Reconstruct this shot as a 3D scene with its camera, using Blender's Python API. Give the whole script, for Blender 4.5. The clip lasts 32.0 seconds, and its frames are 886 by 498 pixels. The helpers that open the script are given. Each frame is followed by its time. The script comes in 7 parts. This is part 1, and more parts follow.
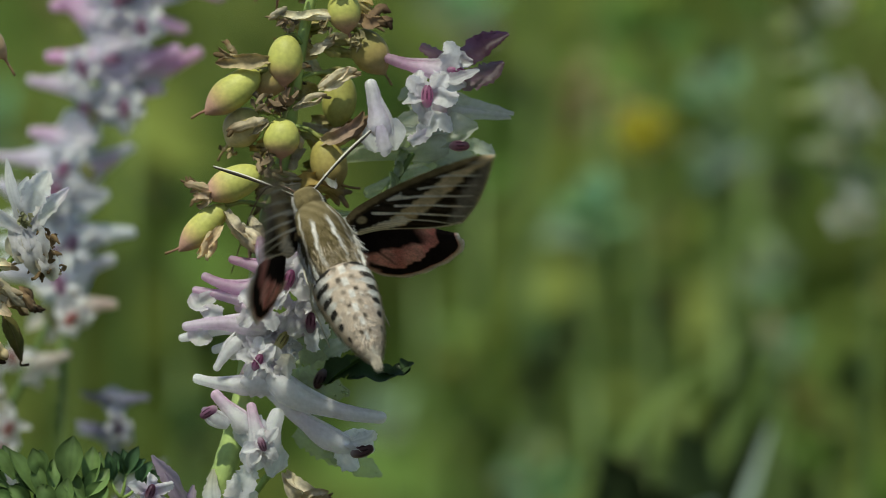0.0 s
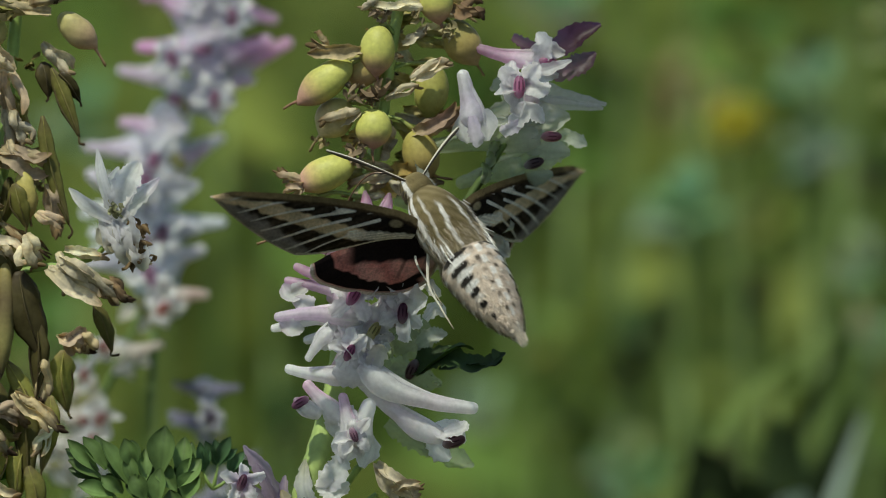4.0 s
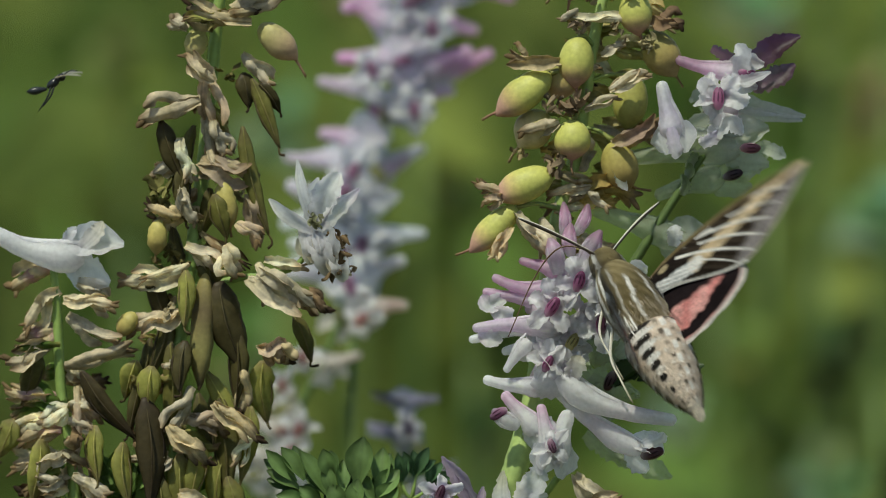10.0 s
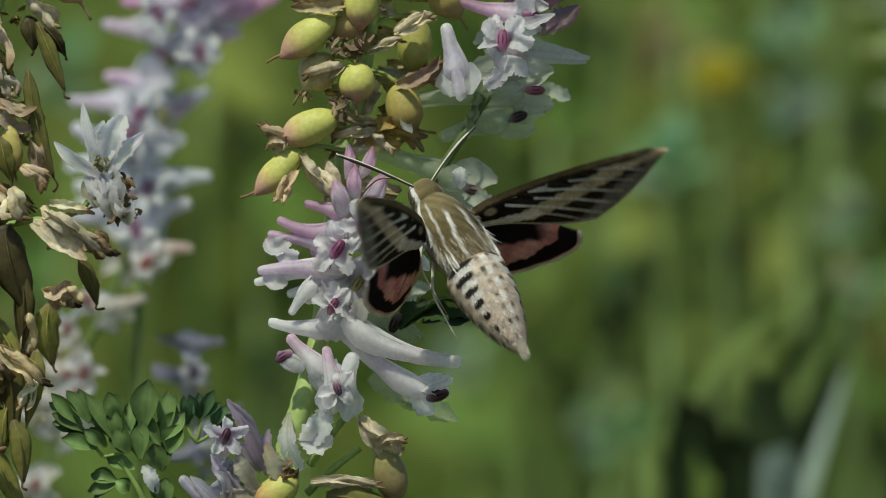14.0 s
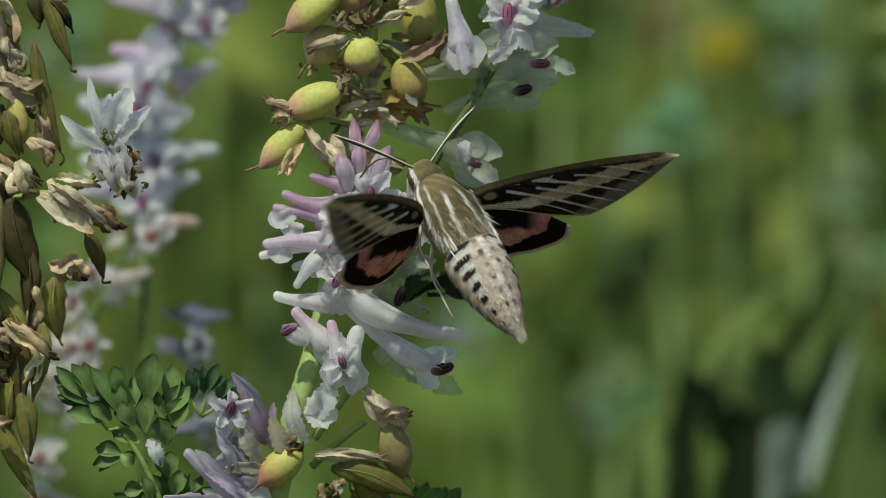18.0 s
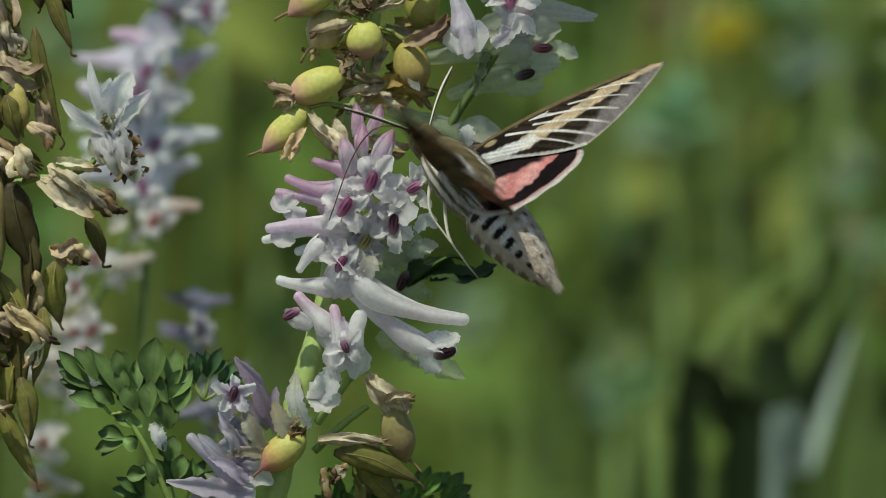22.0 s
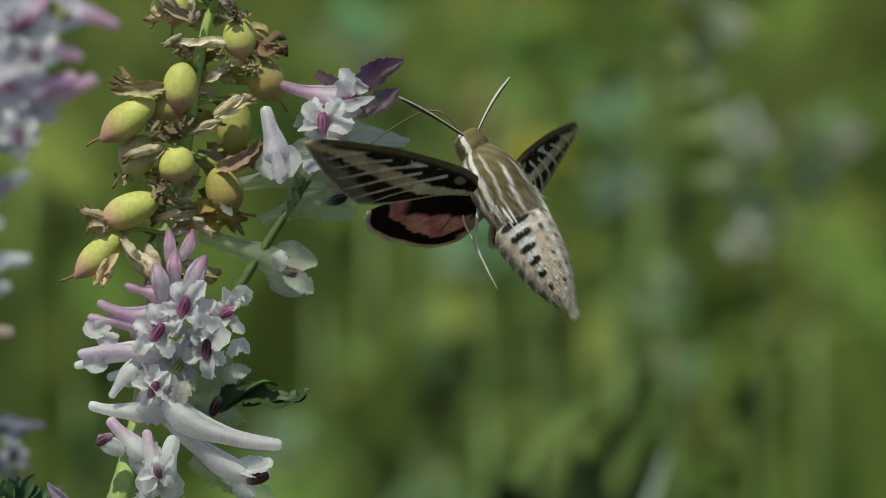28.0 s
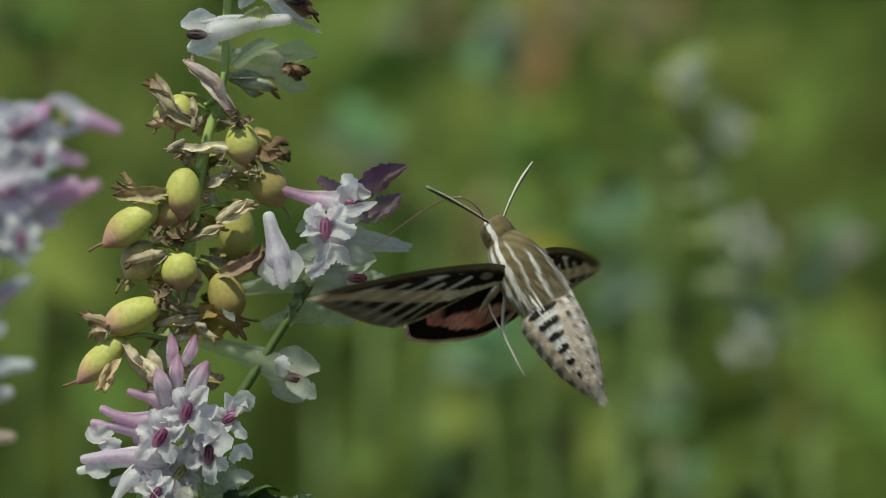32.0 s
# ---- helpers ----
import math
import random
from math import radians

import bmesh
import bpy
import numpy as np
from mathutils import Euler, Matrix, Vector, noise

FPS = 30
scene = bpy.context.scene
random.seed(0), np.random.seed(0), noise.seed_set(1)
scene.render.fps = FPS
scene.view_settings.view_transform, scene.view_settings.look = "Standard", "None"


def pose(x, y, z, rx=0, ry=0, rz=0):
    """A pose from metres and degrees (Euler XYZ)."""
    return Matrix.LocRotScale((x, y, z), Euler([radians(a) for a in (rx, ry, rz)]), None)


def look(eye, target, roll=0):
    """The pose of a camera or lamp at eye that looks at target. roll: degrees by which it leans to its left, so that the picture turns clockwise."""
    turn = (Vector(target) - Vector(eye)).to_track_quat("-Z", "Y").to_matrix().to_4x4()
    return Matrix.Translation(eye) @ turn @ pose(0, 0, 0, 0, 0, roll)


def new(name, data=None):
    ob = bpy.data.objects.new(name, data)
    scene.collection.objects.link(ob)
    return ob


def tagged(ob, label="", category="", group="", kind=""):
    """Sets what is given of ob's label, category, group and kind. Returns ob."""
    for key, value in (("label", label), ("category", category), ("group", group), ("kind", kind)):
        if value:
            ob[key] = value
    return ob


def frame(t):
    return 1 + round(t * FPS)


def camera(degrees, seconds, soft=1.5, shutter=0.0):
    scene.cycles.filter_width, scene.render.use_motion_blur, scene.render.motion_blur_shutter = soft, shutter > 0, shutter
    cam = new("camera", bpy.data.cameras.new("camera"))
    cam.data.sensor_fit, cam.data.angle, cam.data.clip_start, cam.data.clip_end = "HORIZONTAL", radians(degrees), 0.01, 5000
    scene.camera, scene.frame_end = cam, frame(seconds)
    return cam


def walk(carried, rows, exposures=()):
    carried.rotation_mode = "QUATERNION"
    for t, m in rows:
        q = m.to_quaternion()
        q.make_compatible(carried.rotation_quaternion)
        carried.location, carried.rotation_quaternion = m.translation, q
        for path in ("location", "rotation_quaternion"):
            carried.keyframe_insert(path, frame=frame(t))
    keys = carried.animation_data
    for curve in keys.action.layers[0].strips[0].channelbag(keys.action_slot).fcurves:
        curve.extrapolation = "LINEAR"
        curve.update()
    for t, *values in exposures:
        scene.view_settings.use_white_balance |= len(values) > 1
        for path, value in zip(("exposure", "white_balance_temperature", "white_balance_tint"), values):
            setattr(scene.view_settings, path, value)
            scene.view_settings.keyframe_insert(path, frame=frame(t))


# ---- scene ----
TILT = radians(6)
FAR = 1.5            # from the eye to the flower spike
PX = 1e-4            # one unit of the plan, a tenth of a millimetre
BASIS = Matrix.Rotation(-TILT, 3, "X")
AHEAD, UP = BASIS @ Vector((0, 1, 0)), BASIS @ Vector((0, 0, 1))
MIDDLE = Vector((0.015, 0, 0.55))
EYE = MIDDLE - AHEAD * FAR
BM, EYE_V = np.array(BASIS), np.array(EYE)


def plan(q):
    """World places of plan points (right, down, back) in tenths of a millimetre, from a pod's tip on the main stem."""
    q = np.asarray(q, float).reshape(-1, 3)
    far = FAR + q[:, 2] * PX
    local = np.stack([(q[:, 0] - 150) * PX * far / FAR, far, -(q[:, 1] - 250) * PX * far / FAR], 1)
    return local @ BM.T + EYE_V


def spot(u, v, d=0):
    return Vector(plan([(u, v, d)])[0])


def aim(u, v):
    return look(EYE, spot(u, v))


cam = camera(math.degrees(2 * math.atan(784 * PX / FAR)), 32.0, 0.8, 0.4)
cam.data.dof.use_dof = True
cam.data.dof.focus_distance = FAR - 0.010
cam.data.dof.aperture_fstop = 10.5
walk(cam, [
    (0, aim(280, 159)), (0.5, aim(236, 162)), (1, aim(204, 165)), (1.5, aim(191.4, 168.4)),
    (2, aim(171.5, 166.9)), (2.5, aim(137.8, 173)), (3, aim(128.6, 174.6)), (3.5, aim(125.6, 171.5)),
    (5.5, aim(76.6, 197.5)), (6, aim(67.4, 197.5)), (6.5, aim(65.8, 203.7)), (7, aim(61.2, 215.9)),
    (7.5, aim(49, 222)), (8, aim(26, 225.1)), (8.5, aim(-30.6, 231.2)), (9, aim(-140.9, 235.8)),
    (9.5, aim(-226.6, 185.3)), (10, aim(-234.3, 156.2)), (10.5, aim(-62.8, 170)), (11, aim(111.8, 209.8)),
    (11.5, aim(124, 231.2)), (12, aim(81.2, 238.9)), (12.5, aim(73.5, 241.9)), (13, aim(113.3, 246.5)),
    (13.5, aim(147, 252.7)), (15.5, aim(143.9, 272.6)), (16, aim(150.1, 280.2)), (16.5, aim(148.5, 283.3)),
    (17, aim(142.4, 289.4)), (17.5, aim(140.9, 295.5)), (18, aim(137.8, 304.7)), (18.5, aim(133.2, 307.8)),
    (19, aim(124, 312.4)), (19.5, aim(116.4, 317)), (20, aim(111.8, 323.1)), (20.5, aim(114.8, 321.6)),
    (21, aim(117.9, 321.6)), (21.5, aim(125.6, 327.7)), (22, aim(133.2, 332.3)), (22.5, aim(133.2, 330.7)),
    (23, aim(136.3, 332.3)), (23.5, aim(140.9, 332.3)), (24, aim(162.3, 309.3)), (24.5, aim(202.1, 170)),
    (25, aim(241.9, 133.2)), (25.5, aim(292.5, 121)), (26, aim(330.7, 110.2)), (26.5, aim(398.1, 114.8)),
    (28.5, aim(466, 111)), (29, aim(442, 112)), (29.5, aim(423, 100)), (30, aim(409, 20)),
    (30.5, aim(405, -64)), (31, aim(412, -82)), (31.5, aim(437, -81)), (32, aim(461, -75)),
], [(0, 0.33, 7000, -2), (32, 0.33, 7000, -2)])

# ---- light ----
SUN = Vector((-0.28, -0.36, 0.89)).normalized()
world = bpy.data.worlds.new("sky")
scene.world = world
world.use_nodes = True
sky = world.node_tree.nodes.new("ShaderNodeTexSky")
sky.sky_type, sky.sun_disc = "NISHITA", False
sky.sun_elevation = math.asin(SUN.z)
sky.sun_rotation = math.atan2(SUN.x, SUN.y)
world.node_tree.nodes["Background"].inputs[1].default_value = 0.08
world.node_tree.links.new(sky.outputs[0], world.node_tree.nodes["Background"].inputs[0])
sun = new("sun", bpy.data.lights.new("sun", "SUN"))
sun.data.energy, sun.data.angle, sun.data.color = 2.9, radians(0.5), (1.0, 0.97, 0.88)
sun.matrix_world = look(SUN * 5, (0, 0, 0))


# ---- materials ----
def material(name, rough=0.6, through_light=0.0, grain=200.0, grain_amount=0.25, bump=0.2, spec=0.3, coarse=40.0, sheen=0.0, glow=0.0, clear=0.0, warm=0.0):
    """Pigment from the mesh's own tint, broken up by grain at two sizes; thin things let some light through."""
    mat = bpy.data.materials.new(name)
    mat.use_nodes = True
    n, l = mat.node_tree.nodes, mat.node_tree.links
    bsdf, out = n["Principled BSDF"], n["Material Output"]
    tint = n.new("ShaderNodeAttribute")
    tint.attribute_name = "tint"
    where = n.new("ShaderNodeTexCoord")
    fine, big = n.new("ShaderNodeTexNoise"), n.new("ShaderNodeTexNoise")
    fine.inputs["Scale"].default_value, big.inputs["Scale"].default_value = grain, coarse
    fine.inputs["Detail"].default_value, big.inputs["Detail"].default_value = 3, 2
    add = n.new("ShaderNodeMath")
    add.operation = "ADD"
    ramp = n.new("ShaderNodeMapRange")
    ramp.inputs[1].default_value, ramp.inputs[2].default_value = 0.6, 1.4
    ramp.inputs[3].default_value, ramp.inputs[4].default_value = 1 - grain_amount, 1 + grain_amount
    mix = n.new("ShaderNodeMix")
    mix.data_type, mix.blend_type = "RGBA", "MULTIPLY"
    mix.inputs["Factor"].default_value = 1
    bmp = n.new("ShaderNodeBump")
    bmp.inputs["Strength"].default_value, bmp.inputs["Distance"].default_value = bump, 0.0003
    l.new(where.outputs["Object"], fine.inputs["Vector"])
    l.new(where.outputs["Object"], big.inputs["Vector"])
    l.new(fine.outputs["Fac"], add.inputs[0])
    l.new(big.outputs["Fac"], add.inputs[1])
    l.new(add.outputs[0], ramp.inputs[0])
    l.new(tint.outputs["Color"], mix.inputs["A"])
    l.new(ramp.outputs[0], mix.inputs["B"])
    l.new(fine.outputs["Fac"], bmp.inputs["Height"])
    l.new(mix.outputs["Result"], bsdf.inputs["Base Color"])
    l.new(bmp.outputs["Normal"], bsdf.inputs["Normal"])
    bsdf.inputs["Roughness"].default_value = rough
    bsdf.inputs["Specular IOR Level"].default_value = spec
    bsdf.inputs["Sheen Weight"].default_value = sheen
    if glow:
        bsdf.inputs["Subsurface Weight"].default_value = glow
        bsdf.inputs["Subsurface Radius"].default_value = (1.0, 0.9, 0.9)
        bsdf.inputs["Subsurface Scale"].default_value = 0.004
    if through_light:
        thin, both = n.new("ShaderNodeBsdfTranslucent"), n.new("ShaderNodeMixShader")
        both.inputs[0].default_value = through_light
        if warm:
            amber = n.new("ShaderNodeMix")
            amber.data_type, amber.blend_type = "RGBA", "MULTIPLY"
            amber.inputs["Factor"].default_value = 1
            amber.inputs["B"].default_value = (1, 1 - 0.45 * warm, 1 - 0.85 * warm, 1)
            l.new(mix.outputs["Result"], amber.inputs["A"])
            l.new(amber.outputs["Result"], thin.inputs["Color"])
        else:
            l.new(mix.outputs["Result"], thin.inputs["Color"])
        l.new(bsdf.outputs[0], both.inputs[1])
        l.new(thin.outputs[0], both.inputs[2])
        l.new(both.outputs[0], out.inputs[0])
    if clear:
        gone, sheer = n.new("ShaderNodeBsdfTransparent"), n.new("ShaderNodeMixShader")
        sheer.inputs[0].default_value = clear
        l.new(both.outputs[0], sheer.inputs[1])
        l.new(gone.outputs[0], sheer.inputs[2])
        l.new(sheer.outputs[0], out.inputs[0])
    return mat


GAUZE = material("papery_petal", 0.5, 0.4, 1300, 0.16, 0.35, 0.25, 150, 0.0, 0.3, 0.6)
PETAL = material("petal", 0.4, 0.58, 1300, 0.14, 0.4, 0.3, 150, 0.0, 0.6)
HULL = material("dry_hull", 0.5, 0.55, 900, 0.3, 0.35, 0.35, 200)
POD = material("pod_skin", 0.5, 0.12, 1200, 0.22, 0.15, 0.28, 220)
DRY = material("dry_petal", 0.75, 0.45, 900, 0.4, 0.6, 0.15, 250)
STEM = material("stem_skin", 0.5, 0.1, 700, 0.22, 0.25, 0.35, 120)
LEAF = material("leaf_skin", 0.5, 0.3, 600, 0.25, 0.25, 0.35, 120)
SCALE = material("wing_scales", 0.9, 0.46, 2500, 0.4, 0.3, 0.04, 350, 0.0, warm=0.45)
HIND = material("hindwing_scales", 0.9, 0.42, 2500, 0.4, 0.3, 0.04, 350, 0.0, warm=0.25)
FUR = material("moth_fur", 0.85, 0.12, 4500, 0.18, 0.5, 0.1, 500, 0.1)
HORN = material("horny_skin", 0.3, 0.0, 2500, 0.2, 0.1, 0.5, 500)
SOIL = material("soil", 0.95, 0.0, 60, 0.35, 0.8, 0.1, 6)
MEADOW = material("meadow_leaf", 0.7, 0.45, 60, 0.3, 0.1, 0.12, 8)


# ---- mesh tools ----
def rnd(a, b):
    return random.uniform(a, b)


def smoothstep(a, b, x):
    x = np.clip((np.asarray(x, float) - a) / (b - a), 0, 1)
    return x * x * (3 - 2 * x)


def lerp(a, b, k):
    k = np.asarray(k, float)[..., None]
    return np.asarray(a, float) * (1 - k) + np.asarray(b, float) * k


class Shape:
    """Vertices, faces and tints of one mesh in the making."""

    def __init__(self):
        self.v, self.f, self.c, self.n = [], [], [], 0

    def add(self, verts, faces, tints):
        verts = np.asarray(verts, float).reshape(-1, 3)
        tints = np.broadcast_to(np.asarray(tints, float), (len(verts), 3))
        self.v.append(verts)
        self.c.append(tints)
        self.f += [tuple(i + self.n for i in f) for f in faces]
        self.n += len(verts)
        return self

    def sheet(self, grid, tints, wrap=False):
        """A grid of points (rows, columns, 3), closed round its columns if wrapped."""
        r, c = grid.shape[:2]
        last = c if wrap else c - 1
        faces = [(i * c + j, i * c + (j + 1) % c, (i + 1) * c + (j + 1) % c, (i + 1) * c + j) for i in range(r - 1) for j in range(last)]
        return self.add(grid.reshape(-1, 3), faces, np.broadcast_to(tints, (r, c, 3)).reshape(-1, 3))


def part(name, shape, mat, parent=None, label="", flat=False, world_space=True, origin=None):
    """Links a shape as one mesh under a thing or a part."""
    verts = np.concatenate(shape.v)
    if world_space:
        verts = plan(verts)
    base = np.zeros(3)
    if origin is not None:
        base = np.array(origin)
    elif parent is not None and world_space:
        base = np.array(root_place(parent))
    verts = verts - base
    me = bpy.data.meshes.new(name)
    me.from_pydata(verts.tolist(), [], shape.f)
    tint = me.color_attributes.new("tint", "FLOAT_COLOR", "POINT")
    cols = np.ones((len(verts), 4), np.float32)
    cols[:, :3] = np.clip(np.concatenate(shape.c), 0, 1)
    tint.data.foreach_set("color", cols.ravel())
    if not flat:
        me.polygons.foreach_set("use_smooth", [True] * len(me.polygons))
    me.materials.append(mat)
    ob = new(name, me)
    if parent is not None:
        ob.parent = parent
    elif origin is not None:
        ob.location = origin
    if label:
        tagged(ob, label)
    return ob


def root_place(ob):
    while ob.parent is not None:
        ob = ob.parent
    return ob.location


def smooth_path(pts, n):
    """A Catmull-Rom curve of n points through pts (any number of columns)."""
    p = np.asarray(pts, float)
    if len(p) == 2:
        return p[0] + (p[1] - p[0]) * np.linspace(0, 1, n)[:, None]
    p = np.vstack([2 * p[0] - p[1], p, 2 * p[-1] - p[-2]])
    out = []
    for s in np.linspace(0, len(p) - 3 - 1e-6, n):
        i = int(s)
        t = s - i
        a, b, c, d = p[i:i + 4]
        out.append(0.5 * (2 * b + (c - a) * t + (2 * a - 5 * b + 4 * c - d) * t ** 2 + (3 * b - a - 3 * c + d) * t ** 3))
    return np.array(out)


def frames_along(path, face=(0, 0, -1)):
    tang = np.gradient(path, axis=0)
    tang /= np.linalg.norm(tang, axis=1)[:, None] + 1e-9
    face = np.asarray(face, float)
    side = np.cross(tang, face)
    size = np.linalg.norm(side, axis=1)
    side[size < 0.15] += np.cross(tang, (0.3, 0.8, 0.5))[size < 0.15]
    side /= np.linalg.norm(side, axis=1)[:, None] + 1e-9
    return tang, side, np.cross(side, tang)


def tube(shape, pts, radii, tints, n=14, sides=8, flat=1.0, face=(0, 0, -1), rough=0.0, ribs=0.0, cap=True, blunt=False, uneven=0.0):
    """A rounded tube along pts; radii and tints are spread along it. flat < 1 makes it a thick petal that faces 'face'."""
    path = smooth_path(pts, n)
    s = np.linspace(0, 1, n)
    if blunt:
        dense = smooth_path(pts, 120)
        s = s ** 1.8
        path = np.stack([np.interp(s, np.linspace(0, 1, 120), dense[:, k]) for k in range(3)], 1)
    r = np.interp(s, np.linspace(0, 1, len(radii)), radii)
    if blunt:
        run = np.concatenate([[0], np.cumsum(np.linalg.norm(np.diff(path, axis=0), axis=1))])
        k = np.clip(1 - run / (r[1] * 0.95), 0, 1)
        r = r * np.sqrt(1 - k ** 2) + 0.02 * r
    tints = np.asarray(tints, float).reshape(-1, 3)
    col = np.stack([np.interp(s, np.linspace(0, 1, len(tints)), tints[:, k]) for k in range(3)], 1)
    _, side, norm = frames_along(path, face)
    ang = np.linspace(0, 2 * np.pi, sides, endpoint=False)
    wob = 1 + (np.random.rand(n, sides) - 0.5) * 2 * rough + ribs * np.cos(ang * 4)[None, :]
    if uneven:
        p1, p2 = rnd(0, 6), rnd(0, 6)
        wob = wob + uneven * (np.sin(s * 9 + p1)[:, None] * np.cos(ang + p2)[None, :] + 0.6 * np.sin(s * 17 + p2)[:, None] * np.cos(2 * ang + p1)[None, :])
    grid = path[:, None] + (side[:, None] * np.cos(ang)[None, :, None] + norm[:, None] * (flat * np.sin(ang))[None, :, None]) * (r[:, None] * wob)[..., None]
    first = shape.n
    streak = 1 + (np.random.rand(1, sides, 1) - 0.5) * 0.22 + (np.random.rand(n, sides, 1) - 0.5) * 0.06
    shape.sheet(grid, col[:, None] * streak, True)
    if cap:
        shape.f.append(tuple(first + j for j in range(sides))[::-1])
        shape.f.append(tuple(first + (n - 1) * sides + j for j in range(sides)))
    return shape


def strip(shape, pts, widths, tints, n=10, across=5, face=(0, 0, -1), cup=0.25, ruffle=0.0, twist=0.0, teeth=0.0, thick=2.0):
    """A thin cupped blade (petal, leaf) along pts, with a front and a back."""
    path = smooth_path(pts, n)
    s = np.linspace(0, 1, n)
    w = np.interp(s, np.linspace(0, 1, len(widths)), widths)
    tints = np.asarray(tints, float).reshape(-1, 3)
    col = np.stack([np.interp(s, np.linspace(0, 1, len(tints)), tints[:, k]) for k in range(3)], 1)
    _, side, norm = frames_along(path, face)
    a = twist * s + rnd(-0.15, 0.15)
    side, norm = side * np.cos(a)[:, None] + norm * np.sin(a)[:, None], norm * np.cos(a)[:, None] - side * np.sin(a)[:, None]
    x = np.linspace(-1, 1, across)
    ww = w[:, None] * x[None, :] * (1 + teeth * (np.random.rand(n, across) - 0.5) * (np.abs(x) > 0.9))
    lift = w[:, None] * (cup * (x ** 2)[None, :] + ruffle * (np.random.rand(n, across) - 0.5) * np.abs(x)[None, :])
    front = path[:, None] + side[:, None] * ww[..., None] + norm[:, None] * lift[..., None]
    back = front - norm[:, None] * thick * (1 - x ** 2)[None, :, None] * 0.5 - norm[:, None] * 0.4
    mid = 1 - 0.12 * (np.abs(x) < 0.01)
    streak = 1 + (np.random.rand(1, across, 1) - 0.5) * 0.2
    shape.sheet(front, col[:, None] * mid[None, :, None] * streak)
    shape.sheet(back[:, ::-1], col[:, None] * 0.95)
    return shape


def egg(shape, a, b, width, tints, n=12, sides=12, flat=1.0, sharp=1.0, ribs=0.0, rough=0.0, face=(0, 0, -1), drop=False):
    """A rounded body from a to b; a drop narrows towards b."""
    a, b = np.asarray(a, float), np.asarray(b, float)
    s = (1 - np.cos(np.linspace(0.02, 0.98, n) * np.pi)) / 2
    r = width / 2 * np.sqrt(np.clip(1 - (2 * s - 1) ** 2, 0, 1)) ** sharp
    if drop:
        r = width / 2 * np.clip(1 - (2 * s - 1) ** 2, 0, 1) ** (0.5 + 0.42 * smoothstep(0.45, 1, s))
    path = a + (b - a) * s[:, None]
    tints = np.asarray(tints, float).reshape(-1, 3)
    col = np.stack([np.interp(s, np.linspace(0, 1, len(tints)), tints[:, k]) for k in range(3)], 1)
    _, side, norm = frames_along(path, face)
    ang = np.linspace(0, 2 * np.pi, sides, endpoint=False)
    wob = 1 + (np.random.rand(n, sides) - 0.5) * 2 * rough + ribs * np.cos(3 * ang)[None, :]
    grid = path[:, None] + (side[:, None] * np.cos(ang)[None, :, None] + norm[:, None] * (flat * np.sin(ang))[None, :, None]) * (r[:, None] * wob)[..., None]
    first = shape.n
    shape.sheet(grid, col[:, None], True)
    shape.f.append(tuple(first + j for j in range(sides))[::-1])
    shape.f.append(tuple(first + (n - 1) * sides + j for j in range(sides)))
    return shape


# pigments
WHITE, CREAM, PINK, MAUVE, PURPLE = (0.92, 0.91, 0.94), (0.7, 0.66, 0.54), (0.85, 0.61, 0.79), (0.66, 0.42, 0.57), (0.2, 0.05, 0.14)
LIME, OLIVE, BLUSH, TAN, BROWN, BARK = (0.51, 0.51, 0.14), (0.27, 0.27, 0.08), (0.55, 0.33, 0.25), (0.62, 0.52, 0.33), (0.32, 0.22, 0.12), (0.07, 0.045, 0.03)
GHOST, LILAC, DULL = (0.5, 0.56, 0.42), (0.77, 0.71, 0.84), (0.52, 0.4, 0.56)
GREEN, STEMGREEN, GLAUCOUS, DARKLEAF, PALEGREEN = (0.12, 0.2, 0.04), (0.25, 0.36, 0.1), (0.12, 0.22, 0.08), (0.05, 0.09, 0.03), (0.45, 0.52, 0.33)


GROUPS = {"flower_spike": "fumewort spikes", "withered_spike": "withered spikes", "lilac_spike": "lilac spikes"}


# ---- kinds of plant parts ----
def plant(name, label, category, u, d, group=""):
    """An empty at the plant's foot on the ground."""
    foot = spot(u, 400, d)
    foot.z = 0.0
    ob = new(name)
    ob.location = foot
    ob.empty_display_size = 0.02
    return tagged(ob, label, category, group or GROUPS.get(name, ""))


def foot_of(ob):
    """The plan point of a plant's foot."""
    q = np.array(ob.location) - EYE_V
    q = q @ BM
    return (q[0] / (PX * q[1] / FAR) + 150, -q[2] / (PX * q[1] / FAR) + 250, (q[1] - FAR) / PX)


def stem(parent, pts, radii, name="stem", to_ground=True, tint=STEMGREEN):
    pts = [tuple(p) if len(p) == 3 else (*p, 0) for p in pts]
    sh = Shape()
    tube(sh, pts, radii, [tint, tint], n=10 * len(pts), sides=10, rough=0.04, ribs=0.06)
    if to_ground:
        tube(sh, [pts[-1], foot_of(parent)], [radii[-1], radii[-1] * 1.25], [tint, tint], 12, 10, rough=0.03, ribs=0.06)
    return part(name, sh, STEM, parent)


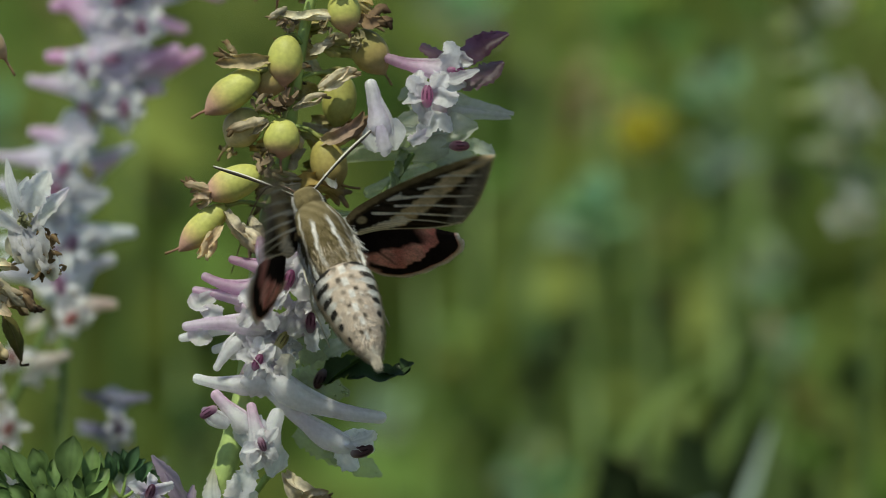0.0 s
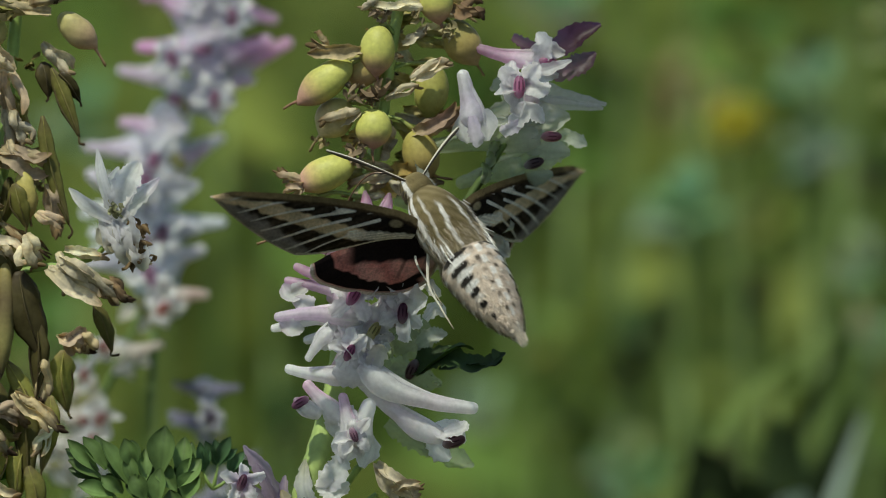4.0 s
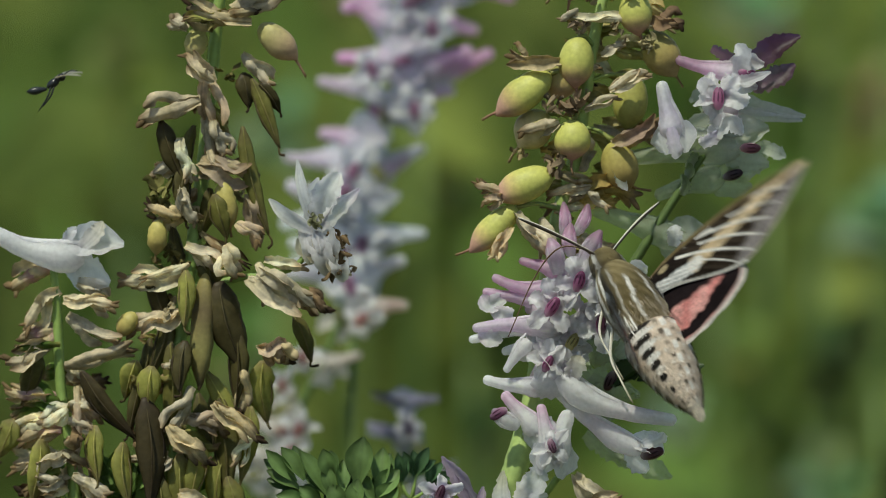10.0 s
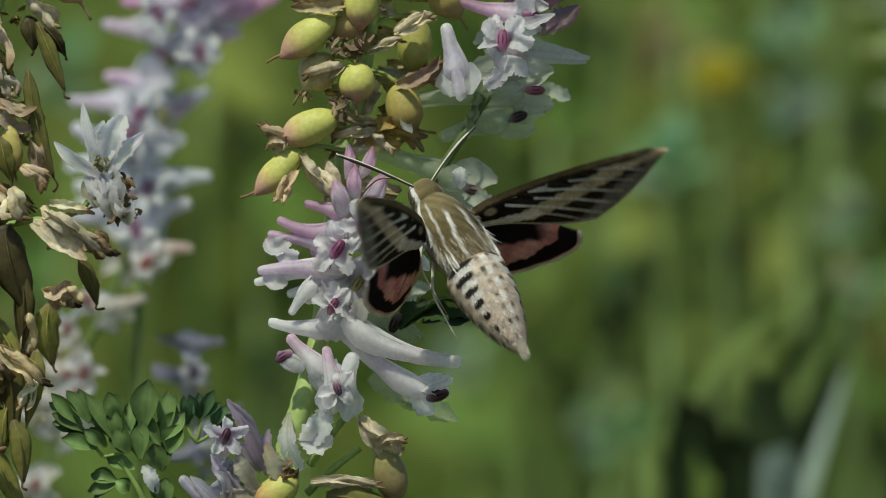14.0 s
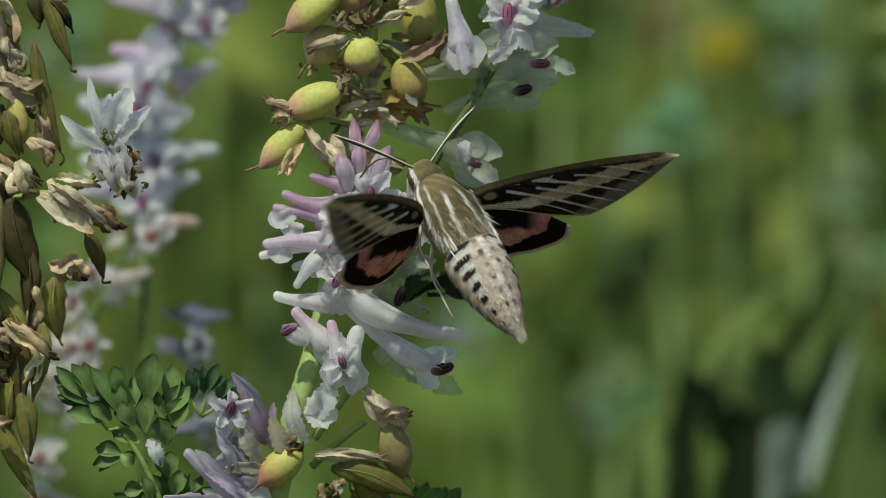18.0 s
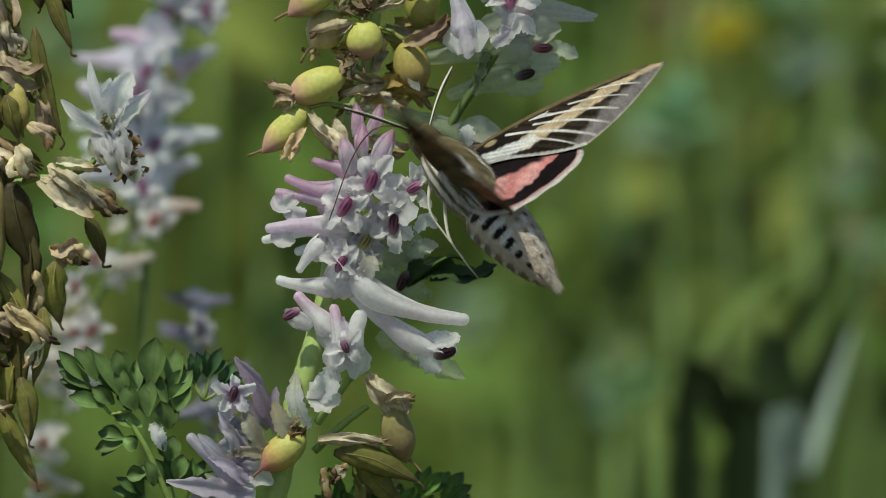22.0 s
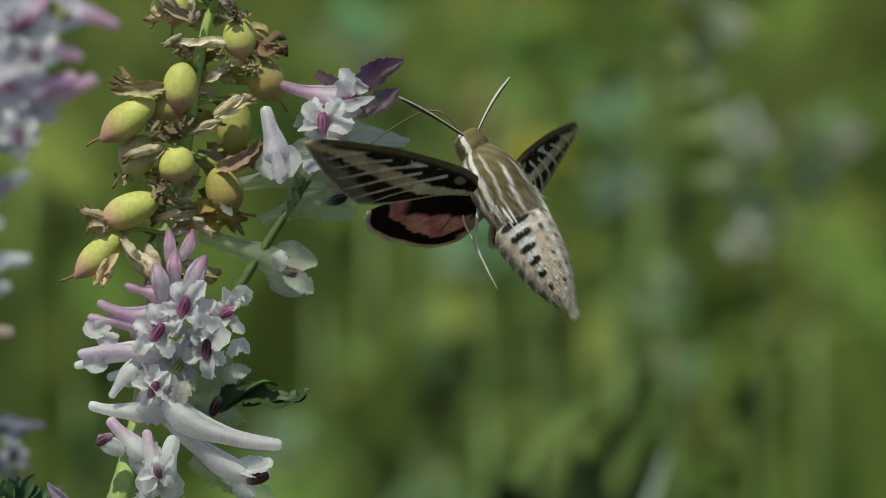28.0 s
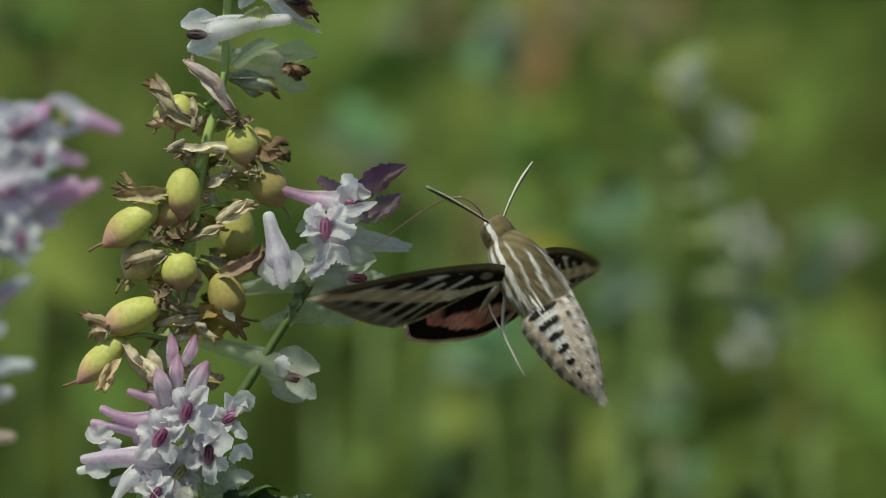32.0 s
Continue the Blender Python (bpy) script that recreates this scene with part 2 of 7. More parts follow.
def pod(parent, u, v, u2, v2, width, d=0, beak=None, tints=(LIME, LIME, LIME, LIME, (0.55, 0.44, 0.17), BLUSH, (0.5, 0.27, 0.23)), name="seed_pod", sharp=1.12, stalk=None, rough=0.012):
    """A plump pod from its base to its tip, with a thread-like beak."""
    sh = Shape()
    reach = 1.13
    egg(sh, (u, v, d), (u + (u2 - u) * reach, v + (v2 - v) * reach, d), width * 1.02, tints, 20, 16, 0.9, sharp, 0.035, rough, drop=True)
    a, b = np.array([u, v, d], float), np.array([u2, v2, d], float)
    along = (b - a) / np.linalg.norm(b - a)
    across = np.array([-along[1], along[0], 0])
    ob = part(name, sh, POD, parent)
    if beak is None:
        beak = (u2 + along[0] * width * 0.5 + rnd(-6, 6), v2 + along[1] * width * 0.5 + rnd(0, 8))
    bk = Shape()
    end = np.array([beak[0], beak[1], d + rnd(-8, 8)])
    midp = b * 0.5 + end * 0.5 + across * rnd(-4, 4)
    tube(bk, [b - along * width * 0.1, midp, end], [width * 0.07, 2.0, 2.6], [tints[-1], BROWN], 8, 6, rough=0.1)
    part("beak", bk, DRY, ob)
    if stalk is not None:
        st = Shape()
        tube(st, [(*stalk, d * 0.3), ((u + stalk[0]) / 2 + rnd(-4, 4), (v + stalk[1]) / 2 - 8, d * 0.6), tuple(a)], [4, 3.5, 5], [STEMGREEN, OLIVE], 8, 6)
        part("stalk", st, STEM, ob)
    return ob


def withered(parent, u, v, u2, v2, width, d=-10, tints=(TAN, (0.56, 0.45, 0.34), BROWN), blades=3, name="withered_petal", curl=0.5):
    """A dried flower: a few crumpled, curling blades that grow from one base."""
    sh = Shape()
    fade = rnd(0.88, 1.28)
    tints = [tuple(min(0.8, fade * x) for x in tone) for tone in tints]
    a, b = np.array([u, v, d], float), np.array([u2, v2, d], float)
    size = np.linalg.norm(b - a)
    along = (b - a) / size
    across = np.array([-along[1], along[0], 0])
    # the shrivelled tube of the flower
    bow = across * rnd(-0.12, 0.12) * size + np.array([0, 0, rnd(-0.3, 0.1) * width])
    knee = a + (b - a) * rnd(0.4, 0.65) + bow
    girth = min(width * 0.19, size * 0.18)
    tube(sh, [a, a + (b - a) * 0.25 + bow * 0.4, knee, b], [girth * 0.35, girth * 0.7, girth * 0.75, girth * 0.95, girth, girth * 0.8, girth * 0.95, girth * 0.35], [tints[0], tints[1], tints[1], tints[0], tints[1], tints[-1]], 26, 14, 0.5, (rnd(-0.4, 0.4), rnd(-0.4, 0.4), -1), rough=0.16, ribs=0.24, uneven=0.15)
    for k in range(max(1, blades - 1)):
        off = (k - (blades - 2) / 2) / max(blades - 1, 1)
        end = a + along * size * rnd(0.75, 1.05) + across * off * width * 1.2 + np.array([0, 0, rnd(-1, 1) * width * 0.5])
        m1 = a * 0.65 + end * 0.35 + across * rnd(-curl, curl) * width * 0.4 + np.array([0, 0, rnd(-0.5, 0.2) * width])
        m2 = a * 0.3 + end * 0.7 + across * rnd(-curl, curl) * width * 0.5
        strip(sh, [a, m1, m2, end], [width * 0.15, width * 0.2, width * 0.21, width * 0.18, width * 0.19, width * 0.05], [tints[0], tints[1], tuple(min(1, 1.12 * x) for x in tints[1]), tints[2]] if len(tints) > 2 else tints, 16, 9, (rnd(-0.6, 0.6), rnd(-0.5, 0.5), -1), random.choice((-0.9, 0.8, 0.5)), 0.24, rnd(-0.8, 0.8), 0.4, 2)
    for k in range(2):
        end = b + along * rnd(0, 0.15) * size + across * rnd(-0.4, 0.4) * width
        egg(sh, b - along * size * 0.15, end, width * rnd(0.12, 0.24), [tints[-1], tuple(0.6 * x for x in tints[-1])], 6, 7, 0.8, 1, 0.1, 0.25)
    return part(name, sh, DRY, parent)


def crumbs(parent, u, v, size, d=-15, tint=(0.36, 0.26, 0.17), n=9, name="withered_calyx"):
    """A knot of dry, frayed scraps."""
    sh = Shape()
    for _ in range(n):
        a = np.array([u, v, d]) + np.array([rnd(-1, 1), rnd(-1, 1), rnd(-0.5, 0.5)]) * size * 0.28
        b = a + np.array([rnd(-1, 1), rnd(-1, 1), rnd(-0.6, 0.6)]) * size * 0.5
        shade = rnd(0.5, 1.35)
        tone = tuple(x * shade for x in tint)
        strip(sh, [a, (a + b) / 2 + np.array([rnd(-1, 1), rnd(-1, 1), 0]) * size * 0.18, b], [size * 0.05, size * 0.14, size * 0.12, size * 0.03], [tone, tuple(0.7 * x for x in tone)], 7, 5, (rnd(-1, 1), rnd(-1, 1), -0.6), rnd(-1.2, 1.2), 0.5, rnd(-1.5, 1.5), 0.5, 1.5)
    return tagged(part(name, sh, DRY, parent), kind="stuff")


def eye_tip(parent, u, v, d, angle, size=1.0, tint=PURPLE, label="dark purple striped petal tips"):
    """The closed inner petals, a ribbed purple tip between the pale lobes."""
    sh = Shape()
    way, across = np.array([math.cos(angle), math.sin(angle), 0]), np.array([-math.sin(angle), math.cos(angle), 0])
    mid = np.array([u, v, d])
    pale = tuple(min(1, x + 0.3) for x in tint)
    egg(sh, mid - way * 21 * size, mid + way * 18 * size, 20 * size, [pale, tuple(min(1, x * 1.5 + 0.04) for x in tint), tuple(min(1, x * 1.3 + 0.03) for x in tint), tint], 12, 12, 0.9, 0.9, 0.03)
    for k in (-0.75, 0, 0.75):
        edge = [mid + way * q * 17 * size + across * k * 9 * size * math.cos(q * 1.3) - np.array([0, 0, 1]) * 8.4 * size * math.cos(q * 1.35) * math.cos(k) for q in (-0.9, -0.3, 0.3, 0.9)]
        tube(sh, edge, [0.8 * size, 1.7 * size, 1.7 * size, 0.8 * size], [tint, tuple(0.4 * x for x in tint)], 8, 5)
    return part("inner_petals", sh, PETAL, parent, label)


def flower(parent, spur, mouth, width=34, d=-20, tints=(PINK, WHITE, WHITE), bend=0.1, lobes=True, tip=True, spread=1.0, tip_tint=PURPLE, depth=0, name="flower", lobe_tint=WHITE, inner_size=1.0):
    """A spurred flower: a long tube that ends in a blunt spur, flaring at its mouth into an upper hood and a lower lip."""
    a = np.array([spur[0], spur[1], d + depth], float)
    b = np.array([mouth[0], mouth[1], d], float)
    size = np.linalg.norm(b - a)
    along = (b - a) / size
    across = np.array([-along[1], along[0], 0])
    up = across if across[1] < 0 else -across
    m1, m2 = a + (b - a) * 0.35 + up * bend * size * 0.7, a + (b - a) * 0.7 + up * bend * size * 0.8
    sh = Shape()
    tube(sh, [a, m1, m2, b], [width * 0.17, width * 0.2, width * 0.22, width * 0.24, width * 0.26, width * 0.29, width * 0.34, width * 0.4, width * 0.42, width * 0.36, width * 0.22], tints, 32, 16, 0.8, rough=0.035, ribs=0.09, blunt=True, uneven=0.09)
    tube(sh, [a * 0.6 + m1 * 0.4 + up * width * 0.16, m1 + up * width * 0.2, m2 + up * width * 0.36, b + up * width * 0.42 + along * width * 0.2], [width * 0.03, width * 0.06, width * 0.08, width * 0.12, width * 0.03], [tints[0], tints[-1]], 14, 6, 1.6)
    skin = GAUZE if tints[0] == GHOST else PETAL
    ob = part(name, sh, skin, parent)
    if lobes:
        for name2, sgn, reach in (("upper_petal", 1, 0.95), ("lower_petal", -1, 0.85)):
            pt = Shape()
            end = b + along * width * reach * spread + up * sgn * width * 0.55 * spread + np.array([0, 0, -6])
            root = b - along * width * 0.55 + up * sgn * width * 0.12
            midp = (root + end) / 2 + up * sgn * width * 0.12
            strip(pt, [root, midp, end], [width * 0.22, width * 0.4, width * 0.46, width * 0.5, width * 0.3, width * 0.1], [tints[-1], lobe_tint, lobe_tint], 12, 7, (along[0] * -0.3, -0.3 * sgn, -1), 0.5 * sgn, 0.18, rnd(-0.5, 0.5), 0.3, 4)
            part(name2, pt, skin, ob)
    if tip:
        q = b + along * width * 0.35
        eye_tip(ob, q[0], q[1], d - width * 0.35, math.atan2(along[1], along[0]) + rnd(-0.2, 0.2), inner_size * min(0.95, width / 38), tip_tint)
    return ob


def bud(parent, u, v, u2, v2, width, d=-20, tints=(WHITE, PINK, MAUVE)):
    """A closed, ridged bud that narrows to a blunt, darker point."""
    sh = Shape()
    a, b = np.array([u, v, d], float), np.array([u2, v2, d - 6], float)
    w = width * 0.37
    bow = np.array([rnd(-4, 4), rnd(-3, 3), -5])
    tube(sh, [a, (a + b) / 2 + bow, b], [w * 0.5, w * 0.8, w * 0.95, w, w * 0.9, w * 0.62, w * 0.2], [tints[0], tints[0], tints[1], tints[1], tints[2], tuple(0.6 * x for x in tints[2])], 16, 12, 0.9, rough=0.03, ribs=0.1)
    for k in (-1, 1):
        side = np.array([-(b - a)[1], (b - a)[0], 0]) / np.linalg.norm(b - a) * w * 0.55 * k
        tube(sh, [a + side, (a + b) / 2 + bow + side * 1.5 - np.array([0, 0, w * 0.5]), b - (b - a) * 0.08 + side * 0.3], [w * 0.1, w * 0.22, w * 0.1], [tints[0], tints[1]], 10, 6)
    return part("flower_bud", sh, PETAL, parent)


def petal(parent, pts, width, tints=(WHITE, WHITE), face=(0, 0, -1), cup=0.35, name="petal", twist=0.3, ruffle=0.28, teeth=0.42):
    sh = Shape()
    strip(sh, pts, [width * 0.22, width * 0.34, width * 0.4, width * 0.38, width * 0.27, width * 0.06], tints, 24, 9, face, cup, ruffle, twist, teeth, 3)
    return part(name, sh, GAUZE if tints[0] == GHOST else PETAL, parent)


def long_pod(parent, u, v, u2, v2, width, d=0, dark=0.5, bow=0.06):
    """A narrow hanging pod with a keel and a curled beak."""
    a, b = np.array([u, v, d], float), np.array([u2, v2, d + rnd(-15, 15)], float)
    size = np.linalg.norm(b - a)
    along = (b - a) / size
    across = np.array([-along[1], along[0], 0])
    green = lerp((0.52, 0.52, 0.14), (0.1, 0.078, 0.036), np.array(dark))
    tip = lerp((0.4, 0.33, 0.15), (0.08, 0.058, 0.038), np.array(dark))
    sh = Shape()
    mid = (a + b) / 2 + across * bow * size
    w = width * 0.5
    b = b + along * size * 0.12
    tube(sh, [a, mid, b], [w * 0.25, w * 0.8, w, w, w * 0.9, w * 0.55, w * 0.14], [tip, green, green, 0.8 * green, tip], 20, 12, 0.42, (rnd(-0.7, 0.7), 0, -1), rough=0.05, ribs=0.05, uneven=0.08)
    for k in (-1, 1):
        tube(sh, [a, mid + across * k * w * 0.85, b], [1, 2, 1], [tip, 0.6 * tip], 12, 5)
    tube(sh, [a + np.array([0, 0, -1]), mid + np.array([0, 0, -w * 0.8]), b + np.array([0, 0, -2])], [1, 2, 1], [1.25 * green, 1.2 * tip], 10, 5)
    ob = part("seed_pod", sh, HULL, parent)
    bk = Shape()
    tube(bk, [b - along * 3, b + along * size * 0.08 + across * rnd(-5, 5), b + along * size * 0.13 + across * rnd(-14, 14)], [w * 0.12, 2, 2.6], [tip, BARK], 8, 6)
    part("beak", bk, DRY, ob)
    return ob


def leaflet(sh, a, b, width, tint, face):
    a, b = np.asarray(a, float), np.asarray(b, float)
    mid = (a + b) / 2 + np.array([0, 0, -6])
    strip(sh, [a, mid, b], [width * 0.1, width * 0.26, width * 0.44, width * 0.5, width * 0.36, width * 0.04], [tuple(1.15 * x for x in tint), tint, tint, tuple(0.85 * x for x in tint), tuple(0.4 * x for x in tint)], 14, 9, face, 0.6, 0.05, 0, 0, 3)


def fern_leaf(parent, base, tips, d=0, tint=GLAUCOUS, size=55, name="leaf"):
    """A leaf cut into rounded leaflets: one fan of them on each side branch."""
    ob = None
    sh = Shape()
    for tu, tv in tips:
        tube(sh, [(*base, d), ((base[0] + tu) / 2, (base[1] + tv) / 2 + 6, d - 5), (tu, tv, d)], [4, 3, 2], [STEMGREEN, STEMGREEN], 8, 6)
    ob = part(name, sh, STEM, parent)
    for tu, tv in tips:
        ang = math.atan2(tv - base[1], tu - base[0])
        for k in (0.7, 1.55, 2.45, 3.3):
            a2 = ang + (k - 2) * 0.62 + rnd(-0.12, 0.12)
            ln = size * rnd(0.85, 1.15) * (1.1 - 0.12 * abs(k - 2))
            st = (tu - math.cos(ang) * 10, tv - math.sin(ang) * 10, d)
            fan = Shape()
            leaflet(fan, st, (tu + math.cos(a2) * ln, tv + math.sin(a2) * ln, d + rnd(-25, 5)), ln * rnd(0.46, 0.58), tuple(lerp(tint, tuple(1.35 * x for x in tint), np.array(rnd(-0.6, 0.8)))), (rnd(-0.4, 0.4), rnd(-0.7, 0.1), -1))
            part("leaflet", fan, LEAF, ob)
    return ob


def open_flower(parent, u, v, size=60, d=-40, angle=-1.3, tints=(PINK, WHITE), tip_tint=(0.34, 0.1, 0.24), lobes=4, back=(0, 30), name="flower"):
    """A flower seen from the front: ruffled lobes round the closed, striped inner petals, on a short tube."""
    sh = Shape()
    tube(sh, [(u + back[0], v + back[1], d + size * 1.4), (u + back[0] * 0.5, v + back[1] * 0.5, d + size * 0.6), (u, v, d + 6)], [size * 0.16, size * 0.24, size * 0.3, size * 0.2], [tints[0], tints[1]], 10, 10)
    ob = part(name, sh, PETAL, parent)
    for k in range(lobes + 1):
        a = angle + math.pi * (0.5 + k) * 2 / (lobes + 1) + rnd(-0.35, 0.35)
        ln = size * rnd(0.62, 0.95)
        end = (u + math.cos(a) * ln, v + math.sin(a) * ln, d - rnd(0, 18))
        pt = Shape()
        strip(pt, [(u + math.cos(a) * size * 0.05, v + math.sin(a) * size * 0.05, d + 8), (u + math.cos(a) * ln * 0.55, v + math.sin(a) * ln * 0.55, d - rnd(6, 20)), end], [size * 0.11, size * 0.18, size * 0.22, size * 0.23, size * 0.19, size * 0.06], [(0.74, 0.58, 0.74), tints[1], WHITE, WHITE], 16, 9, (rnd(-0.4, 0.4), rnd(-0.5, 0.2), -1), rnd(0.4, 0.8), 0.22, rnd(-0.6, 0.6), 0.5, 4)
        part("petal", pt, PETAL, ob)
    eye_tip(ob, u, v, d - 16, angle, size / 62, tip_tint)
    return ob


# ---- the main flower spike ----
spike = plant("flower_spike", "upright white and pink fumewort spike with yellow seed pods", "wildflower", -195, 60)
stem(spike, [(85, -600), (78, -470), (74, -388), (44, -268), (29, -198), (0, -10, 15), (-33, 110, 20), (-55, 250, 25), (-70, 400, 20), (-98, 520, -5), (-132, 630, -12), (-170, 800, 0), (-195, 1000, 30)], [6, 7, 8, 9, 10, 12, 13, 14, 17, 21, 22, 21, 20], tint=(0.35, 0.46, 0.15))
stem(spike, [(-45, 330, 30), (20, 290, 25), (68, 237, 15), (118, 157, 10), (188, 47, 5), (238, -30, 0), (290, -110, 5)], [9, 9, 9, 8, 7, 6, 5], name="side_stem", to_ground=False, tint=(0.1, 0.15, 0.045))
pod(spike, 5, -220, -1, -138, 62, -30, stalk=(30, -205))
pod(spike, -45, -155, -131, -88, 60, -35, beak=(-166, -72), stalk=(22, -150))
pod(spike, -25, -170, -28, -115, 66, -8, tints=(OLIVE, (0.42, 0.32, 0.12), BLUSH))
pod(spike, -3, -73, -6, -8, 64, -40, beak=(-5, 24), stalk=(10, -90))
pod(spike, -50, -85, -95, -30, 66, -15, tints=((0.4, 0.38, 0.12), (0.45, 0.36, 0.18), TAN), stalk=(5, -60))
pod(spike, -40, 22, -133, 62, 60, -35, beak=(-140, 66), stalk=(-10, 15))
pod(spike, -104, 82, -178, 154, 50, -30, beak=(-212, 167), stalk=(-28, 85))
pod(spike, 66, -35, 90, 45, 64, -10, beak=(134, 52), tints=((0.4, 0.36, 0.1), (0.38, 0.3, 0.1), (0.3, 0.18, 0.08)), stalk=(0, -60))
pod(spike, 102, -300, 110, -230, 58, -20, stalk=(55, -310))
pod(spike, 128, -228, 172, -158, 64, 5, tints=(OLIVE, (0.36, 0.28, 0.1), BROWN), stalk=(40, -250))
pod(spike, 105, -150, 92, -65, 60, 12, tints=(OLIVE, (0.38, 0.36, 0.1), OLIVE), stalk=(20, -140))
pod(spike, -2, -350, -10, -290, 54, -10, stalk=(55, -330))
pod(spike, -12, -335, -45, -300, 40, -5, tints=(OLIVE, LIME, TAN), stalk=(50, -320))
# dry remains among the pods
SHELL, SMOKE = ((0.6, 0.51, 0.34), (0.68, 0.59, 0.44), BROWN), (BROWN, (0.24, 0.16, 0.1), BARK)
PAPER = ((0.62, 0.55, 0.38), (0.7, 0.63, 0.5), (0.5, 0.38, 0.24))
withered(spike, 93, -318, 5, -408, 46, -30, ((0.5, 0.4, 0.34), (0.62, 0.54, 0.52), (0.6, 0.5, 0.46)), 2)
withered(spike, 20, -298, -55, -376, 50, -35, SHELL, 3)
withered(spike, -10, -310, -62, -295, 36, -25)
withered(spike, 18, -345, 20, -285, 34, -42, SHELL, 2)
crumbs(spike, 98, -304, 44, -40, (0.44, 0.34, 0.25), 13)
crumbs(spike, 68, -240, 34, -30, (0.5, 0.42, 0.26))
withered(spike, 133, -253, 192, -246, 46, -15, SMOKE, 3)
crumbs(spike, 8, -236, 34, -38, (0.46, 0.36, 0.26), 12)
withered(spike, 4, -270, -28, -248, 26, -35, PAPER, 2)
crumbs(spike, 125, -205, 34, -30, (0.6, 0.52, 0.3))
withered(spike, -27, -176, -118, -184, 46, -35, (TAN, TAN, BROWN), 3)
withered(spike, -85, -182, -104, -212, 24, -30, (TAN, BROWN), 2)
withered(spike, 60, -125, 128, -158, 36, -35, PAPER, 3)
withered(spike, 45, -188, 88, -206, 32, -10, PAPER, 2)
crumbs(spike, -6, -96, 48, -50, (0.4, 0.29, 0.19), 16)
crumbs(spike, -42, -98, 38, -48, (0.46, 0.36, 0.24))
withered(spike, -30, -70, -100, -52, 44, -48, SHELL, 2)
crumbs(spike, -98, -14, 28, -30, (0.5, 0.4, 0.22))
crumbs(spike, -37, 6, 44, -48, (0.5, 0.38, 0.25), 13)
withered(spike, -118, 58, -178, 42, 34, -40, (TAN, (0.6, 0.47, 0.34), BROWN), 4)
withered(spike, -128, 62, -165, 74, 30, -40)
withered(spike, 66, -30, 148, -72, 52, -20, (TAN, (0.42, 0.3, 0.23), BROWN), 3)
withered(spike, 15, 42, 108, 62, 58, -5, ((0.45, 0.36, 0.12), (0.42, 0.31, 0.11), BROWN), 4)
petal(spike, [(70, 10, -30), (80, 35, -32), (92, 52, -28)], 26, (PALEGREEN, WHITE))
withered(spike, -105, 92, -52, 165, 50, -40, PAPER, 3)
withered(spike, -112, 118, -146, 172, 36, -42, (TAN, (0.56, 0.44, 0.3), TAN), 3)
withered(spike, -60, 100, -38, 170, 40, -30, PAPER, 2)
GOLD = ((0.56, 0.47, 0.17), (0.62, 0.53, 0.26), (0.45, 0.32, 0.13))
for k in range(30):
    t = -330 + 500 * k / 30 + rnd(-8, 8)
    mid = 45 - 0.19 * (t + 100)
    withered(spike, mid + rnd(-12, 12), t, mid + random.choice((-1, 1)) * rnd(25, 95), t + rnd(-25, 45), rnd(26, 46), rnd(0, 45), [GOLD, PAPER, (OLIVE, (0.4, 0.36, 0.14), TAN)][k % 3], 3)
for k in range(16):
    t = rnd(-280, 90)
    withered(spike, 20 - t * -0.1 + rnd(-14, 14), t, 20 + rnd(-75, 80), t + rnd(-40, 40), rnd(20, 36), rnd(-30, 25), [(TAN, SHELL[1], BROWN), (BROWN, TAN, BARK), PAPER][k % 3], 2)
# top of the spike
flower(spike, (196, -484), (40, -458), 46, -30, (WHITE, WHITE, WHITE), 0.03, tip_tint=(0.12, 0.07, 0.08), spread=0.9)
flower(spike, (55, -560), (185, -522), 50, -30, (WHITE, WHITE, WHITE), 0.05, tip_tint=(0.1, 0.06, 0.08))
withered(spike, 180, -520, 240, -490, 34, -32, SMOKE, 3)
flower(spike, (20, -430), (185, -398), 52, 20, (GHOST, GHOST, CREAM), 0.0, tip=False, lobe_tint=GHOST)
withered(spike, 180, -400, 220, -385, 40, 5, SMOKE, 3)
withered(spike, 80, -380, 165, -360, 52, 15, (CREAM, GHOST, BROWN), 3)
petal(spike, [(188, -485, -30), (220, -470, -34), (248, -458, -30)], 14, (CREAM, CREAM), name="bract")
petal(spike, [(90, -400, -20), (135, -432, -32), (170, -438, -30)], 36, (PALEGREEN, (0.36, 0.5, 0.22)), name="bract")
petal(spike, [(95, -470, -30), (135, -492, -36), (160, -486, -30)], 34, ((0.4, 0.5, 0.12), (0.5, 0.5, 0.2)), name="bract")
flower(spike, (150, -590), (110, -545), 44, -20, (WHITE, WHITE, WHITE), tip=False)
stem(spike, [(74, -388, -12), (66, -350, -16), (40, -330, -10)], [5, 5, 4], name="stalk", to_ground=False)
# the side spray
flower(spike, (172, -182), (292, -158), 40, -10, (MAUVE, PINK, WHITE), -0.05, tip_tint=(0.4, 0.12, 0.28))
petal(spike, [(300, -165, 0), (350, -200, -12), (397, -222, -8)], 52, ((0.14, 0.05, 0.12), (0.04, 0.015, 0.033), (0.055, 0.022, 0.05)), cup=0.4)
petal(spike, [(300, -140, 0), (350, -145, -14), (388, -172, -10)], 54, ((0.4, 0.18, 0.34), (0.1, 0.04, 0.08), (0.06, 0.024, 0.05)), cup=0.4)
petal(spike, [(240, -200, 0), (275, -182, -8), (312, -172, -2)], 30, ((0.16, 0.05, 0.13), (0.1, 0.035, 0.09)))
petal(spike, [(285, -140, -20), (296, -185, -34), (284, -208, -24)], 42, (WHITE, WHITE))
